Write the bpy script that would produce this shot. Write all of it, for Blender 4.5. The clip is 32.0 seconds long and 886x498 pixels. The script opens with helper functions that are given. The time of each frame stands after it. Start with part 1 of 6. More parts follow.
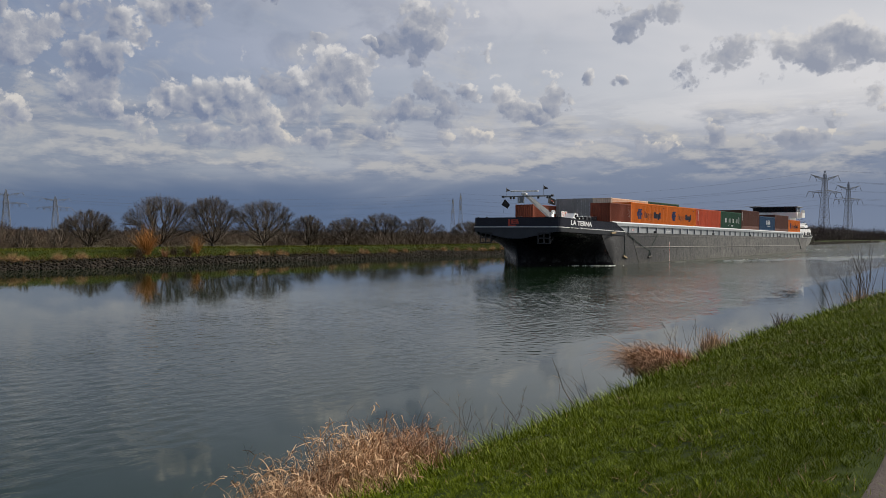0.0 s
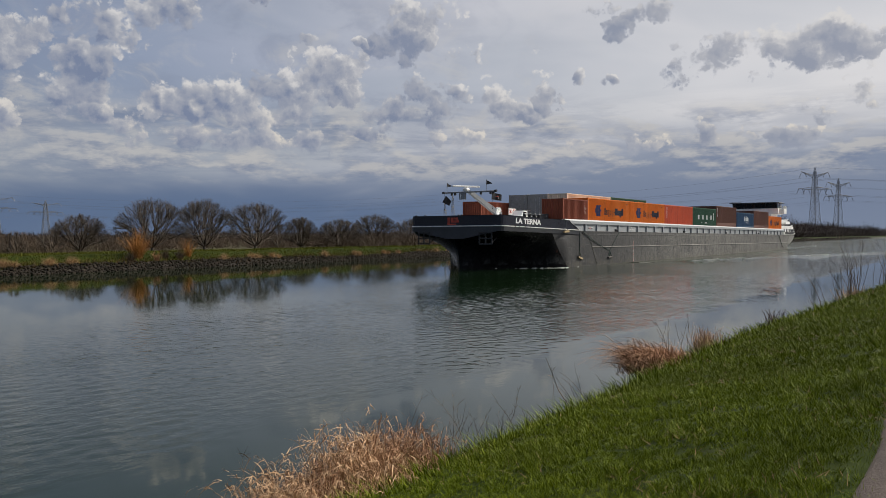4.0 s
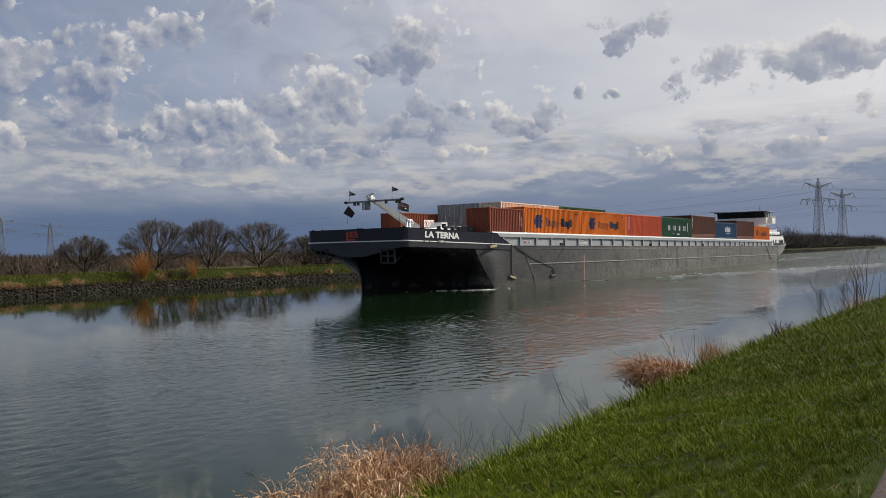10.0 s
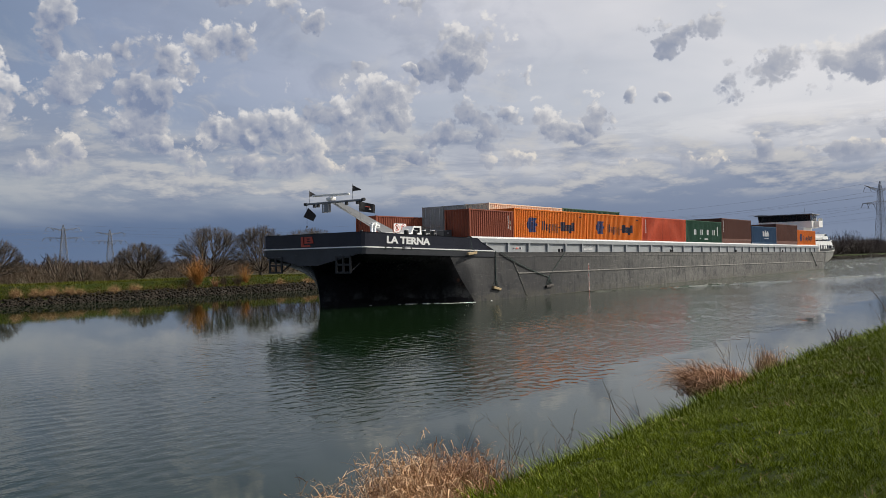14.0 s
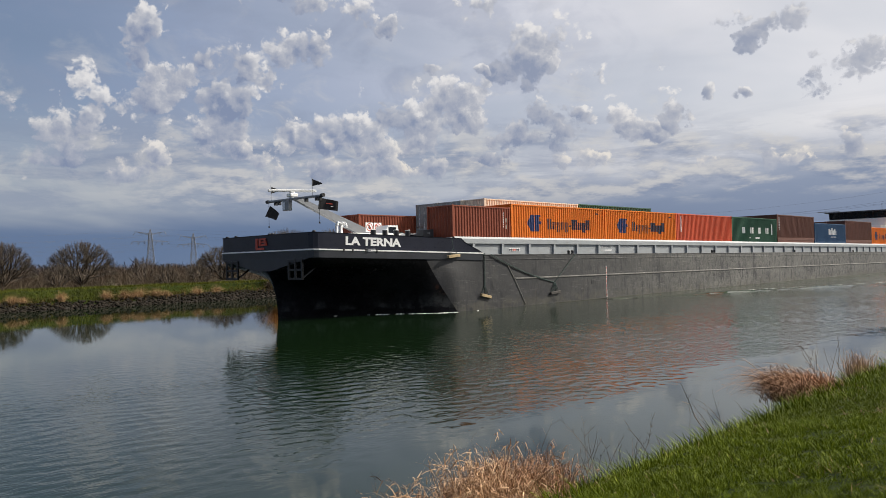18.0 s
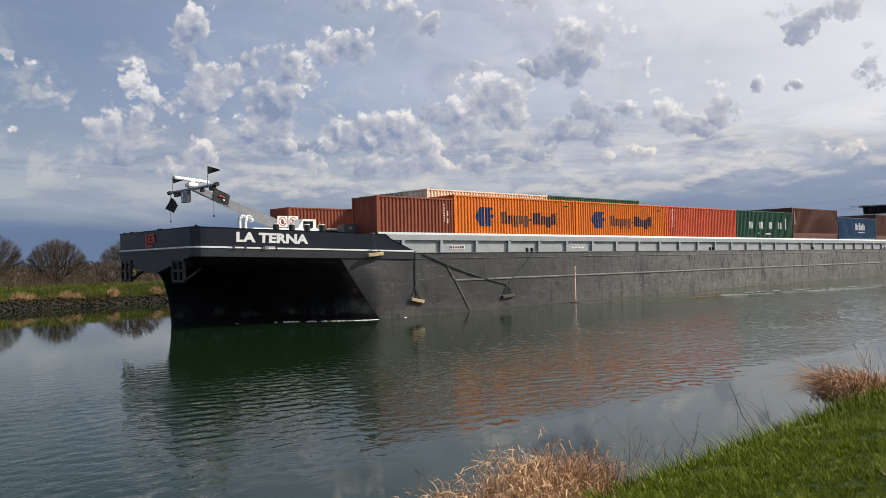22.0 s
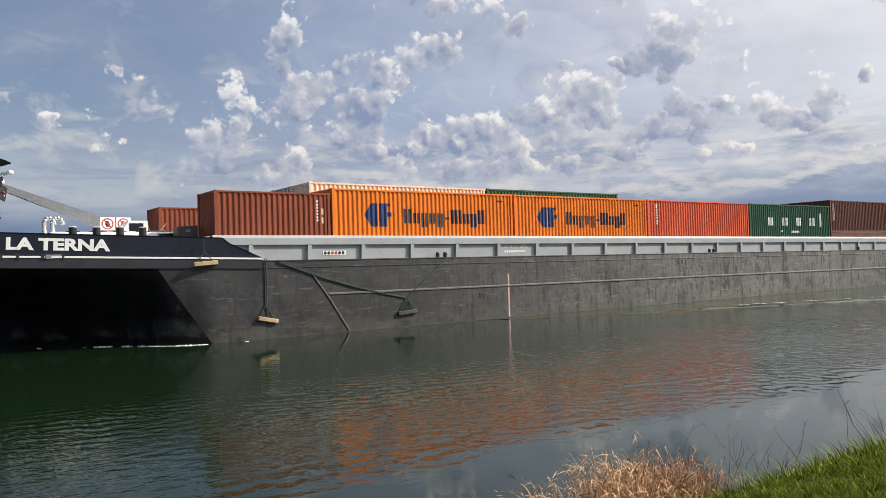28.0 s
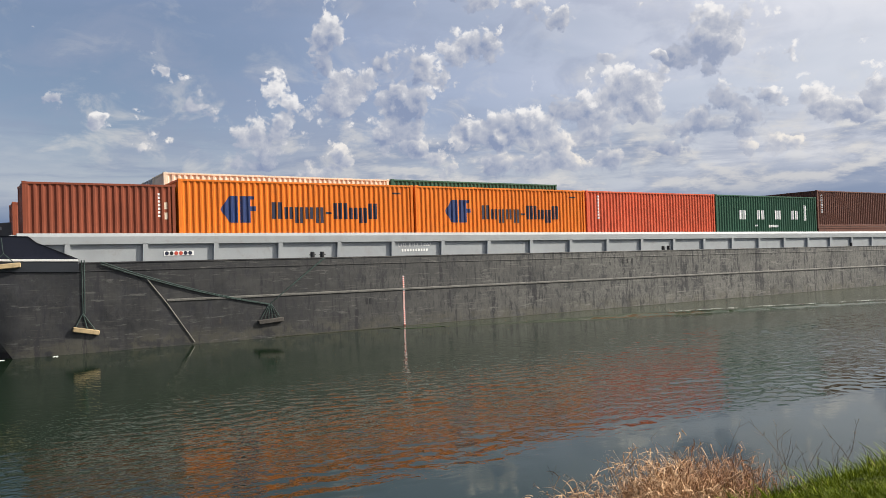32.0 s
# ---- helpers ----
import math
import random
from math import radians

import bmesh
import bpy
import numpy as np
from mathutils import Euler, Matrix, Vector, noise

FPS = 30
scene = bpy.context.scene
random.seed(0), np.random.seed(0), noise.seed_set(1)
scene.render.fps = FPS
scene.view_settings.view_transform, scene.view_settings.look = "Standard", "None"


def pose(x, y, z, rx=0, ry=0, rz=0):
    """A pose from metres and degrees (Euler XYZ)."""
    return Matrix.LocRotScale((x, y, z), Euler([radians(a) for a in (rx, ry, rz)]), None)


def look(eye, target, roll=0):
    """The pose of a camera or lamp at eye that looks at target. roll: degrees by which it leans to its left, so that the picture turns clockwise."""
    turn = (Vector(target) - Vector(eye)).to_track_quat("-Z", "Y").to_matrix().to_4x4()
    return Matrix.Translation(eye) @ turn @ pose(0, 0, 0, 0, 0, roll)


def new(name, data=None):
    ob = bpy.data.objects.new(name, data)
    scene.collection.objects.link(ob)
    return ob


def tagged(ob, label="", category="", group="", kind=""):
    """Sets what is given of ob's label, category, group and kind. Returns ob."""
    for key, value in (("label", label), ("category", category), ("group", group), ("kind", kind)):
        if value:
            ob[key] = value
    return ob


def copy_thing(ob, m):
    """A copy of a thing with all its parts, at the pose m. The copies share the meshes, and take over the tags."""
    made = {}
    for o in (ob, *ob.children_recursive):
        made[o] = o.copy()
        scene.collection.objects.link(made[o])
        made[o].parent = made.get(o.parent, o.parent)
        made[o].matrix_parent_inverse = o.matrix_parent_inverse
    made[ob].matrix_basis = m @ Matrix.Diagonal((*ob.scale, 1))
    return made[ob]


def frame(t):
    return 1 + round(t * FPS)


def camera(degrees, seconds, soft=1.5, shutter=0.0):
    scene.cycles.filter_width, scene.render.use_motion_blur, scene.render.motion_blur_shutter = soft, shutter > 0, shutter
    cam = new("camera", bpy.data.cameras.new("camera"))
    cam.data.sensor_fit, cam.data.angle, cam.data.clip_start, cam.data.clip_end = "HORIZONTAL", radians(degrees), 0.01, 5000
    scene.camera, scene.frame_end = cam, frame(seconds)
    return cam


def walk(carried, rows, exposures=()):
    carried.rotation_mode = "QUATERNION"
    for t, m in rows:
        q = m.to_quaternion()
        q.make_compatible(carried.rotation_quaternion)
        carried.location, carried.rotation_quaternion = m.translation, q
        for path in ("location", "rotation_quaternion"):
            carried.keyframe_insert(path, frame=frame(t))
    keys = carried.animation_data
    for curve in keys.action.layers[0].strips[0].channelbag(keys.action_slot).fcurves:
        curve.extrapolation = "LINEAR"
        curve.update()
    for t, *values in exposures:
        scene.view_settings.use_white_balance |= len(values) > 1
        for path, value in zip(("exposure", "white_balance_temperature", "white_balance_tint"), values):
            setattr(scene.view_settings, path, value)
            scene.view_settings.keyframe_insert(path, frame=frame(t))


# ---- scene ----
# The filmer stands on the towpath and turns slowly to the left with the barge.
EYE_Z = 3.29
cam = camera(60.06, 32.0, 0.6)
PATH = [  # seconds, turn, tilt, lean in degrees
    (0.0, -54.30, -1.07, 0.40),
    (0.5, -54.41, -1.04, 0.40),
    (1.0, -54.53, -0.96, 0.35),
    (1.5, -54.60, -0.88, 0.23),
    (2.0, -54.64, -1.29, -0.21),
    (2.5, -54.72, -1.77, -0.20),
    (3.0, -54.79, -1.42, -0.15),
    (3.5, -54.81, -1.16, -0.18),
    (5.5, -54.99, -0.75, -0.20),
    (6.0, -54.97, -0.64, -0.25),
    (6.5, -54.99, -0.46, -0.26),
    (7.0, -54.96, -0.26, -0.28),
    (7.5, -54.88, -0.11, -0.32),
    (8.0, -54.82, -0.04, -0.42),
    (8.5, -54.77, 0.03, -0.63),
    (9.0, -54.69, 0.08, -0.84),
    (9.5, -54.64, 0.13, -0.95),
    (10.0, -54.57, 0.17, -1.03),
    (10.5, -54.49, 0.22, -1.08),
    (11.0, -54.41, 0.28, -1.10),
    (11.5, -53.85, 0.34, -1.13),
    (12.0, -53.21, 0.35, -1.09),
    (12.5, -52.26, 0.48, -1.07),
    (13.0, -51.78, 0.54, -1.07),
    (13.5, -51.32, 0.63, -1.15),
    (14.0, -50.95, 0.70, -1.12),
    (14.5, -50.48, 0.73, -1.04),
    (16.5, -47.97, 0.96, -1.25),
    (17.0, -47.78, 0.92, -1.33),
    (17.5, -46.70, 0.92, -1.37),
    (18.0, -45.50, 0.93, -1.36),
    (18.5, -45.33, 0.91, -1.20),
    (19.0, -45.29, 0.88, -1.11),
    (19.5, -45.16, 0.88, -1.05),
    (20.0, -45.09, 0.82, -1.01),
    (20.5, -44.24, 0.81, -1.09),
    (21.0, -43.10, 0.78, -1.20),
    (21.5, -42.82, 0.74, -1.29),
    (22.0, -42.30, 0.74, -1.31),
    (22.5, -41.43, 0.76, -1.41),
    (23.0, -40.46, 0.75, -1.31),
    (23.5, -40.08, 0.87, -1.39),
    (24.0, -39.59, 0.92, -1.26),
    (24.5, -39.00, 0.96, -1.33),
    (25.0, -37.83, 1.01, -1.45),
    (25.5, -36.82, 1.06, -1.48),
    (27.5, -35.69, 1.12, -1.72),
    (28.0, -35.62, 1.09, -1.73),
    (28.5, -35.53, 1.08, -1.86),
    (29.0, -35.47, 1.05, -1.73),
    (29.5, -35.37, 0.99, -1.70),
    (30.0, -34.58, 0.92, -1.69),
    (30.5, -34.01, 0.85, -1.69),
    (31.0, -33.54, 0.86, -1.70),
    (31.5, -33.02, 0.84, -1.69),
    (32.0, -32.53, 0.87, -1.86),
]
EXPOSURES = [(0.0, -0.25), (9.0, -0.20), (13.0, -0.12), (19.0, 0.05), (25.0, 0.18), (32.0, 0.22)]
walk(cam, [(t, pose(0, 0, EYE_Z, 90 + tilt, 0, turn) @ pose(0, 0, 0, 0, 0, lean)) for t, turn, tilt, lean in PATH], EXPOSURES)

# ---- daylight: high sun to the right, broken cloud ----
SUN_ELEVATION, SUN_AZIMUTH = 35.0, -32.0   # degrees above the horizon; degrees from +X towards +Y
sun_dir = Vector((math.cos(radians(SUN_ELEVATION)) * math.cos(radians(SUN_AZIMUTH)),
                  math.cos(radians(SUN_ELEVATION)) * math.sin(radians(SUN_AZIMUTH)), math.sin(radians(SUN_ELEVATION))))
sun = new("sun", bpy.data.lights.new("sun", "SUN"))
sun.data.energy, sun.data.angle, sun.data.color = 5.0, radians(0.6), (1.0, 0.93, 0.82)
sun.matrix_world = look((0, 0, 60), Vector((0, 0, 60)) - sun_dir)


def wire(tree, kind, **inputs):
    """A node with its inputs set or linked; keys are input names with _ for spaces, or i0, i1... for positions."""
    n = tree.nodes.new(kind)
    for k, v in inputs.items():
        if k.startswith("p_"):
            continue
        sock = n.inputs[int(k[1:])] if k[0] == "i" and k[1:].isdigit() else n.inputs[k.replace("_", " ")]
        if isinstance(v, bpy.types.NodeSocket):
            tree.links.new(v, sock)
        else:
            sock.default_value = v
    return n


def calc(tree, op, a, b=0.0, c=0.0, clamp=False):
    n = wire(tree, "ShaderNodeMath", i0=a, i1=b, i2=c)
    n.operation, n.use_clamp = op, clamp
    return n.outputs[0]


def span(tree, v, a, b, c=0.0, d=1.0, smooth=True):
    n = wire(tree, "ShaderNodeMapRange", i0=v, i1=a, i2=b, i3=c, i4=d)
    n.interpolation_type = "SMOOTHSTEP" if smooth else "LINEAR"
    return n.outputs[0]


def blend(tree, f, a, b, how="MIX"):
    n = tree.nodes.new("ShaderNodeMix")
    n.data_type, n.blend_type = "RGBA", how
    for i, v in ((0, f), (6, a), (7, b)):
        if isinstance(v, bpy.types.NodeSocket):
            tree.links.new(v, n.inputs[i])
        else:
            n.inputs[i].default_value = (*v, 1) if isinstance(v, tuple) and len(v) == 3 else v
    return n.outputs[2]


def vec(tree, op, a, b=(0, 0, 0), scale=None):
    n = wire(tree, "ShaderNodeVectorMath", i0=a, i1=b)
    n.operation = op
    if scale is not None:
        n.inputs[3].default_value = scale
    return n.outputs[1] if op in ("DOT_PRODUCT", "LENGTH") else n.outputs[0]


def noisy(tree, v, scale, detail=4.0, rough=0.5, distort=0.0):
    n = wire(tree, "ShaderNodeTexNoise", Vector=v, Scale=scale, Detail=detail, Roughness=rough, Distortion=distort)
    return n.outputs[0]


# heaps of cumulus: bearing from +X, height above the horizon, half-width, half-height, in radians
HEAPS = [(1.234, 0.171, 0.070, 0.044), (1.151, 0.123, 0.038, 0.022), (1.144, 0.284, 0.022, 0.044), (1.121, 0.210, 0.031, 0.031),
         (1.054, 0.196, 0.043, 0.035), (0.968, 0.274, 0.046, 0.038), (1.032, 0.250, 0.035, 0.027), (0.939, 0.321, 0.059, 0.018),
         (0.852, 0.297, 0.027, 0.018), (0.722, 0.320, 0.031, 0.018), (0.650, 0.261, 0.052, 0.031), (0.765, 0.180, 0.077, 0.034),
         (0.906, 0.156, 0.074, 0.025), (0.619, 0.175, 0.066, 0.027), (0.524, 0.156, 0.028, 0.012), (0.479, 0.177, 0.024, 0.019),
         (0.375, 0.273, 0.046, 0.021), (1.013, 0.143, 0.059, 0.019), (0.884, 0.126, 0.096, 0.016), (0.729, 0.129, 0.088, 0.015),
         (0.147, 0.215, 0.070, 0.024), (0.269, 0.216, 0.052, 0.028), (0.117, 0.157, 0.044, 0.025), (0.211, 0.115, 0.052, 0.013)]
# small loose puffs between them: bearing, height, size
PUFFS = [(0.445, 0.202, 0.015), (0.400, 0.191, 0.010), (0.577, 0.127, 0.018), (1.340, 0.238, 0.019), (1.349, 0.160, 0.027), (1.412, 0.178, 0.009),
         (1.469, 0.201, 0.012), (0.723, 0.245, 0.010), (0.781, 0.246, 0.012), (0.281, 0.117, 0.016), (0.361, 0.119, 0.019), (0.441, 0.117, 0.013)]


def build_sky():
    world = bpy.data.worlds.new("sky")
    scene.world = world
    world.use_nodes = True
    t = world.node_tree
    t.nodes.clear()
    out = t.nodes.new("ShaderNodeOutputWorld")
    sky = t.nodes.new("ShaderNodeTexSky")
    sky.sky_type, sky.sun_disc = "NISHITA", False
    sky.sun_elevation, sky.sun_rotation = radians(SUN_ELEVATION), radians(90 - SUN_AZIMUTH)
    clear = vec(t, "SCALE", sky.outputs[0], scale=0.07)
    d = vec(t, "NORMALIZE", t.nodes.new("ShaderNodeTexCoord").outputs["Generated"])
    sep = wire(t, "ShaderNodeSeparateXYZ", i0=d)
    up = calc(t, "MAXIMUM", sep.outputs[2], 0.0)
    toward = vec(t, "DOT_PRODUCT", d, tuple(sun_dir))
    az = calc(t, "ARCTAN2", sep.outputs[1], sep.outputs[0])
    el = calc(t, "ARCSINE", sep.outputs[2])
    ang = wire(t, "ShaderNodeCombineXYZ", i0=az, i1=el, i2=0.3).outputs[0]

    # high thin veil, thicker and brighter towards the sun
    veil_n = noisy(t, wire(t, "ShaderNodeMapping", Vector=ang, Scale=(2.0, 7.0, 1.0)).outputs[0], 1.0, 4.0, 0.5, 0.4)
    veil = calc(t, "MULTIPLY", span(t, veil_n, 0.3, 0.65, 0.62, 0.92), span(t, toward, -0.35, 0.45, 0.45, 1.0))
    veil_c = blend(t, span(t, toward, -0.1, 0.8), (0.29, 0.36, 0.54), (0.86, 0.84, 0.85))
    col = blend(t, veil, clear, veil_c)
    # pale lower sky, then streaks, then a slate bank of rain cloud above the horizon
    wob = calc(t, "MULTIPLY", calc(t, "SUBTRACT", noisy(t, wire(t, "ShaderNodeMapping", Vector=ang, Scale=(2.5, 9.0, 1.0)).outputs[0], 1.0, 4.0, 0.55, 0.5), 0.5), 0.11)
    elw = calc(t, "ADD", el, wob)
    col = blend(t, span(t, elw, 0.09, 0.20, 0.55, 0.0), col, blend(t, span(t, toward, 0.1, 0.75), (0.46, 0.475, 0.51), (0.74, 0.73, 0.73)))
    streak = noisy(t, wire(t, "ShaderNodeMapping", Vector=ang, Scale=(3.2, 26.0, 1.0)).outputs[0], 1.5, 6.0, 0.62, 0.7)
    streak_m = calc(t, "MULTIPLY", span(t, streak, 0.42, 0.60), calc(t, "MULTIPLY", span(t, el, 0.05, 0.085), span(t, el, 0.13, 0.20, 1.0, 0.0)))
    col = blend(t, calc(t, "MULTIPLY", streak_m, span(t, az, 0.25, 0.8, 0.2, 0.5)), col, (0.20, 0.25, 0.37))
    elb = calc(t, "SUBTRACT", elw, span(t, az, 0.2, 0.75, 0.055, 0.0))
    band = span(t, elb, 0.045, 0.10, 0.93, 0.0)
    col = blend(t, band, col, blend(t, span(t, el, 0.03, 0.13), blend(t, span(t, az, 0.35, 0.75), (0.165, 0.220, 0.340), (0.105, 0.165, 0.290)), (0.27, 0.32, 0.43)))
    col = blend(t, span(t, elw, -0.02, 0.045, 0.55, 0.0), col, blend(t, span(t, az, 0.35, 0.75), (0.25, 0.30, 0.40), (0.165, 0.22, 0.33)))

    # soft broken layer behind the heaps, thickest to the left
    soft_n = noisy(t, wire(t, "ShaderNodeMapping", Vector=ang, Scale=(1.0, 1.9, 1.0)).outputs[0], 9.0, 6.0, 0.6, 0.5)
    soft_m = calc(t, "MULTIPLY", span(t, soft_n, 0.42, 0.66), calc(t, "MULTIPLY", span(t, az, 0.35, 0.8), span(t, el, 0.09, 0.13)))
    col = blend(t, calc(t, "MULTIPLY", soft_m, 0.40), col, (0.26, 0.30, 0.41))
    pale_n = noisy(t, wire(t, "ShaderNodeMapping", Vector=ang, Location=(3, 1, 0), Scale=(1.0, 1.7, 1.0)).outputs[0], 13.0, 6.0, 0.62, 0.5)
    pale_m = calc(t, "MULTIPLY", span(t, pale_n, 0.50, 0.68), calc(t, "MULTIPLY", span(t, az, 0.3, 0.7), calc(t, "MULTIPLY", span(t, el, 0.08, 0.12), span(t, el, 0.16, 0.28, 1.0, 0.25))))
    col = blend(t, calc(t, "MULTIPLY", pale_m, 0.45), col, (0.68, 0.65, 0.60))
    flat = wire(t, "ShaderNodeMapping", Vector=ang, Location=(5, 2, 0), Scale=(1.0, 3.2, 1.0)).outputs[0]
    low_n = noisy(t, flat, 11.0, 7.0, 0.60, 0.1)
    low_n1 = noisy(t, vec(t, "ADD", flat, (-0.004, 0.030, 0.0)), 11.0, 7.0, 0.60, 0.1)
    low_m = calc(t, "MULTIPLY", calc(t, "MULTIPLY", span(t, low_n, 0.40, 0.58), span(t, az, 1.0, 1.25, 1.0, 0.15)), calc(t, "MULTIPLY", span(t, el, 0.060, 0.088), span(t, el, 0.135, 0.175, 1.0, 0.0)))
    low_c = blend(t, span(t, calc(t, "SUBTRACT", low_n, low_n1), -0.11, 0.13), (0.20, 0.250, 0.370), (0.60, 0.585, 0.57))
    col = blend(t, calc(t, "MULTIPLY", low_m, 0.70), col, low_c)

    # heaps of cumulus: soft ellipses broken up by lumpy noise; side tells a heap's sunny shoulder from its foot
    warp = wire(t, "ShaderNodeTexNoise", Vector=ang, Scale=16.0, Detail=3.0, Roughness=0.55)
    bent = wire(t, "ShaderNodeSeparateXYZ", i0=vec(t, "ADD", ang, vec(t, "SCALE", vec(t, "SUBTRACT", warp.outputs[1], (0.5, 0.5, 0.5)), scale=0.055)))
    heap = side = None
    for a, e, ra, re in HEAPS + [(a, e, 1.0 * q, 0.75 * q) for a, e, q in PUFFS]:
        u = calc(t, "MULTIPLY_ADD", bent.outputs[0], 1 / (1.2 * ra), -a / (1.2 * ra))
        v = calc(t, "MULTIPLY_ADD", bent.outputs[1], 1 / (1.2 * re), -e / (1.2 * re))
        k = calc(t, "SUBTRACT", 1.0, calc(t, "SQRT", calc(t, "MULTIPLY_ADD", v, v, calc(t, "MULTIPLY", u, u))))
        lean = calc(t, "MULTIPLY_ADD", u, -0.45, calc(t, "MULTIPLY", v, 0.8))
        if heap is None:
            heap, side = k, lean
            continue
        won = span(t, calc(t, "SUBTRACT", k, heap), -0.12, 0.12)
        side = calc(t, "MULTIPLY_ADD", calc(t, "SUBTRACT", lean, side), won, side)
        heap = calc(t, "MAXIMUM", heap, k)
    heap = calc(t, "MAXIMUM", heap, -0.70)
    side = calc(t, "MAXIMUM", calc(t, "MINIMUM", side, 1.0), -1.0)
    # outside the view the field goes on at random
    wide = noisy(t, wire(t, "ShaderNodeMapping", Vector=ang, Scale=(1.0, 1.6, 1.0)).outputs[0], 4.2, 1.0, 0.5, 0.0)
    loose = span(t, wide, 0.42, 0.72, -1.3, 0.75, False)
    outside = calc(t, "MAXIMUM", span(t, az, 1.45, 1.65), calc(t, "MAXIMUM", span(t, az, -0.05, 0.1, 1.0, 0.0), span(t, el, 0.36, 0.46)))
    field = calc(t, "ADD", calc(t, "MULTIPLY", heap, calc(t, "SUBTRACT", 1.0, outside)), calc(t, "MULTIPLY", loose, outside))

    def lumps(v):
        # cauliflower heads: rounded cells at three sizes, frayed by fine noise
        fray = wire(t, "ShaderNodeTexNoise", Vector=v, Scale=38.0, Detail=6.0, Roughness=0.65)
        w = vec(t, "ADD", v, vec(t, "SCALE", vec(t, "SUBTRACT", fray.outputs[1], (0.5, 0.5, 0.5)), scale=0.034))
        n = None
        for size, share in ((23.0, 0.80), (54.0, 0.42), (120.0, 0.22)):
            cell = wire(t, "ShaderNodeTexVoronoi", Vector=w, Scale=size)
            cell.feature = "SMOOTH_F1"
            cell.inputs["Smoothness"].default_value = 0.2
            k = calc(t, "MULTIPLY", cell.outputs["Distance"], share)
            n = k if n is None else calc(t, "ADD", n, k)
        broad = noisy(t, v, 11.0, 3.0, 0.5, 0.3)
        return calc(t, "SUBTRACT", calc(t, "ADD", 1.0, calc(t, "MULTIPLY", broad, 0.5)), n)
    n0 = lumps(ang)
    n1 = lumps(vec(t, "ADD", ang, (-0.006, 0.008, 0.0)))
    dens = calc(t, "ADD", calc(t, "MULTIPLY", field, 0.74), calc(t, "MULTIPLY", calc(t, "SUBTRACT", n0, 0.575), 1.4))
    mask = calc(t, "MULTIPLY", span(t, dens, -0.02, 0.26), span(t, el, 0.085, 0.12))
    core = span(t, dens, 0.12, 0.60)
    lit = calc(t, "MULTIPLY_ADD", calc(t, "SUBTRACT", n0, n1), 1.1, 0.53)
    lit = calc(t, "MULTIPLY_ADD", calc(t, "SUBTRACT", noisy(t, ang, 15.0, 3.0, 0.5), 0.5), 1.3, lit)
    lit = calc(t, "MULTIPLY_ADD", side, 0.36, lit)
    lit = calc(t, "MULTIPLY_ADD", core, -0.22, lit)
    shade_c = blend(t, span(t, toward, 0.1, 0.8), (0.215, 0.262, 0.390), (0.30, 0.335, 0.430))
    puff_c = blend(t, span(t, lit, 0.05, 0.60, smooth=False), shade_c, (0.46, 0.475, 0.53))
    puff_c = blend(t, span(t, lit, 0.52, 1.02), puff_c, blend(t, span(t, el, 0.10, 0.20), (0.80, 0.74, 0.66), (0.80, 0.78, 0.77)))
    col = blend(t, calc(t, "MULTIPLY", mask, 0.90), col, puff_c)
    # brightening round the sun behind thin cloud
    col = blend(t, calc(t, "MULTIPLY", span(t, toward, 0.50, 1.0, 0.0, 0.95), span(t, el, 0.30, 0.50)), col, (2.1, 2.0, 1.8))
    bg = wire(t, "ShaderNodeBackground", Color=col, Strength=1.0)
    t.links.new(bg.outputs[0], out.inputs[0])


build_sky()


# ---- materials ----
def paint(name, base, rough=0.5, metal=0.0, vary=0.15, scale=1.0, fine=30.0, bump=0.1, dirt=(0.08, 0.07, 0.06), dirty=0.0, stretch=(1, 1, 1),
          bump_scale=None, spec=0.5, rand=0.0):
    """A painted or natural surface: broad and fine variation of the base colour, patches of dirt and a fine relief."""
    m = bpy.data.materials.new(name)
    m.use_nodes = True
    t = m.node_tree
    b = t.nodes["Principled BSDF"]
    pos = t.nodes.new("ShaderNodeTexCoord").outputs["Object"]
    mp = wire(t, "ShaderNodeMapping", Vector=pos, Scale=stretch).outputs[0]
    broad = noisy(t, mp, scale, 5.0, 0.6)
    grain = noisy(t, mp, fine, 4.0, 0.6)
    lo = tuple(c * (1 - vary) for c in base)
    hi = tuple(min(1.0, c * (1 + vary)) for c in base)
    col = blend(t, span(t, broad, 0.3, 0.7), lo, hi)
    col = blend(t, span(t, grain, 0.35, 0.65, 0.0, 0.35), col, tuple(c * (1 - 0.8 * vary) for c in base))
    if rand:
        r = t.nodes.new("ShaderNodeObjectInfo").outputs["Random"]
        hsv = wire(t, "ShaderNodeHueSaturation", Color=col, Value=span(t, r, 0, 1, 1 - rand, 1 + rand, False))
        col = hsv.outputs[0]
    if dirty:
        d = noisy(t, mp, scale * 3.1, 6.0, 0.7, 0.4)
        col = blend(t, span(t, d, 0.5, 0.72, 0.0, dirty), col, dirt)
    t.links.new(col, b.inputs["Base Color"])
    t.links.new(span(t, grain, 0.3, 0.7, max(0.02, rough - 0.08), min(1.0, rough + 0.1)), b.inputs["Roughness"])
    b.inputs["Metallic"].default_value = metal
    b.inputs["Specular IOR Level"].default_value = spec
    if bump:
        bn = wire(t, "ShaderNodeBump", Strength=bump, Distance=0.02, Height=noisy(t, mp, bump_scale or fine, 4.0, 0.6))
        t.links.new(bn.outputs[0], b.inputs["Normal"])
    return m


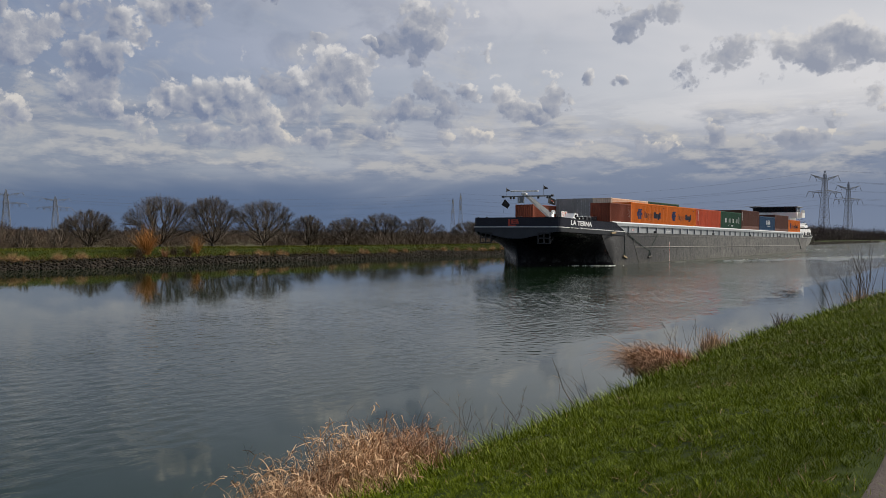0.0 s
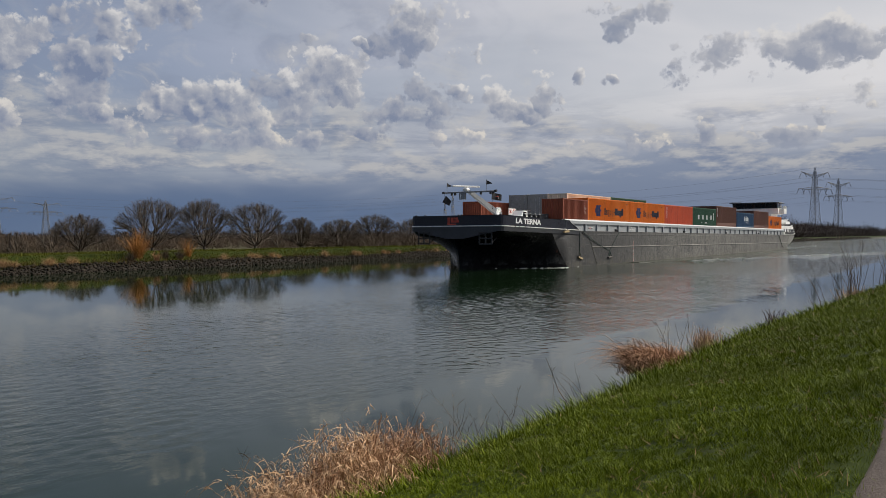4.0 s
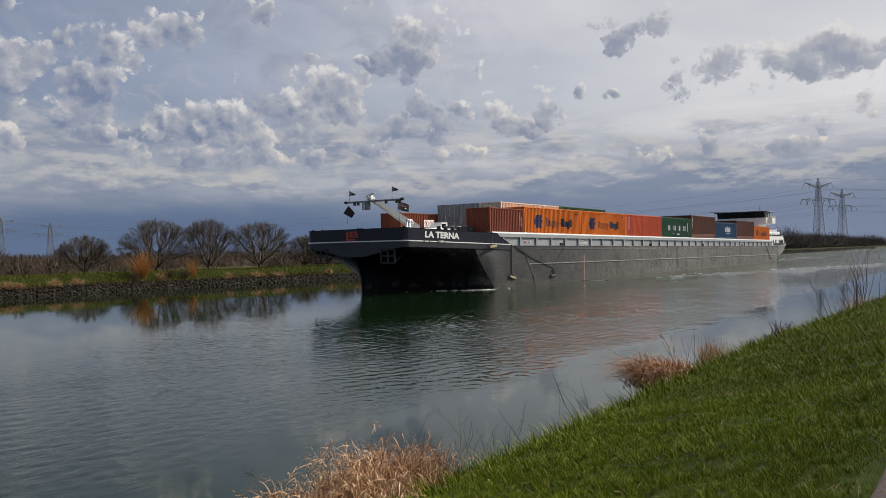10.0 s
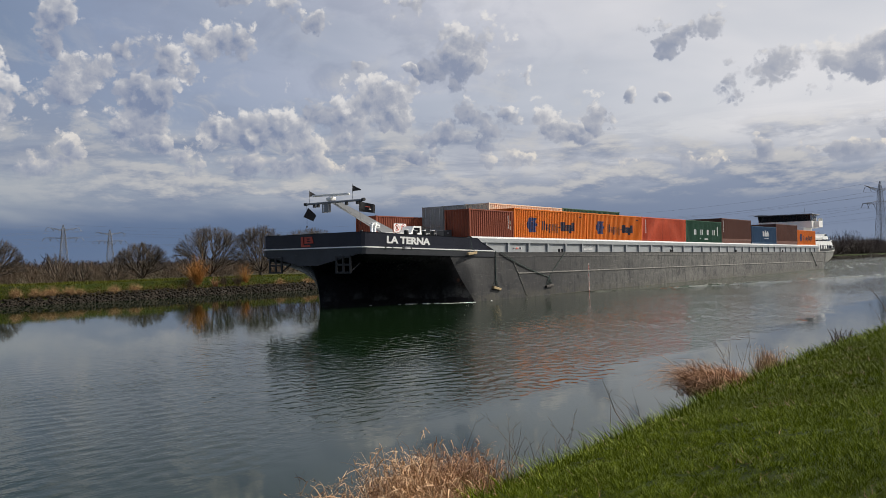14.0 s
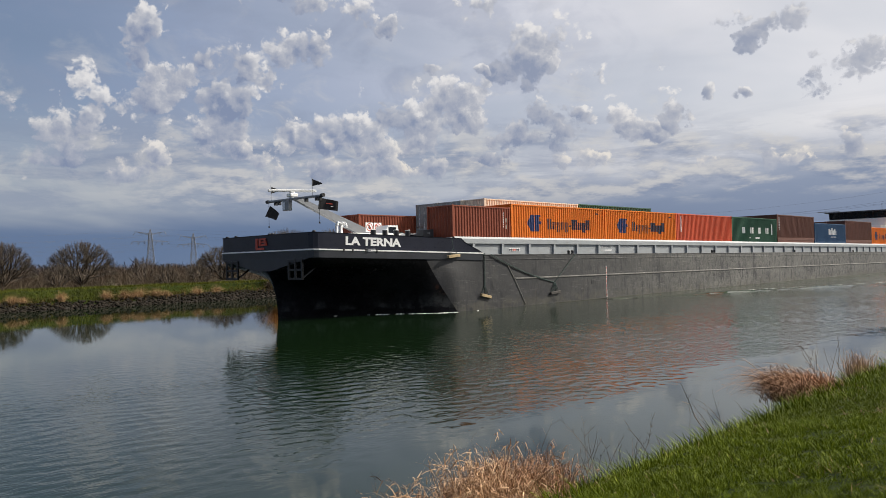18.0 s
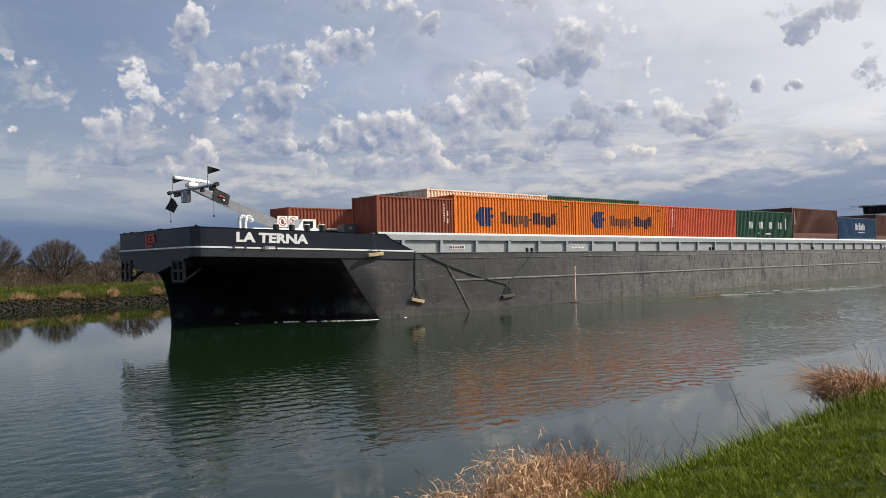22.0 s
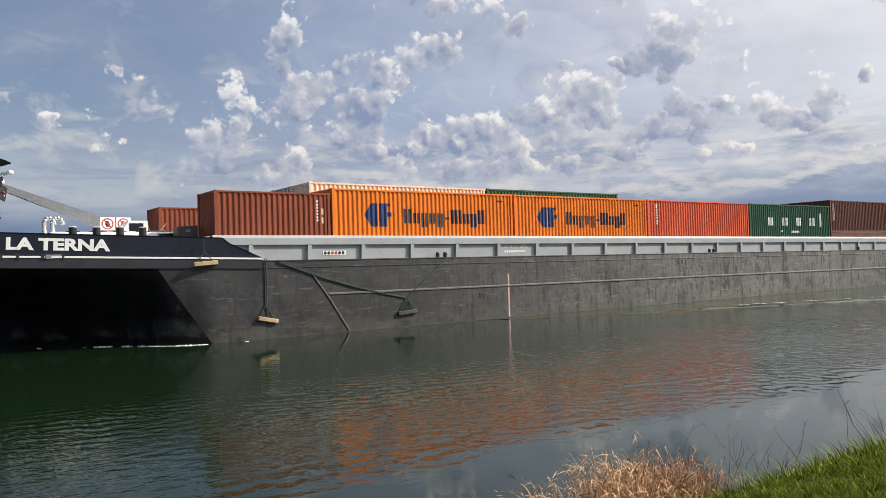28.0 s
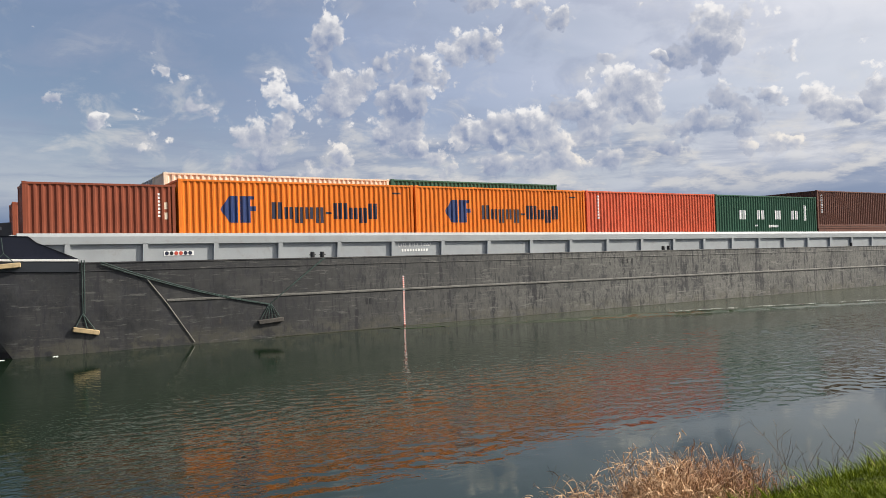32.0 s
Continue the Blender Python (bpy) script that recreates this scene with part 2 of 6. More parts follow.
def island(name, a, b_, rough=0.8, spec=0.3):
    """Leaves, blades, stems, stones: each loose piece has its own shade between two colours."""
    m = bpy.data.materials.new(name)
    m.use_nodes = True
    t = m.node_tree
    b = t.nodes["Principled BSDF"]
    r = t.nodes.new("ShaderNodeNewGeometry").outputs["Random Per Island"]
    pos = t.nodes.new("ShaderNodeTexCoord").outputs["Object"]
    col = blend(t, r, a, b_)
    col = blend(t, span(t, noisy(t, pos, 0.55, 4.0), 0.35, 0.65, 0.0, 0.5), col, tuple(0.6 * (x + y) / 2 for x, y in zip(a, b_)))
    t.links.new(col, b.inputs["Base Color"])
    b.inputs["Roughness"].default_value = rough
    b.inputs["Specular IOR Level"].default_value = spec
    return m


def make_water(name="canal_water", wake=False):
    m = bpy.data.materials.new(name)
    m.use_nodes = True
    t = m.node_tree
    b = t.nodes["Principled BSDF"]
    pos = t.nodes.new("ShaderNodeTexCoord").outputs["Object"]
    # ripples run a little across the canal
    rip = wire(t, "ShaderNodeMapping", Vector=pos, Rotation=(0, 0, 0.5), Scale=(1.0, 1.7, 1.0)).outputs[0]
    fine = noisy(t, rip, 4.6, 2.0, 0.5, 0.4)
    mid = noisy(t, rip, 1.5, 1.0, 0.5, 0.5)
    xyz = wire(t, "ShaderNodeSeparateXYZ", i0=pos)
    if wake:
        # smooth beside the hull, rougher the further astern
        amp = span(t, calc(t, "ADD", xyz.outputs[0], calc(t, "MULTIPLY", noisy(t, pos, 0.05, 2.0), 40.0)), 45.0, 125.0, 0.5, 13.0)
        amp = calc(t, "ADD", amp, span(t, xyz.outputs[1], -4.0, -15.0, 0.0, 1.5))
    else:
        # calm under the far bank and along the barge's way, livelier further up the canal
        amp = span(t, noisy(t, pos, 0.045, 3.0, 0.6, 0.8), 0.38, 0.60, 0.45, 1.25)
        lively = span(t, calc(t, "ADD", xyz.outputs[0], calc(t, "MULTIPLY", noisy(t, pos, 0.03, 2.0), 60.0)), 14.0, 120.0, 0.55, 2.6)
        lee = span(t, calc(t, "SUBTRACT", xyz.outputs[1], calc(t, "MULTIPLY", xyz.outputs[0], 0.14)), 13.0, 31.0, 1.0, 0.04)
        # a strip along the near bank lies in the lee of the wind
        shore = calc(t, "ADD", xyz.outputs[1], calc(t, "MULTIPLY", calc(t, "SUBTRACT", noisy(t, pos, 0.22, 4.0, 0.6), 0.5), 3.4))
        calm = span(t, shore, 9.6, 10.9, 0.10, 1.25)
        amp = calc(t, "MULTIPLY", calc(t, "MULTIPLY", amp, calm), calc(t, "MULTIPLY", lively, lee))
    h = calc(t, "MULTIPLY", calc(t, "ADD", calc(t, "MULTIPLY", fine, 0.42), calc(t, "MULTIPLY", mid, 0.5)), amp)
    bn = wire(t, "ShaderNodeBump", Strength=1.0, Distance=0.027, Height=h)
    t.links.new(bn.outputs[0], b.inputs["Normal"])
    if wake:
        murk = blend(t, noisy(t, pos, 0.12, 3.0), (0.016, 0.026, 0.011), (0.028, 0.041, 0.019))
    else:
        murk = blend(t, noisy(t, pos, 0.03, 3.0), (0.004, 0.012, 0.004), (0.008, 0.019, 0.007))
    t.links.new(murk, b.inputs["Base Color"])
    b.inputs["Roughness"].default_value = 0.07 if wake else 0.03
    b.inputs["IOR"].default_value = 1.333
    return m


WATER = make_water()
WAKE = make_water("stirred_wake_water", True)


def hull_grey():
    """Weathered grey plating: worn patches, downward streaks, rubbed lines, dark stains; shade painted in towards the
    bow.
    """
    m = bpy.data.materials.new("weathered_grey_hull")
    m.use_nodes = True
    t = m.node_tree
    b = t.nodes["Principled BSDF"]
    pos = t.nodes.new("ShaderNodeTexCoord").outputs["Object"]
    at = lambda *s: wire(t, "ShaderNodeMapping", Vector=pos, Scale=s).outputs[0]
    col = blend(t, span(t, noisy(t, at(0.18, 1, 0.5), 1.0, 4.0, 0.6), 0.3, 0.7), (0.092, 0.091, 0.085), (0.168, 0.164, 0.151))
    # towards the bow: darker scuffed paint, and weaker sheen painted in as dark colour
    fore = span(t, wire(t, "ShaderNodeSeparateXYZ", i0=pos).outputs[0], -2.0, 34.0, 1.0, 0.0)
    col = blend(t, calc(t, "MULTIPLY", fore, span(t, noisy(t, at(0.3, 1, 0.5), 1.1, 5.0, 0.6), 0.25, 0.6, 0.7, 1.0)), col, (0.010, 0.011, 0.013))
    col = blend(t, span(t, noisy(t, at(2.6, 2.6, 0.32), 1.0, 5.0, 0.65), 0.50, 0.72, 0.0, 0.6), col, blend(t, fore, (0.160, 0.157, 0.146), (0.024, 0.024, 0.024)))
    col = blend(t, span(t, noisy(t, at(1.5, 1.5, 0.9), 1.2, 8.0, 0.75, 0.5), 0.53, 0.59, 0.0, 0.75), col, (0.018, 0.019, 0.024))
    col = blend(t, span(t, noisy(t, at(3.4, 3.4, 0.5), 1.3, 7.0, 0.75, 0.4), 0.54, 0.61, 0.0, 0.85), col, (0.012, 0.013, 0.017))
    col = blend(t, span(t, noisy(t, at(9.0, 9.0, 5.0), 1.0, 6.0, 0.75), 0.40, 0.62, 0.45, 0.0), col, (0.030, 0.030, 0.032))
    z = wire(t, "ShaderNodeSeparateXYZ", i0=pos).outputs[2]
    low = calc(t, "MULTIPLY", span(t, z, 0.25, 0.9, 1.0, 0.0), span(t, noisy(t, at(0.7, 1, 1.2), 1.4, 5.0, 0.7), 0.42, 0.58))
    col = blend(t, calc(t, "MULTIPLY", low, 0.35), col, (0.095, 0.088, 0.060))
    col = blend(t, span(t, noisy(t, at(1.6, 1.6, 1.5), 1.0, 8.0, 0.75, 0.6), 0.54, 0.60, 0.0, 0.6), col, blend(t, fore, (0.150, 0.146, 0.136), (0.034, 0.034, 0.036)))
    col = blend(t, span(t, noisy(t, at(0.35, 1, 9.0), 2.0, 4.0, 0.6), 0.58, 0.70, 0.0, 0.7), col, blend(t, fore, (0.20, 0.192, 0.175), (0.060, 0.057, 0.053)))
    col = blend(t, span(t, noisy(t, at(1.1, 1, 0.5), 0.9, 5.0, 0.7), 0.66, 0.78, 0.0, 0.6), col, (0.150, 0.085, 0.045))
    # dark runs from the scuppers and bright scrapes from lock walls
    col = blend(t, span(t, noisy(t, at(2.4, 2.4, 0.30), 1.0, 7.0, 0.72, 0.2), 0.555, 0.605, 0.0, 0.8), col, (0.014, 0.014, 0.018))
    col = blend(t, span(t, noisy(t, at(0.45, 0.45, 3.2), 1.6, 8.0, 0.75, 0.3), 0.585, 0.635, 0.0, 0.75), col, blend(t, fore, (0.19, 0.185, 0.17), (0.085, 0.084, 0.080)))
    t.links.new(col, b.inputs["Base Color"])
    t.links.new(span(t, noisy(t, pos, 3.0, 4.0), 0.3, 0.7, 0.46, 0.68), b.inputs["Roughness"])
    b.inputs["Specular IOR Level"].default_value = 0.42
    bn = wire(t, "ShaderNodeBump", Strength=0.6, Distance=0.03, Height=noisy(t, at(1.5, 0.8, 0.35), 1.2, 5.0, 0.55))
    t.links.new(bn.outputs[0], b.inputs["Normal"])
    return m


def hull_black():
    """Black bow paint: scuffed to grey in a ragged belt above the dark boot, with rusty rubs and faint streaks."""
    m = bpy.data.materials.new("black_hull_paint")
    m.use_nodes = True
    t = m.node_tree
    b = t.nodes["Principled BSDF"]
    pos = t.nodes.new("ShaderNodeTexCoord").outputs["Object"]
    at = lambda *s: wire(t, "ShaderNodeMapping", Vector=pos, Scale=s).outputs[0]
    z = wire(t, "ShaderNodeSeparateXYZ", i0=pos).outputs[2]
    zw = calc(t, "ADD", z, calc(t, "MULTIPLY", calc(t, "SUBTRACT", noisy(t, at(0.5, 0.5, 0.2), 1.0, 5.0, 0.6), 0.5), 0.9))
    col = blend(t, span(t, noisy(t, at(0.5, 0.5, 1.0), 1.0, 5.0, 0.6), 0.35, 0.7), (0.0035, 0.0035, 0.004), (0.009, 0.009, 0.011))
    belt = calc(t, "MULTIPLY", calc(t, "MULTIPLY", span(t, zw, 0.32, 0.44), span(t, zw, 0.60, 1.35, 1.0, 0.0)), span(t, noisy(t, at(0.35, 0.35, 0.15), 1.3, 4.0, 0.6), 0.44, 0.54, 0.0, 1.0))
    col = blend(t, calc(t, "MULTIPLY", belt, span(t, noisy(t, at(1.4, 1.4, 3.0), 1.0, 6.0, 0.7), 0.32, 0.62, 0.25, 1.0)), col, (0.034, 0.036, 0.037))
    col = blend(t, span(t, noisy(t, at(0.6, 0.6, 5.0), 1.0, 5.0, 0.65), 0.62, 0.72, 0.0, 0.4), col, (0.018, 0.019, 0.020))
    col = blend(t, span(t, noisy(t, at(0.7, 0.7, 0.9), 1.0, 5.0, 0.65), 0.66, 0.74, 0.0, 0.5), col, (0.050, 0.022, 0.014))
    t.links.new(col, b.inputs["Base Color"])
    t.links.new(span(t, noisy(t, pos, 2.0, 4.0), 0.3, 0.7, 0.16, 0.34), b.inputs["Roughness"])
    b.inputs["Specular IOR Level"].default_value = 0.10
    bn = wire(t, "ShaderNodeBump", Strength=0.35, Distance=0.03, Height=noisy(t, at(0.9, 0.9, 0.5), 0.9, 3.0, 0.5))
    t.links.new(bn.outputs[0], b.inputs["Normal"])
    return m


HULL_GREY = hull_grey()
HULL_BLACK = hull_black()
BULWARK = paint("blue_black_gloss", (0.014, 0.016, 0.027), 0.34, 0.0, 0.15, 0.8, 20.0, 0.0, spec=0.35)
UNDER = paint("dark_grey_paint", (0.034, 0.037, 0.045), 0.45, 0.0, 0.2, 0.9, 16.0, 0.05)
COAMING = paint("light_grey_ship_paint", (0.29, 0.31, 0.325), 0.42, 0.0, 0.08, 0.7, 18.0, 0.05, (0.22, 0.20, 0.18), 0.35)
WHITE = paint("white_ship_paint", (0.78, 0.78, 0.76), 0.4, 0.0, 0.04, 1.0, 20.0, 0.04, (0.5, 0.48, 0.45), 0.15)
LETTER = paint("white_lettering", (0.75, 0.75, 0.74), 0.5, 0.0, 0.06, 2.0, 25.0, 0.0)
BLACK = paint("black_steel", (0.02, 0.02, 0.022), 0.45, 0.2, 0.2, 2.0, 30.0, 0.05)
STEEL = paint("bare_steel", (0.55, 0.56, 0.57), 0.25, 0.9, 0.08, 3.0, 40.0, 0.03)
ALU = paint("grey_mast_paint", (0.20, 0.21, 0.225), 0.4, 0.3, 0.08, 2.0, 30.0, 0.03)
RED_MARK = paint("red_mark_paint", (0.45, 0.06, 0.035), 0.5, 0.0, 0.12, 2.0, 25.0, 0.0)
ROPE = paint("grey_green_rope", (0.042, 0.066, 0.060), 0.9, 0.0, 0.3, 6.0, 60.0, 0.3)
PALE_ROPE = paint("pale_steel_bar", (0.22, 0.21, 0.19), 0.7, 0.1, 0.2, 4.0, 40.0, 0.1)
TIMBER = paint("worn_fender_timber", (0.36, 0.27, 0.15), 0.85, 0.0, 0.25, 3.0, 30.0, 0.3, (0.08, 0.07, 0.06), 0.4)
DARK_TIMBER = paint("wet_dark_timber", (0.05, 0.045, 0.04), 0.8, 0.0, 0.3, 3.0, 30.0, 0.3)
GLASS_DARK = paint("dark_tinted_glass", (0.012, 0.014, 0.017), 0.06, 0.0, 0.05, 1.0, 5.0, 0.0)
STERN = paint("pale_grey_stern_paint", (0.22, 0.22, 0.205), 0.5, 0.0, 0.2, 0.8, 14.0, 0.1, (0.07, 0.07, 0.065), 0.6)
FLAG = paint("black_flag_cloth", (0.015, 0.015, 0.018), 0.9, 0.0, 0.3, 3.0, 40.0, 0.1)
ORANGE = paint("orange_container_paint", (0.66, 0.168, 0.018), 0.5, 0.0, 0.08, 0.6, 12.0, 0.05, (0.30, 0.10, 0.03), 0.35, (1, 1, 0.4), spec=0.2)
BROWNRED = paint("brown_red_container_paint", (0.205, 0.054, 0.029), 0.55, 0.0, 0.12, 0.6, 12.0, 0.05, (0.13, 0.04, 0.025), 0.5, (1, 1, 0.4), spec=0.2)
RED = paint("faded_red_container_paint", (0.56, 0.100, 0.046), 0.55, 0.0, 0.12, 0.5, 12.0, 0.05, (0.25, 0.05, 0.03), 0.5, (1, 1, 0.4), spec=0.2)
GREEN = paint("dark_green_container_paint", (0.028, 0.085, 0.052), 0.5, 0.0, 0.12, 0.6, 12.0, 0.05, (0.02, 0.05, 0.035), 0.4, (1, 1, 0.4), spec=0.2)
BROWN = paint("dark_brown_container_paint", (0.125, 0.053, 0.038), 0.55, 0.0, 0.12, 0.6, 12.0, 0.05, (0.07, 0.035, 0.03), 0.5, (1, 1, 0.4), spec=0.2)
BLUE = paint("steel_blue_container_paint", (0.030, 0.075, 0.15), 0.5, 0.0, 0.12, 0.6, 12.0, 0.05, (0.02, 0.04, 0.08), 0.4, (1, 1, 0.4), spec=0.2)
CREAM = paint("cream_container_paint", (0.62, 0.53, 0.42), 0.5, 0.0, 0.08, 0.7, 12.0, 0.05, (0.35, 0.26, 0.18), 0.5, (1, 1, 0.4), spec=0.2)
GREYBOX = paint("worn_grey_container_paint", (0.24, 0.25, 0.24), 0.55, 0.0, 0.18, 1.2, 14.0, 0.05, (0.10, 0.10, 0.09), 0.7)
MARK_BLUE = paint("deep_blue_mark_paint", (0.012, 0.030, 0.12), 0.5, 0.0, 0.1, 2.0, 20.0, 0.0)
NAVY = paint("navy_mark_paint", (0.008, 0.012, 0.036), 0.5, 0.0, 0.1, 2.0, 20.0, 0.0)
SOIL = paint("bare_bank_soil", (0.022, 0.018, 0.012), 0.95, 0.0, 0.35, 0.7, 7.0, 0.5)
GRASS_GROUND = paint("grass_turf", (0.020, 0.030, 0.005), 0.95, 0.0, 0.4, 0.35, 9.0, 0.6, (0.050, 0.044, 0.018), 0.5, spec=0.05)
FIELD = paint("winter_field", (0.060, 0.056, 0.032), 0.95, 0.0, 0.35, 0.05, 0.9, 0.3, spec=0.05)
GRAVEL = paint("brown_gravel_path", (0.078, 0.056, 0.046), 0.95, 0.0, 0.35, 1.2, 45.0, 0.8, (0.08, 0.065, 0.05), 0.6)
STONE = paint("dark_riprap_stone", (0.052, 0.048, 0.042), 0.9, 0.0, 0.35, 1.5, 12.0, 0.4, (0.10, 0.095, 0.08), 0.4, rand=0.45)
BARK = paint("grey_brown_bark", (0.060, 0.050, 0.040), 0.95, 0.0, 0.3, 1.0, 12.0, 0.4)
TWIG = island("bare_twigs", (0.034, 0.027, 0.021), (0.105, 0.082, 0.060))
SCRUB = island("brown_scrub_twigs", (0.050, 0.034, 0.022), (0.105, 0.072, 0.045))
WOOD_FAR = island("far_bare_wood", (0.040, 0.030, 0.028), (0.078, 0.058, 0.050))
WILLOW = island("orange_willow_shoots", (0.24, 0.100, 0.020), (0.46, 0.22, 0.055))
REED = island("dry_straw_reed", (0.28, 0.145, 0.065), (0.62, 0.42, 0.25), 0.75)
REED_RED = island("russet_dry_grass", (0.20, 0.088, 0.040), (0.46, 0.26, 0.14), 0.8)
TUFT = island("pale_dry_tuft", (0.26, 0.155, 0.070), (0.50, 0.33, 0.17), 0.85)
BLADE = island("grass_blades", (0.022, 0.045, 0.001), (0.235, 0.290, 0.008), 0.6, 0.10)
BLADE_FAR = island("far_grass", (0.050, 0.060, 0.007), (0.140, 0.150, 0.020), 0.85, 0.1)
STEM = island("dark_dry_stems", (0.070, 0.052, 0.040), (0.20, 0.145, 0.10))
PYLON = paint("galvanised_lattice", (0.20, 0.21, 0.23), 0.6, 0.4, 0.1, 0.5, 5.0, 0.0)
STRAKE = paint("rubbed_grey_steel", (0.125, 0.122, 0.112), 0.6, 0.1, 0.3, 2.0, 20.0, 0.2, (0.05, 0.05, 0.05), 0.6)
SCUM = paint("waterline_scum", (0.035, 0.034, 0.024), 0.8, 0.0, 0.4, 1.5, 20.0, 0.2, (0.05, 0.05, 0.03), 0.6)
FOAM = paint("white_foam", (0.72, 0.75, 0.72), 0.8, 0.0, 0.1, 3.0, 20.0, 0.4)


# ---- mesh helpers ----
def part(name, bm, material, parent=None, label="", smooth=False):
    me = bpy.data.meshes.new(name)
    bm.to_mesh(me)
    bm.free()
    me.materials.append(material)
    if smooth:
        me.shade_smooth()
    ob = new(name, me)
    ob.parent = parent
    return tagged(ob, label) if label else ob


def shared(name, me, parent, m=None):
    ob = new(name, me)
    ob.parent = parent
    if m is not None:
        ob.matrix_basis = m
    return ob


def mesh_of(name, verts, faces, material, smooth=False):
    me = bpy.data.meshes.new(name)
    me.from_pydata([tuple(v) for v in verts], [], [tuple(f) for f in faces])
    me.materials.append(material)
    if smooth:
        me.shade_smooth()
    me.update()
    return me


def empty(name, m=None):
    ob = new(name)
    if m is not None:
        ob.matrix_basis = m
    return ob


def box(lo, hi, bevel=0.0, bm=None):
    bm = bm or bmesh.new()
    c = [(a + b) / 2 for a, b in zip(lo, hi)]
    d = [abs(b - a) for a, b in zip(lo, hi)]
    got = bmesh.ops.create_cube(bm, size=1, matrix=Matrix.Translation(c) @ Matrix.Diagonal((*d, 1)))
    if bevel:
        edges = list({e for v in got["verts"] for e in v.link_edges})
        bmesh.ops.bevel(bm, geom=edges, offset=bevel, segments=1, affect="EDGES")
    return bm


def rod(a, b, r0, r1=None, n=8, bm=None, cap=True):
    bm = bm or bmesh.new()
    a, b = Vector(a), Vector(b)
    d = b - a
    m = Matrix.Translation((a + b) / 2) @ d.to_track_quat("Z", "Y").to_matrix().to_4x4()
    bmesh.ops.create_cone(bm, cap_ends=cap, segments=n, radius1=r0, radius2=r0 if r1 is None else r1, depth=d.length, matrix=m)
    return bm


def tube(points, r, n=6, bm=None):
    bm = bm or bmesh.new()
    for a, b in zip(points[:-1], points[1:]):
        rod(a, b, r, r, n, bm)
    return bm


def slab(outline, thick, axis="y", at=0.0, bm=None):
    """A plate cut to an outline of (u, v) points, thick along the axis from at to at + thick."""
    bm = bm or bmesh.new()
    put = {"y": lambda u, v, w: (u, w, v), "z": lambda u, v, w: (u, v, w), "x": lambda u, v, w: (w, u, v)}[axis]
    a = [bm.verts.new(put(u, v, at)) for u, v in outline]
    b = [bm.verts.new(put(u, v, at + thick)) for u, v in outline]
    bm.faces.new(a)
    bm.faces.new(b[::-1])
    for i in range(len(a)):
        j = (i + 1) % len(a)
        bm.faces.new((a[i], b[i], b[j], a[j]))
    bmesh.ops.recalc_face_normals(bm, faces=bm.faces[:])
    return bm


def skin(sections, closed=True, bm=None):
    """Quads between equal rows of points."""
    bm = bm or bmesh.new()
    rows = [[bm.verts.new(p) for p in s] for s in sections]
    n = len(rows[0])
    for r, q in zip(rows[:-1], rows[1:]):
        for i in range(n if closed else n - 1):
            j = (i + 1) % n
            bm.faces.new((r[i], r[j], q[j], q[i]))
    bmesh.ops.recalc_face_normals(bm, faces=bm.faces[:])
    return bm


def writing(name, text, size, material, parent, m, label="", squeeze=1.0, bold=0.0):
    """Raised lettering in the built-in font, turned into a mesh; m stands it up."""
    cu = bpy.data.curves.new(name, "FONT")
    cu.body, cu.size, cu.extrude, cu.offset, cu.align_x, cu.align_y = text, size, 0.004, bold, "CENTER", "CENTER"
    cu.resolution_u = 3
    tmp = bpy.data.objects.new(name, cu)
    scene.collection.objects.link(tmp)
    me = bpy.data.meshes.new_from_object(tmp.evaluated_get(bpy.context.evaluated_depsgraph_get()))
    bpy.data.objects.remove(tmp)
    bpy.data.curves.remove(cu)
    me.transform(Matrix.Diagonal((squeeze, 1, 1, 1)))
    me.materials.clear()
    me.materials.append(material)
    ob = new(name, me)
    ob.parent = parent
    ob.matrix_basis = m
    return tagged(ob, label) if label else ob


# ---- ground, canal and banks ----
def fast_mesh(name, verts, tris, material, smooth=False):
    me = bpy.data.meshes.new(name)
    verts, tris = np.asarray(verts, np.float32), np.asarray(tris, np.int32)
    me.vertices.add(len(verts))
    me.vertices.foreach_set("co", verts.ravel())
    me.loops.add(tris.size)
    me.loops.foreach_set("vertex_index", tris.ravel())
    me.polygons.add(len(tris))
    me.polygons.foreach_set("loop_start", np.arange(0, tris.size, tris.shape[1], dtype=np.int32))
    me.update(calc_edges=True)
    me.materials.append(material)
    if smooth:
        me.shade_smooth()
    return me


CREST_Y, CREST_Z, PATH_Z = 4.5, 0.93, 1.75
FAR_WATER, FAR_TOP = 67.3, 1.60


def crest_shift(x):
    """The near bank draws closer to the path further along."""
    return -1.45 * min(1.0, max(0.0, (x - 20) / 26.0)) ** 0.85


def near_z(x, y):
    """Height of the near bank, from the path down to the water."""
    c = CREST_Y + crest_shift(x)
    bumps = 0.05 * noise.noise(Vector((x * 0.5, y * 0.7, 0))) + 0.03 * noise.noise(Vector((x * 1.7, y * 1.7, 3)))
    if y <= 0.5:
        return PATH_Z + 0.4 * bumps
    if y <= c:
        f = (y - 0.5) / (c - 0.5)
        return PATH_Z + (CREST_Z - PATH_Z) * (f ** 1.15) + bumps * min(1.0, (y - 0.5) * 2)
    f = min(1.0, (y - c) / 2.0)
    return CREST_Z + (-0.75 - CREST_Z) * (f ** 1.15) + bumps * (1 - f)


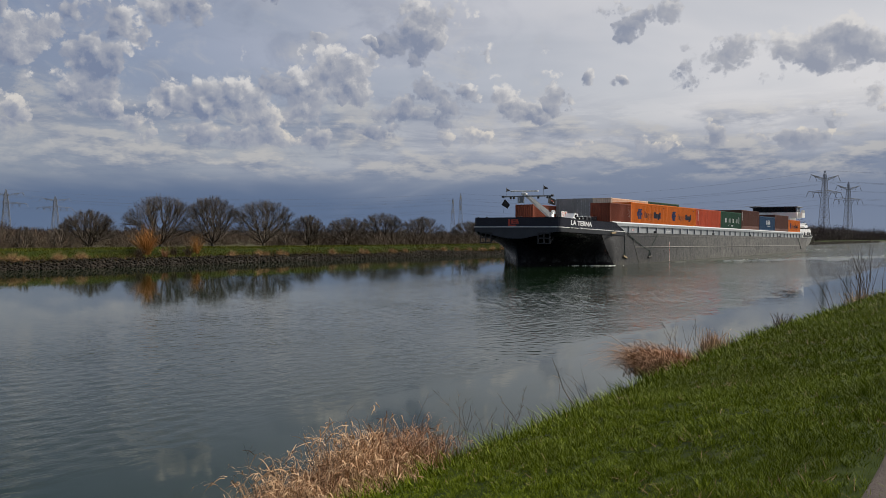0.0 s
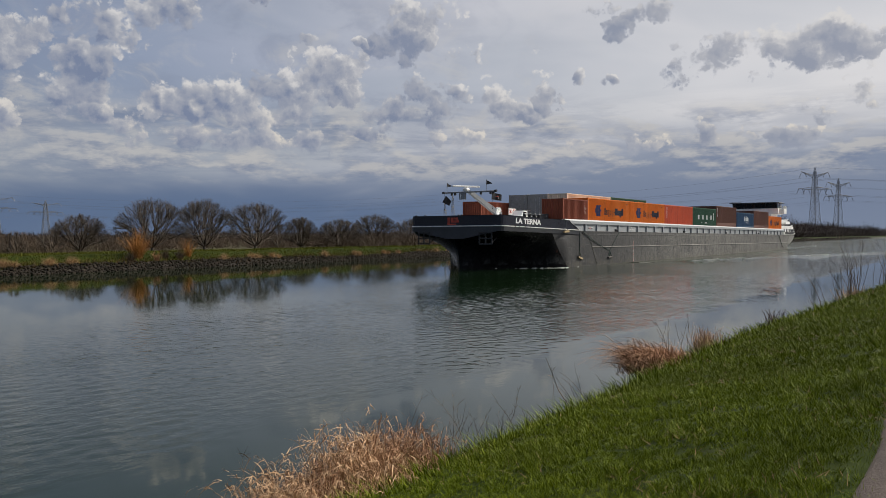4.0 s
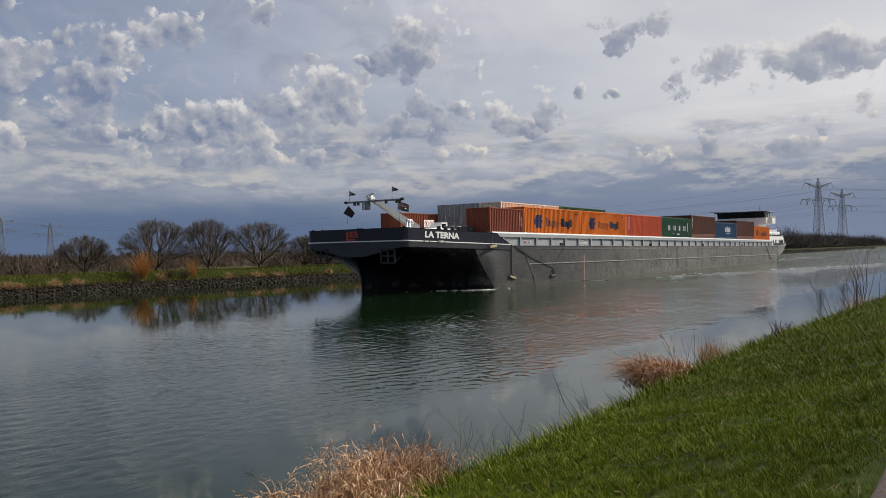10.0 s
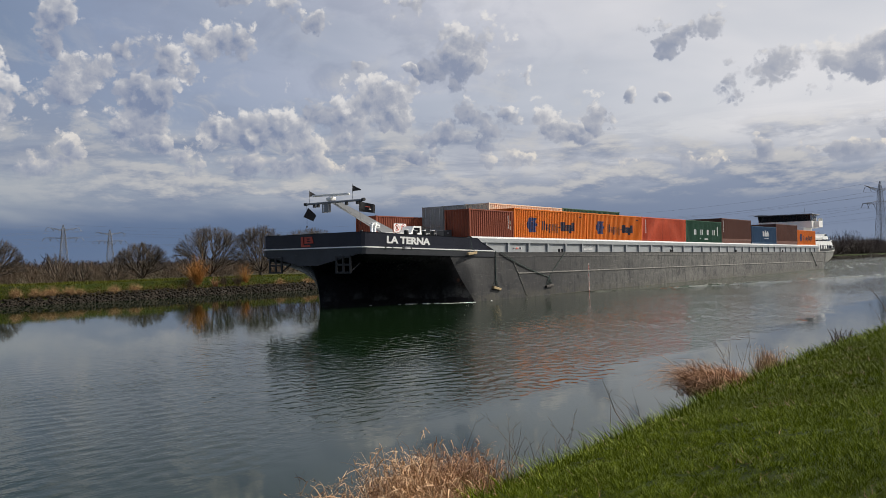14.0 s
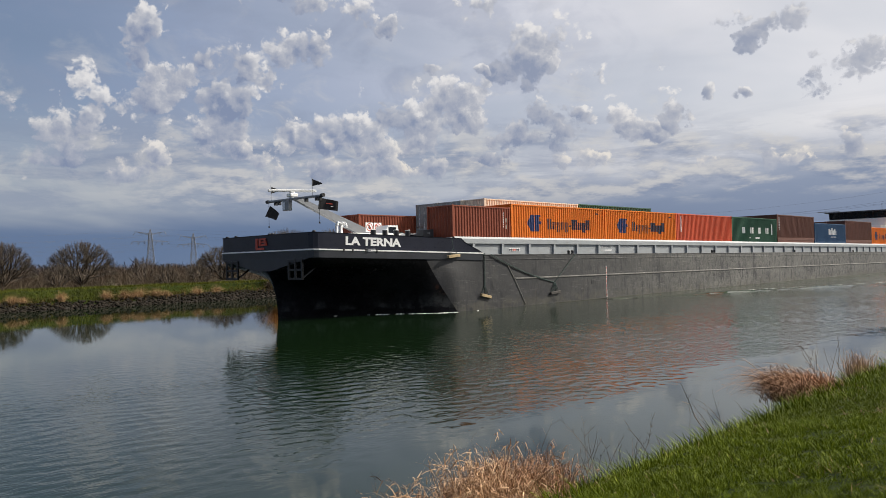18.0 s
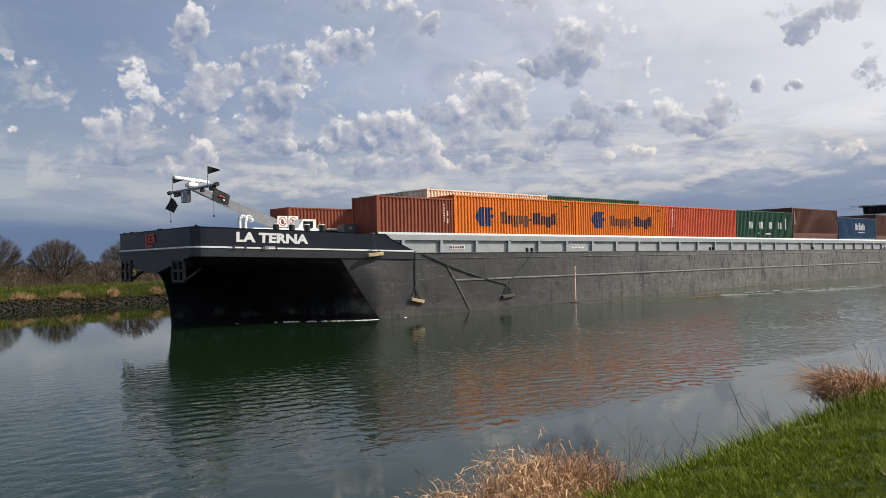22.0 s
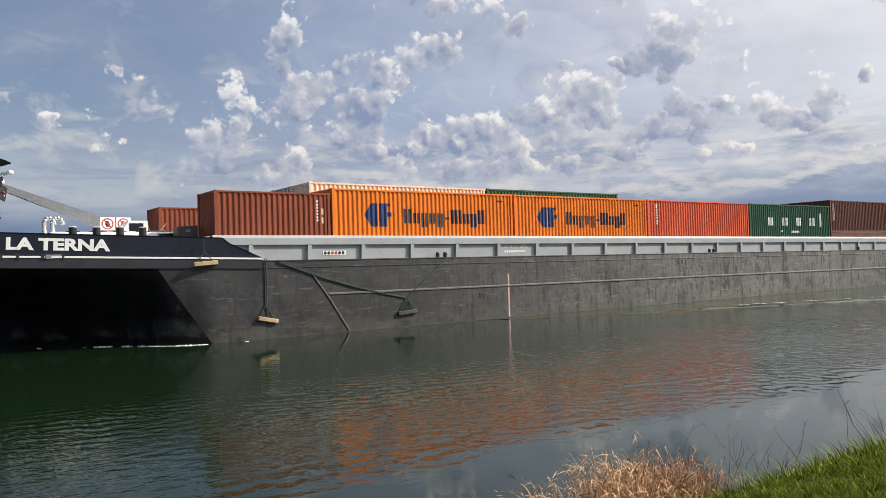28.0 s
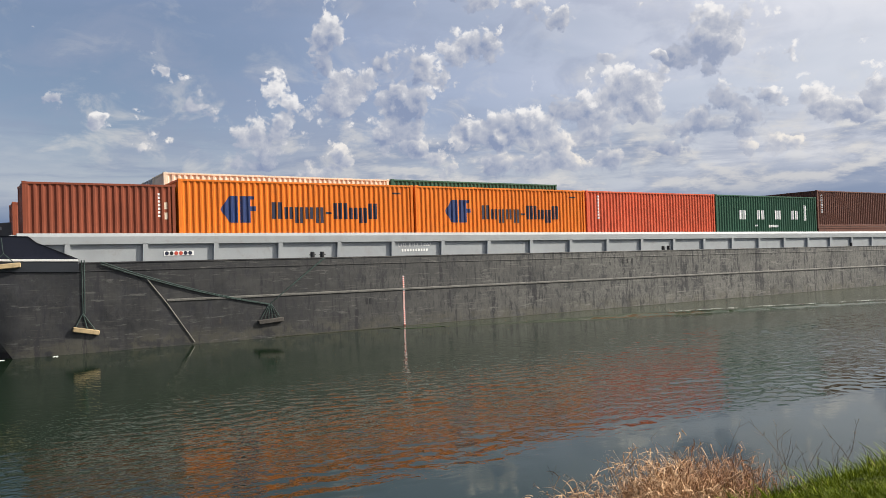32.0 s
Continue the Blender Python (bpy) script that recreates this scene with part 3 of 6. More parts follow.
def far_z(x, y):
    bumps = 0.10 * noise.noise(Vector((x * 0.25, y * 0.4, 9)))
    w = FAR_WATER + 0.5 * noise.noise(Vector((x * 0.06, 0, 4)))
    pts = ((w - 1.5, -1.0), (w, 0.0), (w + 1.3, 0.75), (w + 3.6, FAR_TOP), (w + 7.0, FAR_TOP), (w + 13, 0.65), (w + 30, 0.55))
    if y <= pts[0][0]:
        return -1.0
    for (a, za), (b, zb) in zip(pts[:-1], pts[1:]):
        if y <= b:
            return za + (zb - za) * (y - a) / (b - a) + bumps * min(1.0, max(0.0, (y - w) / 2))
    return 0.55 + bumps


def build_ground():
    xs = [-2600, -1200, -600, -300, -150, -90, -60] + [-45 + 1.5 * i for i in range(11)] + [-29 + 0.5 * i for i in range(178)] \
        + [61 + 2.0 * i for i in range(60)] + [185, 200, 230, 270, 320, 400, 500, 700, 1000, 1600, 2600, 4000]
    ys = [-2500, -1000, -400, -150, -60, -25, -10, -5, -3, -2, -1, 0, 0.3, 0.5] + [0.5 + 0.25 * i for i in range(1, 26)] + [7.2, 8, 12, 30, 55, 64] \
        + [65 + 0.4 * i for i in range(46)] + [84, 87, 91, 99, 120, 160, 220, 320, 500, 800, 1300, 2200, 4000]
    bm = bmesh.new()
    rows = []
    for x in xs:
        row = []
        for y in ys:
            if y < 7.1:
                z = near_z(x, y) if y > -12 else PATH_Z - 0.4
            elif y < 64.5:
                z = -1.6
            else:
                z = far_z(x, y)
            row.append(bm.verts.new((x, y, z)))
        rows.append(row)
    for i in range(len(xs) - 1):
        for j in range(len(ys) - 1):
            f = bm.faces.new((rows[i][j], rows[i + 1][j], rows[i + 1][j + 1], rows[i][j + 1]))
            y = (ys[j] + ys[j + 1]) / 2
            f.smooth = True
            if 4.9 + crest_shift((xs[i] + xs[i + 1]) / 2) < y < 68.2:
                f.material_index = 1
            elif y > 74.6 or y < -8:
                f.material_index = 2
    me = bpy.data.meshes.new("ground")
    bm.to_mesh(me)
    bm.free()
    for m in (GRASS_GROUND, SOIL, FIELD):
        me.materials.append(m)
    tagged(new("ground", me), "grassy canal banks and flat winter fields", "ground", kind="structure")


build_ground()


def build_path():
    bm = bmesh.new()
    rows = []
    xs = [-40 + 0.6 * i for i in range(250)]
    for x in xs:
        e = 0.64 + 0.10 * noise.noise(Vector((x * 0.6, 5, 0))) + 0.06 * noise.noise(Vector((x * 2.3, 8, 0)))
        rows.append([bm.verts.new((x, y, near_z(x, y) + 0.035 + 0.012 * noise.noise(Vector((x * 3, y * 3, 0))) - (0.07 if y in (-2.3, e) else 0)))
                     for y in (-2.3, -1.7, -1.1, -0.5, 0.0, 0.3, e - 0.07, e)])
    for a, b in zip(rows[:-1], rows[1:]):
        for j in range(7):
            bm.faces.new((a[j], b[j], b[j + 1], a[j + 1])).smooth = True
    ob = part("towpath", bm, GRAVEL)
    tagged(ob, "brown gravel towpath along the grassy bank", "path", kind="structure")


build_path()


def build_water():
    """One sheet of water; where the wind reaches it the ripples stand up as real small waves."""
    r = np.random.RandomState(17)
    xs = np.concatenate([[-2600, -600, -150, -40, -15, -5], np.arange(0, 78, 0.105), [82, 92, 100, 130, 200, 400, 900, 4000]])
    ys = np.concatenate([[4.2, 6.5, 8.0], np.arange(8.8, 31.0, 0.08), [33, 38, 45, 55, 63, 68.9]])
    X, Y = np.meshgrid(xs, ys, indexing="ij")
    Z = np.zeros_like(X)
    for _ in range(64):
        length = r.uniform(0.27, 0.62)
        a = r.normal(1.05, 0.95)
        k = 2 * math.pi / length
        Z += 0.0085 * length * np.sin(k * (X * math.cos(a) + Y * math.sin(a)) + r.uniform(0, 6.28)) / math.sqrt(32)
    smooth = lambda v: np.clip(v, 0, 1) ** 2 * (3 - 2 * np.clip(v, 0, 1))
    patchy = sum(np.sin(X * p + Y * q + w) for p, q, w in ((0.21, 0.35, 1.0), (-0.33, 0.5, 2.2), (0.09, -0.23, 4.0), (0.55, 0.9, 0.4), (0.8, -0.6, 3.1))) / 5
    shore = Y + 0.5 * np.sin(0.45 * X) + 0.35 * np.sin(1.7 * X + 1.0)
    reach = smooth((shore - 9.6) / 1.5) * smooth((30.5 - Y) / 13.0) * smooth(X / 4.0) * smooth((77 - X) / 25.0)
    Z *= reach * (0.85 + 0.6 * patchy) * (0.6 + 0.6 * smooth((X - 6) / 26.0))
    n, m = X.shape
    a = (np.arange(n - 1)[:, None] * m + np.arange(m - 1)[None, :]).reshape(-1)
    me = fast_mesh("water", np.stack([X, Y, Z], -1).reshape(-1, 3), np.stack([a, a + m, a + m + 1, a + 1], 1), WATER, True)
    tagged(new("water", me), "grey-green canal water with small ripples", "water", kind="structure")


build_water()


# ---- the barge: X runs aft from the first orange box, Y away from the near side, Z up from the water ----
BERTH_Y, MID = 35.02, 6.24


def run(t):
    """How far along the canal the barge's datum is at t seconds."""
    return 87.016 - 2.4698 * t + 0.000457 * t * t


def deck_z(s):
    return 3.64 - 0.0053 * s


def coaming_z(s):
    return 4.88 - 0.0056 * s


def stripe_z(s):
    """The white line along the bow bulwark rises forward."""
    return 3.76 + 0.39 * max(0.0, min(1.0, (-4.2 - s) / 12.3))


def resample(points, n):
    p = [Vector(q) for q in points]
    run_ = [0.0]
    for a, b in zip(p[:-1], p[1:]):
        run_.append(run_[-1] + (b - a).length)
    out, k = [], 0
    for i in range(n):
        d = run_[-1] * i / (n - 1)
        while k < len(p) - 2 and d > run_[k + 1]:
            k += 1
        f = (d - run_[k]) / max(1e-9, run_[k + 1] - run_[k])
        out.append(p[k].lerp(p[k + 1], min(1.0, f)))
    return out


DECK_LINE = [(-4.2, 7.1), (-7, 6.68), (-10, 6.21), (-13, 5.74), (-16.2, 5.23), (-16.5, 5.1), (-16.62, 4.8), (-16.65, 2.5), (-16.65, 0)]
WATER_LINE = [(-4.2, 7.1), (-6.6, 7.0), (-8.2, 6.3), (-10, 4.3), (-12.2, 2.7), (-14, 1.5), (-15.2, 0.55), (-15.65, 0)]


def bow_ring(g, n=44):
    d, w = resample(DECK_LINE, n), resample(WATER_LINE, n)
    half = [a.lerp(b, g) for a, b in zip(w, d)]
    return half


def build_barge():
    ship = empty("container_barge")
    tagged(ship, "long grey river barge with a black bow, loaded with shipping containers", "barge")
    # bow plating below the knuckle
    bm = bmesh.new()
    levels = [(-0.6, 0.0), (0.0, 0.0), (0.5, 0.03), (1.0, 0.08), (1.5, 0.16), (2.0, 0.28), (2.4, 0.40), (2.75, 0.56), (3.05, 0.76), (3.25, 0.92), (None, 1.0)]
    rings = []
    for z, g in levels:
        half = bow_ring(g)
        ring = []
        for side in (-1, 1):
            pts = half if side < 0 else half[-2::-1]
            for q in pts:
                top = stripe_z(q.x) - 0.47
                zz = top if z is None else min(z, top) if z > 3 else z
                ring.append((q.x, MID + side * q.y, zz))
        rings.append(ring)
    rows = [[bm.verts.new(p) for p in r] for r in rings]
    for r, q in zip(rows[:-1], rows[1:]):
        for i in range(len(r) - 1):
            bm.faces.new((r[i], r[i + 1], q[i + 1], q[i])).smooth = True
    bmesh.ops.bisect_plane(bm, geom=bm.verts[:] + bm.edges[:] + bm.faces[:], plane_co=(-8.75, 0, 3.4), plane_no=(1, 0, 0.63))
    for f in bm.faces:
        c = f.calc_center_median()
        f.material_index = 1 if c.x > -8.75 + (3.4 - c.z) * 0.63 else 0
    bmesh.ops.recalc_face_normals(bm, faces=bm.faces[:])
    ob = part("bow_plating", bm, HULL_BLACK, ship, "black bow plating, flared and scuffed")
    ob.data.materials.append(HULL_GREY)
    # band between knuckle and white line, then bulwark
    half = resample(DECK_LINE, 60)
    ring = [(q.x, MID - q.y) for q in half] + [(q.x, MID + q.y) for q in half[-2::-1]]
    out = lambda p, k: (p[0] - k * (0.7 if abs(p[1] - MID) < 5 else 0.2), p[1] + (k if p[1] > MID else -k) * (0.3 if abs(p[1] - MID) < 5 else 1.0))
    part("knuckle_band", skin([[(*out(p, -0.05), stripe_z(p[0]) - 0.49) for p in ring], [(*out(p, 0.06), stripe_z(p[0]) - 0.45) for p in ring],
                               [(*out(p, 0.10), stripe_z(p[0]) - 0.04) for p in ring], [(*out(p, 0.0), stripe_z(p[0]) - 0.02) for p in ring]], False), UNDER, ship, "dark grey rubbing band")
    part("white_stripe", skin([[(*out(p, 0.02), stripe_z(p[0]) - 0.03) for p in ring], [(*out(p, 0.125), stripe_z(p[0]) - 0.02) for p in ring],
                               [(*out(p, 0.125), stripe_z(p[0]) + 0.05) for p in ring], [(*out(p, 0.02), stripe_z(p[0]) + 0.06) for p in ring]], False), WHITE, ship, "white line round the bow")

    def rail_z(x):
        return stripe_z(x) + (0.98 - 0.06 * max(0, (x + 16.5) / 10.5) if x < -5.95 else 0.76 * (-4.2 - x) / 1.75 + 0.03)
    part("bulwark", skin([[(*out(p, 0.0), stripe_z(p[0]) + 0.02) for p in ring], [(*out(p, 0.02), rail_z(p[0])) for p in ring],
                          [(*out(p, 0.05), rail_z(p[0]) + 0.05) for p in ring], [(*out(p, -0.12), rail_z(p[0]) + 0.05) for p in ring],
                          [(*out(p, -0.12), rail_z(p[0]) - 0.05) for p in ring], [(*out(p, -0.06), stripe_z(p[0])) for p in ring]], False), BULWARK, ship, "blue-black bow bulwark")
    deck = [(q.x + 0.08, MID - q.y + 0.05) for q in half] + [(q.x + 0.08, MID + q.y - 0.05) for q in half[::-1]]
    part("foredeck", slab(deck, 0.06, "z", 3.72), COAMING, ship)
    # long straight side
    bm = bmesh.new()
    stations = [-4.2 + 2.7 * i for i in range(41)]
    for y, sgn in ((-0.86, -1), (13.34, 1)):
        rows = []
        for s in stations:
            aft = max(0.0, (s - 99.0) / 5.0)
            tuck = 1.0 * aft ** 2
            yy = lambda k: y - sgn * k
            dz = deck_z(s)
            rows.append([bm.verts.new((s, yy(tuck * 2.2), -0.6)), bm.verts.new((s, yy(tuck * 1.6), 0.35)), bm.verts.new((s, yy(tuck), 1.9)),
                         bm.verts.new((s, yy(tuck * 0.5), dz - 0.3)), bm.verts.new((s, yy(tuck * 0.5), dz))])
        for a, b in zip(rows[:-1], rows[1:]):
            for j in range(4):
                bm.faces.new((a[j], b[j], b[j + 1], a[j + 1]))
    bmesh.ops.recalc_face_normals(bm, faces=bm.faces[:])
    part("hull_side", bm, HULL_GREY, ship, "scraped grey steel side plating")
    for y, sgn in ((-0.86, -1), (13.34, 1)):
        def strip(name, s0, s1, zf, h, t, mat, label=""):
            bm = bmesh.new()
            n = 24
            sec = []
            for i in range(n + 1):
                s = s0 + (s1 - s0) * i / n
                z = zf(s)
                sec.append([(s, y, z - h / 2), (s, y + sgn * t, z - h / 4), (s, y + sgn * t, z + h / 4), (s, y, z + h / 2)])
            return part(name, skin(sec, False, bm), mat, ship, label)
        strip("waterline_scum", 4.0, 100, lambda s: 0.02, 0.06, 0.005, SCUM, "pale line of scum along the waterline")
        strip("rubbing_strake", -0.8, 99, lambda s: 1.96 - 0.0052 * s, 0.13, 0.05, STRAKE, "worn rubbing strake")
        strip("sheer_strake", -4.2, 99, lambda s: deck_z(s) - 0.33, 0.06, 0.025, HULL_GREY)
        strip("gunwale", -4.2, 103, lambda s: deck_z(s) + 0.0, 0.07, 0.03, HULL_GREY)
    # welded plate seams
    for i, s in enumerate([-6.1, -3.2] + [1.6 + 5.98 * k for k in range(17)]):
        y = -0.86 if s > -4 else -0.86 + (-4.2 - s) * 0.15 - 0.01
        part("weld_seam", box((s - 0.012, y - 0.003, 0.0), (s + 0.012, y + 0.01, deck_z(s) - 0.05)), HULL_GREY, ship)
    # gangway, hold floor
    bm = bmesh.new()
    sec = [[(s, -0.85, deck_z(s) - 0.04), (s, -0.1, deck_z(s) - 0.02)] for s in (-4.2, 20, 60, 103)]
    part("gangway", skin(sec, False, bm), UNDER, ship)
    part("hold_floor", box((-6.4, 0.0, 4.30), (98.2, 12.5, 4.43)), UNDER, ship)
    # coaming with its cap and ribs, both sides
    for y, sgn in ((-0.28, -1), (12.78, 1)):
        sec = []
        for s in (-6.35, 0, 20, 40, 60, 80, 98.6):
            c = coaming_z(s)
            sec.append([(s, y, deck_z(s) - 0.1), (s, y, c - 0.50), (s, y + sgn * 0.16, c - 0.46), (s, y + sgn * 0.16, c - 0.14), (s, y + sgn * 0.05, c), (s, y - sgn * 0.26, c), (s, y - sgn * 0.26, 3.5)])
        part("coaming", skin(sec, False), COAMING, ship, "light grey hatch coaming")
        for k in range(34):
            s = -4.55 + 3.03 * k
            if s > 98:
                break
            lo, hi = deck_z(s) - 0.03, coaming_z(s) - 0.44
            part("coaming_rib", slab([(s - 0.14, lo), (s + 0.14, lo), (s + 0.10, hi), (s - 0.10, hi)], 0.16 * sgn, "y", y), COAMING, ship)
    part("coaming_front", box((-6.6, -0.2, 3.7), (-6.36, 12.7, 4.86), 0.02), COAMING, ship)
    # lettering and marks on the bow
    slope = math.degrees(math.atan2(-0.157, 1.0))
    yb = lambda s: MID - 7.1 + (-4.2 - s) * 0.1565
    writing("ship_name", "LA TERNA", 0.66, LETTER, ship, pose(-12.62, yb(-12.62) - 0.035, 4.55, 90, 0, slope) @ pose(0, 0, 0, 0, 0, -2.2), "white ship name LA TERNA", 1.28, 0.030)
    bm = bmesh.new()
    for step, (u, v, w, h) in enumerate(((0.0, 0.0, 0.55, 0.13), (0.0, 0.12, 0.14, 0.60), (0.22, 0.24, 0.52, 0.11), (0.22, 0.24, 0.12, 0.46), (0.22, 0.60, 0.46, 0.11), (0.30, 0.43, 0.40, 0.09), (0.60, 0.28, 0.12, 0.20), (0.56, 0.48, 0.12, 0.18))):
        box((-16.70 - 0.004 * step, 7.0 - 1.75 * (u + w), 4.27 + v), (-16.67, 7.0 - 1.75 * u, 4.27 + v + h), 0, bm)
    part("bow_emblem", bm, RED_MARK, ship, "square red emblem on the bow")
    # scuppers and fairleads under the name
    for s, w in ((-14.7, 0.13), (-14.1, 0.13), (-13.2, 0.16), (-12.45, 0.12)):
        part("fairlead", box((s - w / 2, yb(s) - 0.15, stripe_z(s) - 0.10), (s + w / 2, yb(s) - 0.02, stripe_z(s) + 0.12), 0.015), BLACK, ship)
    part("registration_plate", box((-13.12, yb(-12.8) - 0.13, stripe_z(-12.8) - 0.06), (-12.52, yb(-12.8) - 0.06, stripe_z(-12.8) + 0.12), 0.01), ALU, ship)
    # chin plate below the front of the knuckle band
    bm = bmesh.new()
    chin = [(-16.70, MID - 5.0, 3.70), (-16.70, MID + 5.0, 3.70), (-16.69, MID + 3.6, 3.45), (-16.67, MID + 0.9, 2.94), (-16.67, MID - 0.9, 2.94), (-16.69, MID - 3.6, 3.45)]
    outer = [bm.verts.new(p) for p in chin]
    inner = [bm.verts.new((x + 0.5, y, z + 0.02)) for x, y, z in chin]
    bm.faces.new(outer)
    bm.faces.new(inner[::-1])
    for k in range(6):
        bm.faces.new((outer[k], inner[k], inner[(k + 1) % 6], outer[(k + 1) % 6]))
    bmesh.ops.recalc_face_normals(bm, faces=bm.faces[:])
    part("bow_chin", bm, UNDER, ship, "dark grey chin plate under the bow")
    # ladders hung under the bow
    for y0 in (1.95, 9.05):
        bm = bmesh.new()
        for a in (0.0, 0.67, 1.34):
            box((-16.78, y0 + a, 2.40), (-16.66, y0 + a + 0.13, 3.62), 0.01, bm)
        for z in (2.40, 2.93, 3.46):
            box((-16.76, y0, z), (-16.68, y0 + 1.47, z + 0.13), 0.01, bm)
        rod((-16.7, y0 + 0.1, 2.5), (-15.2, y0 + 0.1, 3.5), 0.06, None, 6, bm)
        part("bow_step_frame", bm, BLACK, ship, "black steel step frame under the bow")
    # bollards
    def bollard(x, y, z, r=0.16, h=0.5, cap=WHITE):
        b = part("bollard", rod((x, y, z), (x, y, z + h), r, None, 16), BLACK, ship, "black mooring bollard")
        part("bollard_cap", rod((x, y, z + h), (x, y, z + h + 0.03), r * 1.08, r * 0.9, 16), cap, b)
        part("bollard_pin", rod((x - r * 1.7, y, z + h * 0.62), (x + r * 1.7, y, z + h * 0.62), 0.022, None, 6), BLACK, b)
    for x in (-11.92, -10.96, -9.99, -9.01):
        bollard(x, 1.25, 4.84, 0.165, 0.50)
    for y in (1.3, 5.6, 5.95, 9.9, 11.0):
        bollard(-16.35, y, 5.02, 0.10, 0.22, BLACK)
    for x in (-11.9, -9.0):
        part("bollard_seat", box((x - 0.3, 0.95, 3.78), (x + 1.3 if x < -10 else x + 0.3, 1.55, 4.84), 0.02), COAMING, ship)
    for y in (1.3, 5.75, 9.9, 11.0):
        part("bow_post", box((-16.5, y - 0.12, 3.78), (-16.2, y + 0.12 + (0.3 if y == 5.75 else 0), 5.02), 0.01), BULWARK, ship)
    for s in (6.05, 6.55, 30.5, 31.0, 52.5, 74.5):
        bollard(s, -0.62, deck_z(s) - 0.02, 0.10, 0.30, BLACK)
    # swan-neck vents
    for x in (-12.62, -12.28):
        pts = [(x, 4.0, 3.78), (x, 4.0, 5.72), (x + 0.05, 4.0, 5.86), (x + 0.16, 4.0, 5.93), (x + 0.30, 4.0, 5.90), (x + 0.40, 4.0, 5.78), (x + 0.42, 4.0, 5.62)]
        part("swan_neck_vent", tube(pts, 0.11, 12), STEEL, ship, "polished swan-neck vent pipe", True)
    # low fore cabin, hatch with window, lockers
    part("fore_cabin", box((-12.6, 2.6, 3.78), (-6.7, 10.0, 5.22), 0.05), WHITE, ship, "low white fore cabin")
    h = part("companion_hatch", slab([(-9.55, 5.22), (-8.35, 5.22), (-8.35, 5.76), (-9.2, 5.76)], 1.2, "y", 2.9), WHITE, ship, "white companion hatch with a window")
    part("hatch_window", box((-9.2, 2.88, 5.26), (-8.55, 2.905, 5.64), 0.005), GLASS_DARK, h)
    w = part("cabin_window", box((-7.95, 2.57, 4.86), (-7.05, 2.605, 5.12), 0.01), GLASS_DARK, ship, "small rounded cabin window")
    part("window_frame", box((-8.02, 2.585, 4.80), (-6.98, 2.598, 5.18), 0.01), STEEL, w)
    part("deck_locker", slab([(-7.40, 3.78), (-6.42, 3.78), (-6.42, 5.47), (-7.36, 5.40)], 0.7, "y", 1.5), UNDER, ship, "dark grey steel deck locker")
    part("locker_plate", box((-7.0, 1.48, 5.15), (-6.78, 1.497, 5.28)), ALU, ship)
    # prohibition signs
    for k, x in enumerate((-9.92, -9.20)):
        sg = part("warning_sign", box((x - 0.33, 3.97, 5.36), (x + 0.33, 4.0, 5.98), 0.01), WHITE, ship, "white prohibition sign with a red ring")
        bm = bmesh.new()
        bmesh.ops.create_circle(bm, segments=24, radius=0.27)
        inner = bmesh.ops.create_circle(bm, segments=24, radius=0.215)
        bmesh.ops.bridge_loops(bm, edges=bm.edges[:])
        bmesh.ops.transform(bm, matrix=pose(x, 3.962, 5.67, 90), verts=bm.verts[:])
        part("sign_ring", bm, RED_MARK, sg)
        part("sign_bar", slab([(x - 0.17, 5.82), (x - 0.13, 5.86), (x + 0.17, 5.52), (x + 0.13, 5.48)], 0.008, "y", 3.958), RED_MARK, sg)
        part("sign_symbol", slab([(x - 0.08, 5.53), (x + 0.08, 5.53), (x + 0.12, 5.70), (x + 0.06, 5.68), (x + 0.05, 5.80), (x - 0.05, 5.80), (x - 0.10, 5.68)], 0.006, "y", 3.966), BLACK, sg)
        part("sign_post", rod((x, 4.02, 5.0), (x, 4.02, 5.4), 0.03), STEEL, sg)
    # leaning boat-hooks and gear on the cabin roof
    for a, b in (((-7.9, 4.2, 5.22), (-8.05, 4.2, 5.75)), ((-7.5, 4.3, 5.22), (-7.1, 4.3, 5.72)), ((-8.1, 4.0, 5.3), (-7.2, 4.1, 5.36))):
        part("deck_pole", rod(a, b, 0.025, None, 6), TIMBER, ship)
    part("rope_coil", box((-8.2, 3.6, 5.22), (-7.2, 4.6, 5.34), 0.05), ROPE, ship, "coiled mooring rope")
    # folding signal mast
    mast = part("mast_boom", slab([(-8.3, 5.2), (-9.0, 5.2), (-14.35, 7.44), (-14.3, 7.64), (-13.95, 7.60), (-8.3, 5.62)], 0.34, "y", 5.90), ALU, ship, "grey folding signal mast leaning forward")
    part("crossbar", rod((-14.45, 2.95, 7.50), (-14.45, 9.0, 7.52), 0.085, None, 10), ALU, mast)
    for y in (2.95, 9.0):
        part("bar_lamp", rod((-14.45, y - 0.12, 7.52), (-14.45, y + 0.12, 7.52), 0.12, None, 10), BLACK, mast)
    hub = part("radar_pedestal", rod((-14.25, 6.45, 7.6), (-14.25, 6.45, 8.0), 0.22, 0.18, 12), WHITE, mast)
    part("radar_motor", box((-14.55, 6.2, 7.66), (-13.95, 6.7, 7.9), 0.05), WHITE, mast)
    part("mast_lamp", rod((-14.5, 6.9, 6.85), (-14.5, 6.9, 7.35), 0.13, None, 10), STEEL, mast, "hanging mast lamp")
    part("lamp_bracket", box((-14.6, 6.4, 6.8), (-14.3, 7.1, 7.45), 0.03), ALU, mast)
    for y in (3.2, 3.5, 4.6, 7.6, 8.0):
        part("small_lamp", box((-14.6, y - 0.09, 7.22), (-14.36, y + 0.09, 7.44), 0.03), BLACK, mast)
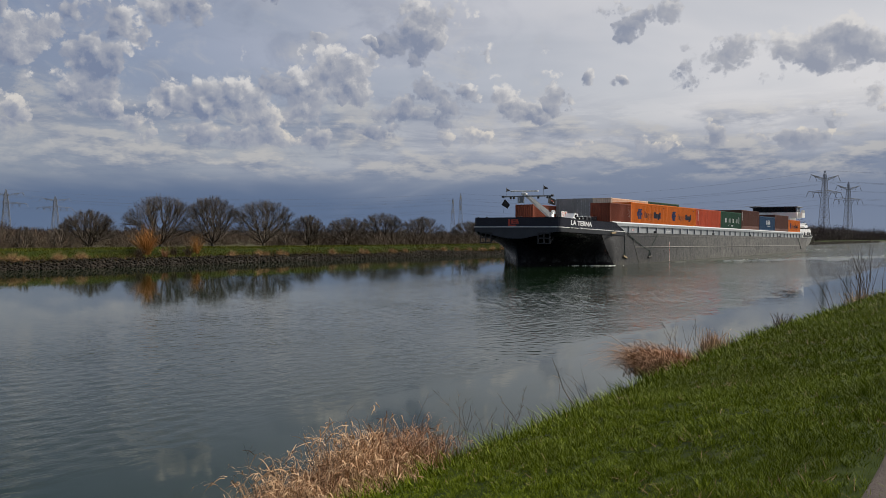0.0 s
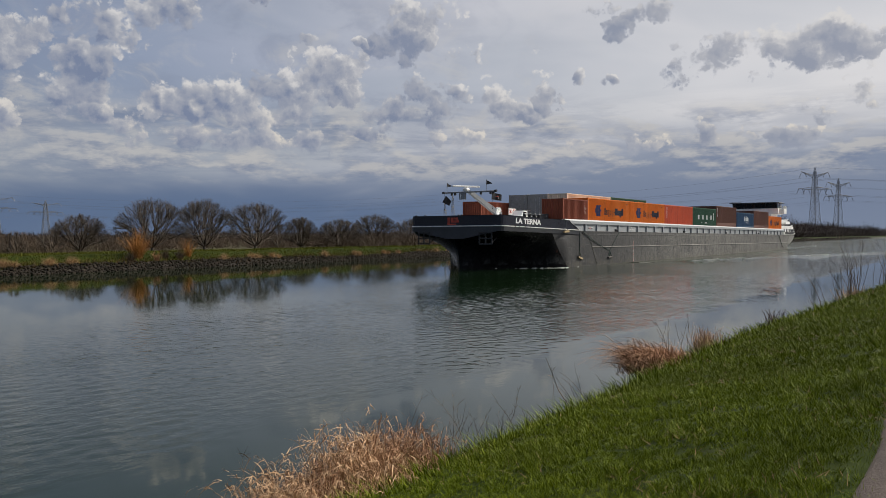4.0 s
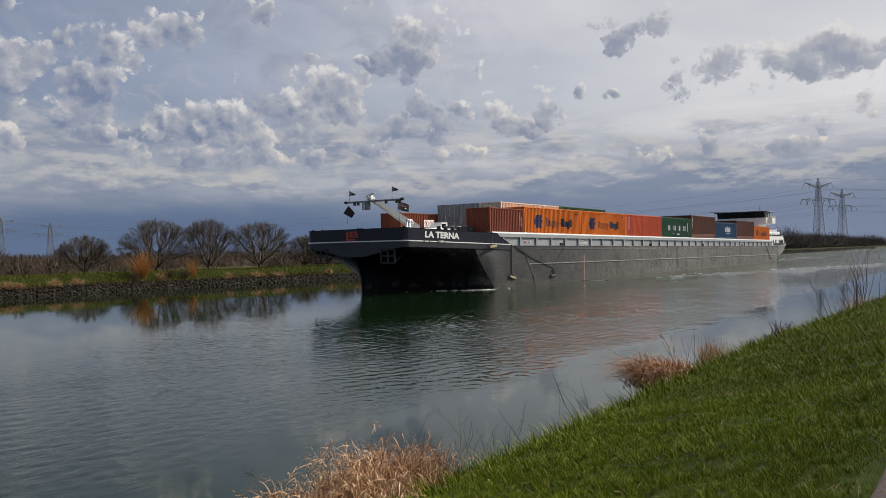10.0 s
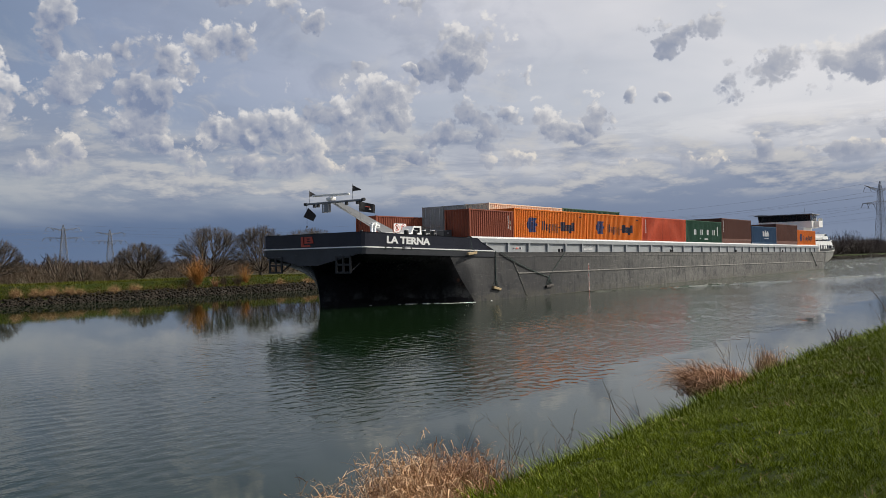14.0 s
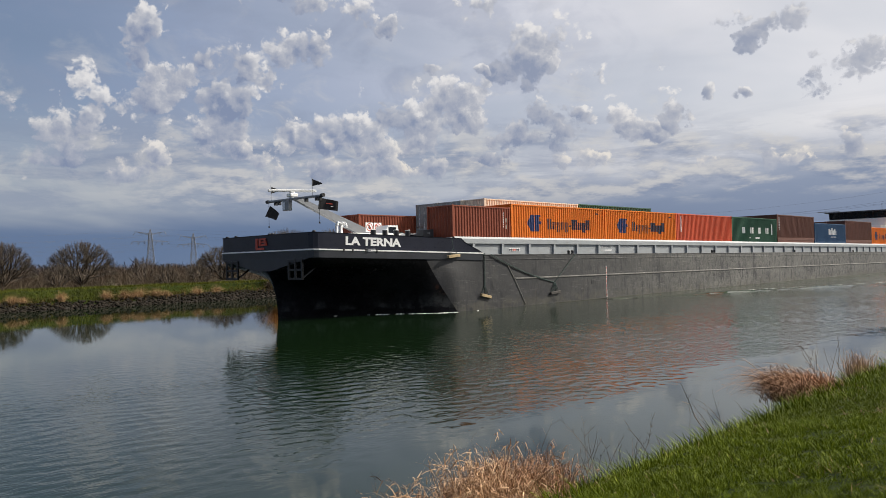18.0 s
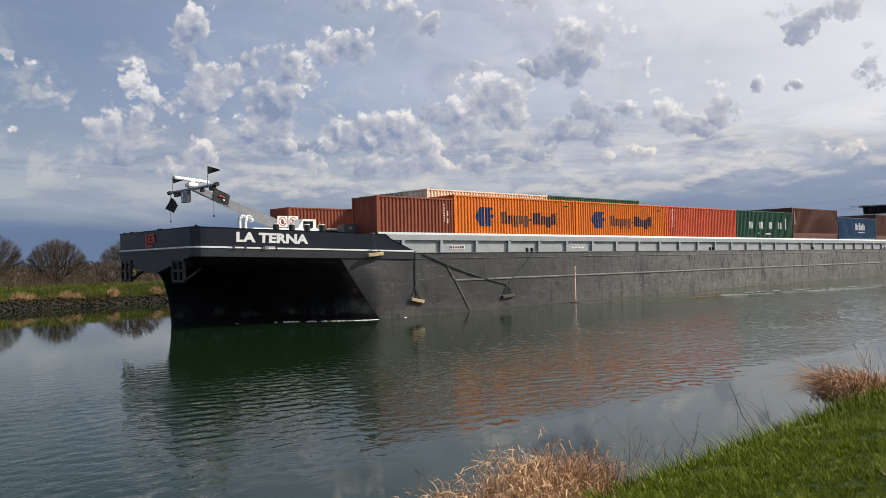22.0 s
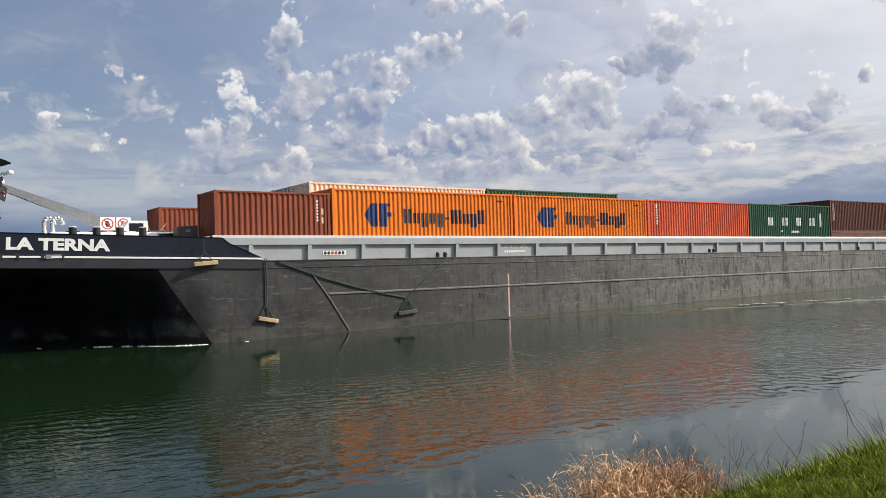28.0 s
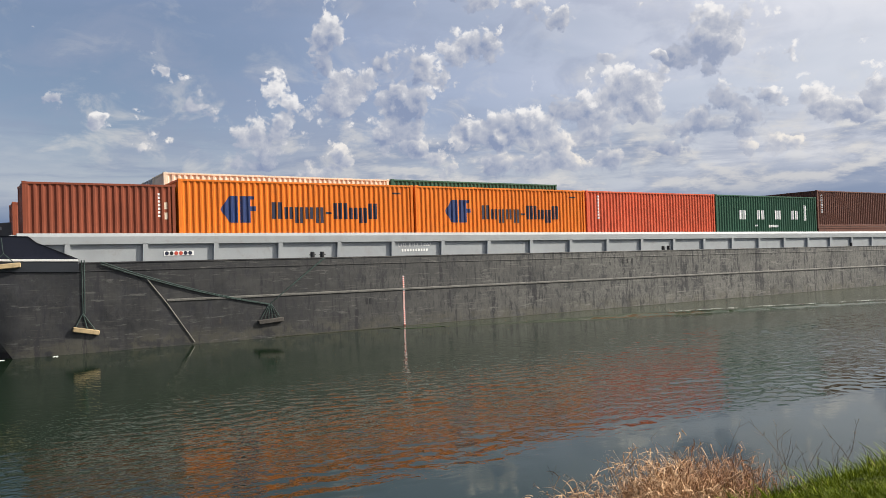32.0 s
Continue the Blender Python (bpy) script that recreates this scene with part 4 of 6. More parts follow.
    scanner = part("radar_scanner", box((-0.11, -1.55, -0.07), (0.11, 1.55, 0.09), 0.03), WHITE, mast, "white rotating radar scanner")
    scanner.matrix_basis = pose(-14.25, 6.45, 8.07)
    flags = []
    def cloth(name, w, h, taper, parent, m, label, mat=FLAG, n=8):
        rows_ = []
        for i in range(n + 1):
            u = i / n
            y = 0.10 * w * math.sin(5.5 * u) * u
            k = 1 - taper * u
            rows_.append([(w * u, y, -h * 0.5 + h * 0.5 * k - h * 0.12 * u * u), (w * u, y + 0.006, -h * 0.5 - h * 0.5 * k - h * 0.12 * u * u)])
        bm = skin([[a, b] for a, b in rows_], False)
        bmesh.ops.solidify(bm, geom=bm.faces[:], thickness=0.006)
        ob = part(name, bm, mat, parent, label)
        ob.matrix_basis = m
        flags.append((ob, m))
        return ob
    for y, zt in ((4.0, 8.6), (8.6, 8.5)):
        part("flag_staff", rod((-14.45, y, 7.55), (-14.45, y, zt + 0.1), 0.018, None, 6), ALU, mast)
        cloth("pennant", 0.62, 0.45, 0.85, mast, pose(-14.45, y, zt, 0, 0, -20), "small dark pennant")
    cloth("hanging_flag", 0.80, 0.78, 0.35, mast, pose(-14.45, 8.75, 7.25, 0, 30, -35), "black flag hanging from the crossbar")
    f = cloth("boom_flag", 1.20, 0.72, 0.15, mast, pose(-14.35, 3.45, 7.42, 0, 10, 0), "black flag with a pale motif")
    part("flag_motif", box((0.45, -0.06, -0.36), (0.85, -0.045, -0.31)), RED_MARK, f)
    part("flag_motif_bars", box((0.75, -0.07, -0.52), (1.08, -0.055, -0.46)), LETTER, f)
    for y in (8.9, 3.3):
        part("halyard", rod((-14.45, y, 7.5), (-14.45, y, 5.9), 0.012, None, 5), BLACK, mast)
        part("halyard_weight", rod((-14.45, y, 5.9), (-14.45, y, 5.8), 0.05, None, 6), BLACK, mast)
    # fenders on their ropes
    def fender(s, z, w, mat, y=-0.905, tilt=0.0):
        bm = box((-w / 2, -0.12, -0.10), (w / 2, 0.08, 0.10), 0.025)
        f = part("timber_fender", bm, mat, ship, "hanging timber fender")
        f.matrix_basis = pose(s, y, z, 0, tilt, 0)
        return f
    fender(-6.81, 3.62, 1.1, TIMBER, -0.68, -4)
    for a, b in (((-7.2, -0.72, 3.70), (-6.85, -0.72, 4.12)), ((-6.45, -0.72, 3.72), (-6.85, -0.72, 4.12)), ((-6.85, -0.72, 4.12), (-6.9, -0.66, 4.72))):
        part("fender_rope", rod(a, b, 0.018, None, 6), ROPE, ship)
    fender(-4.0, 0.9, 1.0, TIMBER, -0.905, 12)
    for a, b in (((-4.1, -0.905, 3.78), (-4.1, -0.905, 1.62)), ((-4.0, -0.905, 3.78), (-4.03, -0.905, 1.62)), ((-4.1, -0.905, 1.62), (-4.42, -0.905, 1.02)), ((-4.1, -0.905, 1.62), (-3.95, -0.905, 0.98)), ((-4.1, -0.905, 1.62), (-3.62, -0.905, 0.86))):
        part("fender_rope", rod(a, b, 0.022, None, 6), ROPE, ship)
    fender(3.78, 0.78, 1.2, DARK_TIMBER, -0.905, -4)
    for k in range(6):
        part("fender_rope", rod((3.78 + (k - 2.5) * 0.02, -0.905, 1.56), (3.3 + 0.19 * k, -0.905, 0.88), 0.02, None, 6), ROPE, ship)
    def sag(a, b, d, r, n=12):
        pts = [tuple(Vector(a).lerp(Vector(b), i / n) - Vector((0, 0, 4 * d * (i / n) * (1 - i / n)))) for i in range(n + 1)]
        return tube(pts, r, 6)
    for k in (0, 0.09):
        part("mooring_rope", sag((-3.4, -0.95, 3.70 - k), (3.75, -0.905, 1.56 - k * 0.3), 0.18, 0.022), ROPE, ship)
    for k in (0, 0.07):
        part("mooring_rope", sag((3.78, -0.905, 1.56), (6.5 + k, -0.905, 3.60), -0.02, 0.022), ROPE, ship)
    part("hull_bar", tube([(-1.66, -0.90, 3.01), (-0.81, -0.90, 1.86), (0.32, -0.90, 0.1)], 0.022, 6), PALE_ROPE, ship, "pale steel bar down the side")
    # aft bow seam and the spare lines aft
    part("mooring_rope", sag((90.6, -0.95, 3.1), (93.8, -0.95, 0.9), 0.02, 0.05), ROPE, ship)
    fender(94.0, 0.8, 0.5, DARK_TIMBER)
    # draught scales
    for s, n in ((10.87, 24), (41.2, 22), (71.0, 20)):
        bm = bmesh.new()
        for k in range(n):
            z = 0.06 + k * 0.105
            box((s - 0.045, -0.872, z), (s + 0.045, -0.86, z + 0.055), 0, bm)
        tagged(part("draught_scale", bm, RED_MARK if s < 20 else PALE_ROPE, ship), kind="stuff")
        if s < 20:
            bm = bmesh.new()
            for k in range(0, n):
                z = 0.06 + k * 0.105
                box((s - 0.05, -0.876, z + 0.055), (s + 0.05, -0.86, z + 0.10), 0, bm)
            tagged(part("draught_figures", bm, LETTER, ship), kind="stuff")
    # sticker strip and data panel on the coaming
    st = part("safety_stickers", box((-0.74, -0.30, 3.90), (0.54, -0.285, 4.10), 0.0), LETTER, ship, "strip of round safety stickers")
    for k in range(6):
        x = -0.62 + 0.20 * k
        part("sticker", rod((x, -0.300, 4.0), (x, -0.308, 4.0), 0.085, None, 12), RED_MARK if k in (2, 3) else NAVY if k != 1 else BLACK, st)
    writing("tonnage_marking", "L135  B14.2  T3557", 0.25, LETTER, ship, pose(11.95, -0.292, 4.17, 90), "white dimensions L135 B14.2 T3557", 1.0)
    bm = bmesh.new()
    for k in range(10):
        box((11.15 + k * 0.165, -0.296, 3.83), (11.25 + k * 0.165, -0.284, 3.96), 0, bm)
    part("number_bars", bm, LETTER, ship)
    # scrapes and rust along the side: chalk-white digits' ghosts and smears
    for s, z in ((8.7, 1.4), (8.9, 1.4), (26.5, 2.9), (26.9, 2.9), (27.3, 2.9)):
        part("hull_mark", box((s, -0.868, z - 0.15), (s + 0.12, -0.858, z + 0.15)), BLACK, ship)
    # stern
    sec = []
    for s, hb, zk, zt in ((103.8, 6.62, -0.6, 3.05), (106.5, 6.5, -0.5, 3.1), (110, 6.3, 0.4, 3.2), (113.5, 5.9, 1.4, 3.32), (116.6, 4.6, 2.2, 3.42), (118, 2.0, 2.7, 3.45)):
        sec.append([(s, MID - hb, zt), (s, MID - hb * 0.96, (zk + zt) / 2), (s, MID - hb * 0.6, zk), (s, MID + hb * 0.6, zk), (s, MID + hb * 0.96, (zk + zt) / 2), (s, MID + hb, zt)])
    part("stern_plating", skin(sec), STERN, ship, "rounded grey stern")
    ring_ = ((97.4, 7.05, 3.12), (103.8, 6.67, 3.05), (110, 6.35, 3.2), (113.5, 5.95, 3.32), (116.6, 4.65, 3.42), (118, 2.0, 3.45))
    for nm, lo, hi, k, mat in (("stern_rubbing_band", -0.05, 0.16, 0.08, WHITE), ("stern_bulwark", 0.16, 0.62, 0.0, BLACK)):
        part(nm, skin([[(s, MID - hb, zt + lo), (s, MID - hb - 0.06 - k, zt + hi), (s, MID - hb + 0.08, zt + hi), (s, MID - hb + 0.06, zt + lo)] for s, hb, zt in ring_], True), mat, ship)
    for i, (x, y, w, h) in enumerate(((113.6, 1.0, 1.2, 0.9), (115.2, 2.4, 0.9, 0.7), (113.9, 4.0, 1.6, 1.3), (116.2, 5.0, 0.8, 1.0))):
        part("stern_winch" if i % 2 else "stern_locker", box((x, y, 3.15), (x + w, y + 1.2, 3.15 + h), 0.06), (BLACK, WHITE)[i % 2], ship)
    part("stern_davit", tube([(114.8, 1.6, 3.2), (114.8, 1.6, 4.9), (115.3, 1.4, 5.3), (116.2, 1.2, 5.3)], 0.06), WHITE, ship, "white stern davit")
    part("stern_deck", slab([(98.6, -0.6), (104, -0.2), (110, 0.1), (113.5, 0.5), (116.6, 1.8), (118, 4.4), (118, 8.1), (116.6, 10.7), (113.5, 12.0), (104, 12.7), (98.6, 13.0)], 0.05, "z", 3.1), UNDER, ship)
    aft = part("aft_house", slab([(99.2, 3.15), (113.2, 3.15), (113.2, 4.75), (112.0, 5.15), (99.2, 5.15)], 11.2, "y", 0.55), WHITE, ship, "white aft deckhouse")
    for x in (101.6, 103.4, 105.2, 108.8, 110.2, 111.4):
        w = part("aft_window", box((x, 0.52, 3.75), (x + 0.75, 0.55, 4.45), 0.01), GLASS_DARK, aft)
    part("house_stanchion", box((100.4, 2.6, 5.15), (106.4, 10.0, 7.7), 0.05), WHITE, ship)
    wh = part("wheelhouse", slab([(101.8, 7.65), (106.3, 7.65), (106.5, 8.95), (101.6, 8.95)], 9.6, "y", 1.5), WHITE, ship, "white wheelhouse with dark windows")
    glass = part("window_band", slab([(101.75, 8.95), (106.3, 8.95), (106.1, 10.1), (101.3, 10.1)], 9.2, "y", 1.7), GLASS_DARK, wh, "dark slanted wheelhouse windows")
    part("wheelhouse_roof", box((100.9, 1.2, 10.1), (106.8, 11.6, 10.28), 0.05), UNDER, wh)
    for y in (1.66, 4.0, 6.3, 8.6, 10.92):
        part("window_post", slab([(101.70, 8.95), (101.86, 8.95), (101.42, 10.1), (101.25, 10.1)], 0.1, "y", y), BLACK, wh)
    for x in (103.2, 104.8, 106.0):
        part("side_post", box((x, 1.66, 8.95), (x + 0.12, 1.72, 10.1)), WHITE, wh)
    part("wing_box", box((103.2, 0.6, 7.75), (106.0, 1.6, 8.9), 0.04), WHITE, wh)
    part("life_ring", rod((106.9, 1.2, 9.2), (107.0, 1.2, 9.2), 0.42, None, 14), WHITE, wh)
    part("roof_antenna", rod((103, 3, 10.2), (103, 3, 11.4), 0.03, None, 6), ALU, wh)
    part("roof_bar", rod((100.6, 9.0, 10.35), (100.6, 12.6, 10.35), 0.05, None, 6), ALU, wh)
    for k in range(9):
        part("stern_railing_post", rod((100.5 + 1.9 * k, MID - 6.75 + 0.16 * k, 3.5), (100.5 + 1.9 * k, MID - 6.75 + 0.16 * k, 4.3), 0.04, None, 6), BLACK, ship)
    part("stern_railing", tube([(100.5, MID - 6.75, 4.3), (107.0, MID - 6.2, 4.3), (115.7, MID - 5.47, 4.3)], 0.03), BLACK, ship)
    return ship, scanner, flags


ship, scanner, flags = build_barge()


# ---- containers ----
PITCH, DEPTH = 0.2775, 0.056


def wave(x):
    """Depth of the pressed steel at x along a side, 0 proud to DEPTH recessed."""
    u = (x / PITCH) % 1.0
    if u < 0.26:
        return 0.0
    if u < 0.5:
        return DEPTH * (u - 0.26) / 0.24
    if u < 0.76:
        return DEPTH
    return DEPTH * (1.0 - u) / 0.24


def wave_stops(a, b, fine=0.0):
    xs = {a, b}
    k = math.floor(a / PITCH)
    while k * PITCH < b:
        for u in (0.0, 0.26, 0.5, 0.76):
            x = (k + u) * PITCH
            if a < x < b:
                xs.add(x)
        k += 1
    if fine:
        x = a
        while x < b:
            xs.add(x)
            x += fine
    return sorted(xs)


def side_mark(lo, hi, y, mat, parent, name, a, b, label=""):
    """A painted mark that follows the pressed side between the heights lo(x) and hi(x)."""
    bm = bmesh.new()
    xs = wave_stops(a, b, 0.06)
    cols = [(bm.verts.new((x, y + wave(x - 0.14) - 0.004, lo(x))), bm.verts.new((x, y + wave(x - 0.14) - 0.004, hi(x)))) for x in xs]
    for p, q in zip(cols[:-1], cols[1:]):
        if (p[1].co - p[0].co).length > 1e-4 or (q[1].co - q[0].co).length > 1e-4:
            bm.faces.new((p[0], q[0], q[1], p[1]))
    return part(name, bm, mat, parent, label)


def container(length, height, mat, m, label, group="containers on the barge", doors=False):
    L, H, W = length, height, 2.438
    c = empty("shipping_container", m)
    tagged(c, label, "container", group)
    y0 = 0.022
    # long sides and closed end
    for near in (True, False):
        bm = bmesh.new()
        xs = wave_stops(0.14, L - 0.14)
        yy = (lambda x: y0 + wave(x - 0.14)) if near else (lambda x: W - y0 - wave(x - 0.14))
        sec = [[(x, yy(x), 0.15), (x, yy(x), H - 0.10)] for x in xs]
        part("side_panel", skin(sec, False, bm), mat, c)
    ends = [(0.03, 1)] if not doors else []
    ends.append((L - 0.03, -1))
    for x0, sg in ends:
        ys = wave_stops(0.14, W - 0.14)
        part("end_panel", skin([[(x0 + sg * wave(y - 0.14), y, 0.15), (x0 + sg * wave(y - 0.14), y, H - 0.10)] for y in ys], False), mat, c)
    if doors:
        for k in (0, 1):
            a = 0.13 + k * 1.09
            d = part("door", box((0.02, a, 0.16), (0.06, a + 1.08, H - 0.12), 0.006), mat, c, "flat container door")
            for j in (0.25, 0.8):
                part("locking_bar", rod((-0.005, a + j, 0.1), (-0.005, a + j, H - 0.08), 0.02, None, 8), STEEL, d)
                part("bar_handle", box((-0.02, a + j - 0.02, 1.05), (0.0, a + j + 0.35, 1.10), 0.004), STEEL, d)
    xs = wave_stops(0.14, L - 0.14)
    part("roof_panel", skin([[(x, 0.08, H - 0.04 - 0.4 * wave(x)), (x, W - 0.08, H - 0.04 - 0.4 * wave(x))] for x in xs], False), mat, c)
    for x in (0.0, L - 0.14):
        for y in (0.0, W - 0.14):
            part("corner_post", box((x, y, 0.11), (x + 0.14, y + 0.14, H - 0.11), 0.008), mat, c)
            for z in (0.0, H - 0.118):
                part("corner_casting", box((x - 0.004, y - 0.004, z), (x + 0.146 + 0.03, y + 0.144, z + 0.118), 0.012), mat, c)
    for y in (0.005, W - 0.065):
        part("top_rail", box((0.14, y, H - 0.11), (L - 0.14, y + 0.06, H - 0.02), 0.006), mat, c)
        part("bottom_rail", box((0.14, y, 0.02), (L - 0.14, y + 0.06, 0.17), 0.006), mat, c)
    for x in (0.02, L - 0.12):
        part("end_rail", box((x, 0.14, H - 0.11), (x + 0.10, W - 0.14, H - 0.02), 0.006), mat, c)
        part("end_sill", box((x, 0.14, 0.02), (x + 0.10, W - 0.14, 0.17), 0.006), mat, c)
    part("floor_pan", box((0.12, 0.06, 0.08), (L - 0.12, W - 0.06, 0.14)), BLACK, c)
    cargo.append((c, m))
    return c


cargo = []
F40, F20, HC, STD = 12.10, 5.98, 2.896, 2.591


def place(s, row, z):
    return pose(s, row * 2.5, z)


def word_bars(c, x0, z0, w, h, mat, pattern, name="wordmark", label=""):
    """A wordmark as plain upright strokes: each entry is (start, width, foot, head) in units of the mark."""
    for a, b, lo, hi in pattern:
        if b > 0.06:
            for k in (a, a + 0.58 * b):
                side_mark(lambda x: z0 + h * lo, lambda x: z0 + h * hi, 0.022, mat, c, name, x0 + w * k, x0 + w * (k + 0.42 * b), label)
            continue
        side_mark(lambda x: z0 + h * lo, lambda x: z0 + h * hi, 0.022, mat, c, name, x0 + w * a, x0 + w * (a + b), label)


# plain upright blocks of the mark's rhythm: start, width, foot, head
WORD = [(0.0, 0.085, 0, 1), (0.105, 0.07, 0, 0.72), (0.192, 0.07, -0.25, 0.72), (0.28, 0.07, 0, 0.72), (0.37, 0.07, -0.25, 0.72), (0.458, 0.05, 0.3, 0.44),
        (0.53, 0.075, 0, 1), (0.622, 0.032, 0, 1), (0.672, 0.075, 0, 0.72), (0.762, 0.07, -0.25, 0.72), (0.85, 0.08, 0, 1)]


def arrow_mark(c, x0, z0, w, h, mat):
    """A ship-like mark of two slanted wedges."""
    mid = z0 + h / 2
    k = lambda x: (x - x0) / w
    side_mark(lambda x: mid - h * 0.5 * min(1.0, 0.03 + k(x) / 0.27), lambda x: mid + h * 0.5 * min(1.0, 0.03 + k(x) / 0.27), 0.022, mat, c, "emblem", x0, x0 + w * 0.48)
    side_mark(lambda x: z0, lambda x: z0 + h, 0.022, mat, c, "emblem", x0 + w * 0.55, x0 + w * 0.84)
    side_mark(lambda x: mid - h * 0.06, lambda x: mid + h * 0.12, 0.022, mat, c, "emblem", x0 + w * 0.84, x0 + w)
    side_mark(lambda x: mid + h * 0.38, lambda x: mid + h * 0.5, 0.022, mat, c, "emblem", x0 + w * 0.84, x0 + w * 0.95)


def tall_code(c, x, z0, n, mat, step=0.17, w=0.13, h=0.12):
    for k in range(n):
        side_mark(lambda q: z0 + k * step, lambda q: z0 + k * step + h, 0.022, mat, c, "code_bar", x, x + w)


def load_cargo():
    b0 = container(F20, STD, BROWNRED, place(-6.11, 0, 4.46), "short brown-red steel container at the front of the stow")
    tall_code(b0, 5.25, 1.15, 7, LETTER, 0.16, 0.10, 0.10)
    tall_code(b0, 5.52, 1.05, 2, CREAM, 0.45, 0.13, 0.3)
    for s in (0.0, 12.25):
        c = container(F40, HC, ORANGE, place(s, 0, 4.44), "bright orange high container with a dark blue emblem")
        arrow_mark(c, 1.88, 0.92, 1.68, 1.24, MARK_BLUE)
        word_bars(c, 4.32, 1.10, 6.06, 0.80, NAVY, WORD)
        tall_code(c, 10.9, 2.40, 1, NAVY, 0.1, 0.5, 0.09)
    c = container(F40, HC, RED, place(24.5, 0, 4.44), "faded red steel container, scuffed")
    tall_code(c, 0.92, 1.15, 8, LETTER, 0.19, 0.16, 0.13)
    c = container(F40, HC, GREEN, place(36.75, 0, 4.44), "dark green container with white block marks")
    word_bars(c, 2.6, 1.14, 7.0, 0.66, LETTER, [(0.0, 0.11, 0, 1), (0.30, 0.11, 0, 1), (0.60, 0.11, 0, 1), (0.90, 0.11, 0, 1)], "block_mark")
    side_mark(lambda q: 1.05, lambda q: 2.22, 0.022, LETTER, c, "code_bar", 10.48, 10.8)
    side_mark(lambda q: 0.62, lambda q: 0.74, 0.022, LETTER, c, "code_bar", 4.4, 4.7)
    side_mark(lambda q: 0.55, lambda q: 0.72, 0.022, LETTER, c, "code_bar", 6.0, 7.2)
    c = container(F40, HC, BROWN, place(49.05, 0, 5.0), "dark brown container raised on a flat rack")
    tall_code(c, 0.6, 1.1, 8, LETTER, 0.19, 0.13, 0.13)
    c = container(F40, STD, BLUE, place(61.45, 0, 4.54), "dull blue container with white marks")
    for a, w, hh in ((5.2, 0.5, 0.8), (5.8, 0.4, 0.6), (6.3, 0.5, 0.9), (6.9, 0.5, 0.6), (7.5, 0.4, 0.8), (8.0, 0.4, 0.6)):
        side_mark(lambda q: 1.1, lambda q: 1.1 + hh, 0.022, LETTER, c, "block_mark", a, a + w)
    side_mark(lambda q: 0.75, lambda q: 0.85, 0.022, LETTER, c, "code_bar", 6.0, 8.2)
    c = container(F40, HC, BROWN, place(73.6, 0, 4.80), "dark brown container raised on a flat rack")
    c = container(F40, STD, ORANGE, place(85.65, 0, 4.34 - 0.0), "orange container with a dark blue emblem near the stern")
    arrow_mark(c, 1.6, 0.7, 1.6, 1.2, MARK_BLUE)
    word_bars(c, 4.0, 0.85, 6.0, 0.8, NAVY, WORD)
    # further rows
    container(F40, HC, CREAM, place(-0.05, 1, 5.02), "cream container with a rust-streaked end, raised above its neighbours")
    container(F40, HC, GREEN, place(12.2, 1, 5.05), "dark green container behind the orange ones")
    container(F40, HC, GREYBOX, place(0.0, 2, 5.02), "worn grey container with its doors facing forward", doors=True)
    container(F40, HC, GREYBOX, place(0.0, 3, 5.02), "worn grey container with its doors facing forward", doors=True)
    container(F20, STD, BROWNRED, place(-5.9, 4, 4.44), "short brown-red container on the far side")
    container(F40, STD, BROWN, place(0.25, 4, 4.44), "dark brown container on the far side")
    for row in (1, 2, 3, 4):
        container(F40, HC, BROWN, place(49.05, row, 5.0), "dark brown container raised on a flat rack")
    for row in (1, 2):
        container(F40, HC, BROWN, place(73.6, row, 4.80), "dark brown container raised on a flat rack")
    # flat racks under the raised ones
    for s, row, top in [(49.05, r, 5.0) for r in range(5)] + [(73.6, r, 4.80) for r in range(3)] + [(-0.05, 1, 5.02), (12.2, 1, 5.05), (0.0, 2, 5.02), (0.0, 3, 5.02)]:
        h = top - 4.43
        rack = empty("flat_rack", place(s, row, 4.43))
        tagged(rack, "brown steel flat rack under a container", "rack", "flat racks")
        part("rack_deck", box((0, 0, h - 0.14), (F40, 2.438, h - 0.002), 0.01), BROWN, rack)
        for y in (0.03, 2.25):
            part("rack_beam", box((0.1, y, 0.0), (F40 - 0.1, y + 0.16, h - 0.14), 0.01), BROWN, rack)
        cargo.append((rack, place(s, row, 4.43)))


load_cargo()


def build_car():
    m = pose(107.6, 1.0, 5.16)
    car = empty("small_car", m)
    tagged(car, "small white car parked on the aft deckhouse roof", "car")
    prof = [(0.0, 0.35), (0.0, 0.75), (0.9, 0.92), (1.55, 1.42), (3.0, 1.45), (3.75, 0.98), (4.1, 0.9), (4.1, 0.35)]
    bm = slab(prof, 1.7, "y", 0.0)
    bmesh.ops.bevel(bm, geom=bm.edges[:], offset=0.06, segments=2, affect="EDGES")
    body = part("car_body", bm, WHITE, car)
    for y in (-0.012, 1.69):
        part("side_glass", slab([(1.15, 0.98), (1.65, 1.36), (2.9, 1.38), (3.4, 1.0)], 0.022, "y", y), GLASS_DARK, body)
    part("windscreen", slab([(0.2, 0.0), (1.5, 0.0), (1.4, 0.01), (0.3, 0.01)], 0.01, "z", 0.0), GLASS_DARK, body).matrix_basis = pose(1.02, 0.0, 1.0, 0, 0, 90) @ pose(0, 0, 0, 50)
    for x in (0.8, 3.25):
        for y in (0.02, 1.5):
            t = part("wheel", rod((x, y, 0.31), (x, y + 0.18, 0.31), 0.31, None, 16), BLACK, car)
            part("rim", rod((x, y - 0.005, 0.31), (x, y + 0.185, 0.31), 0.19, None, 12), STEEL, t)
    cargo.append((car, m))


build_car()


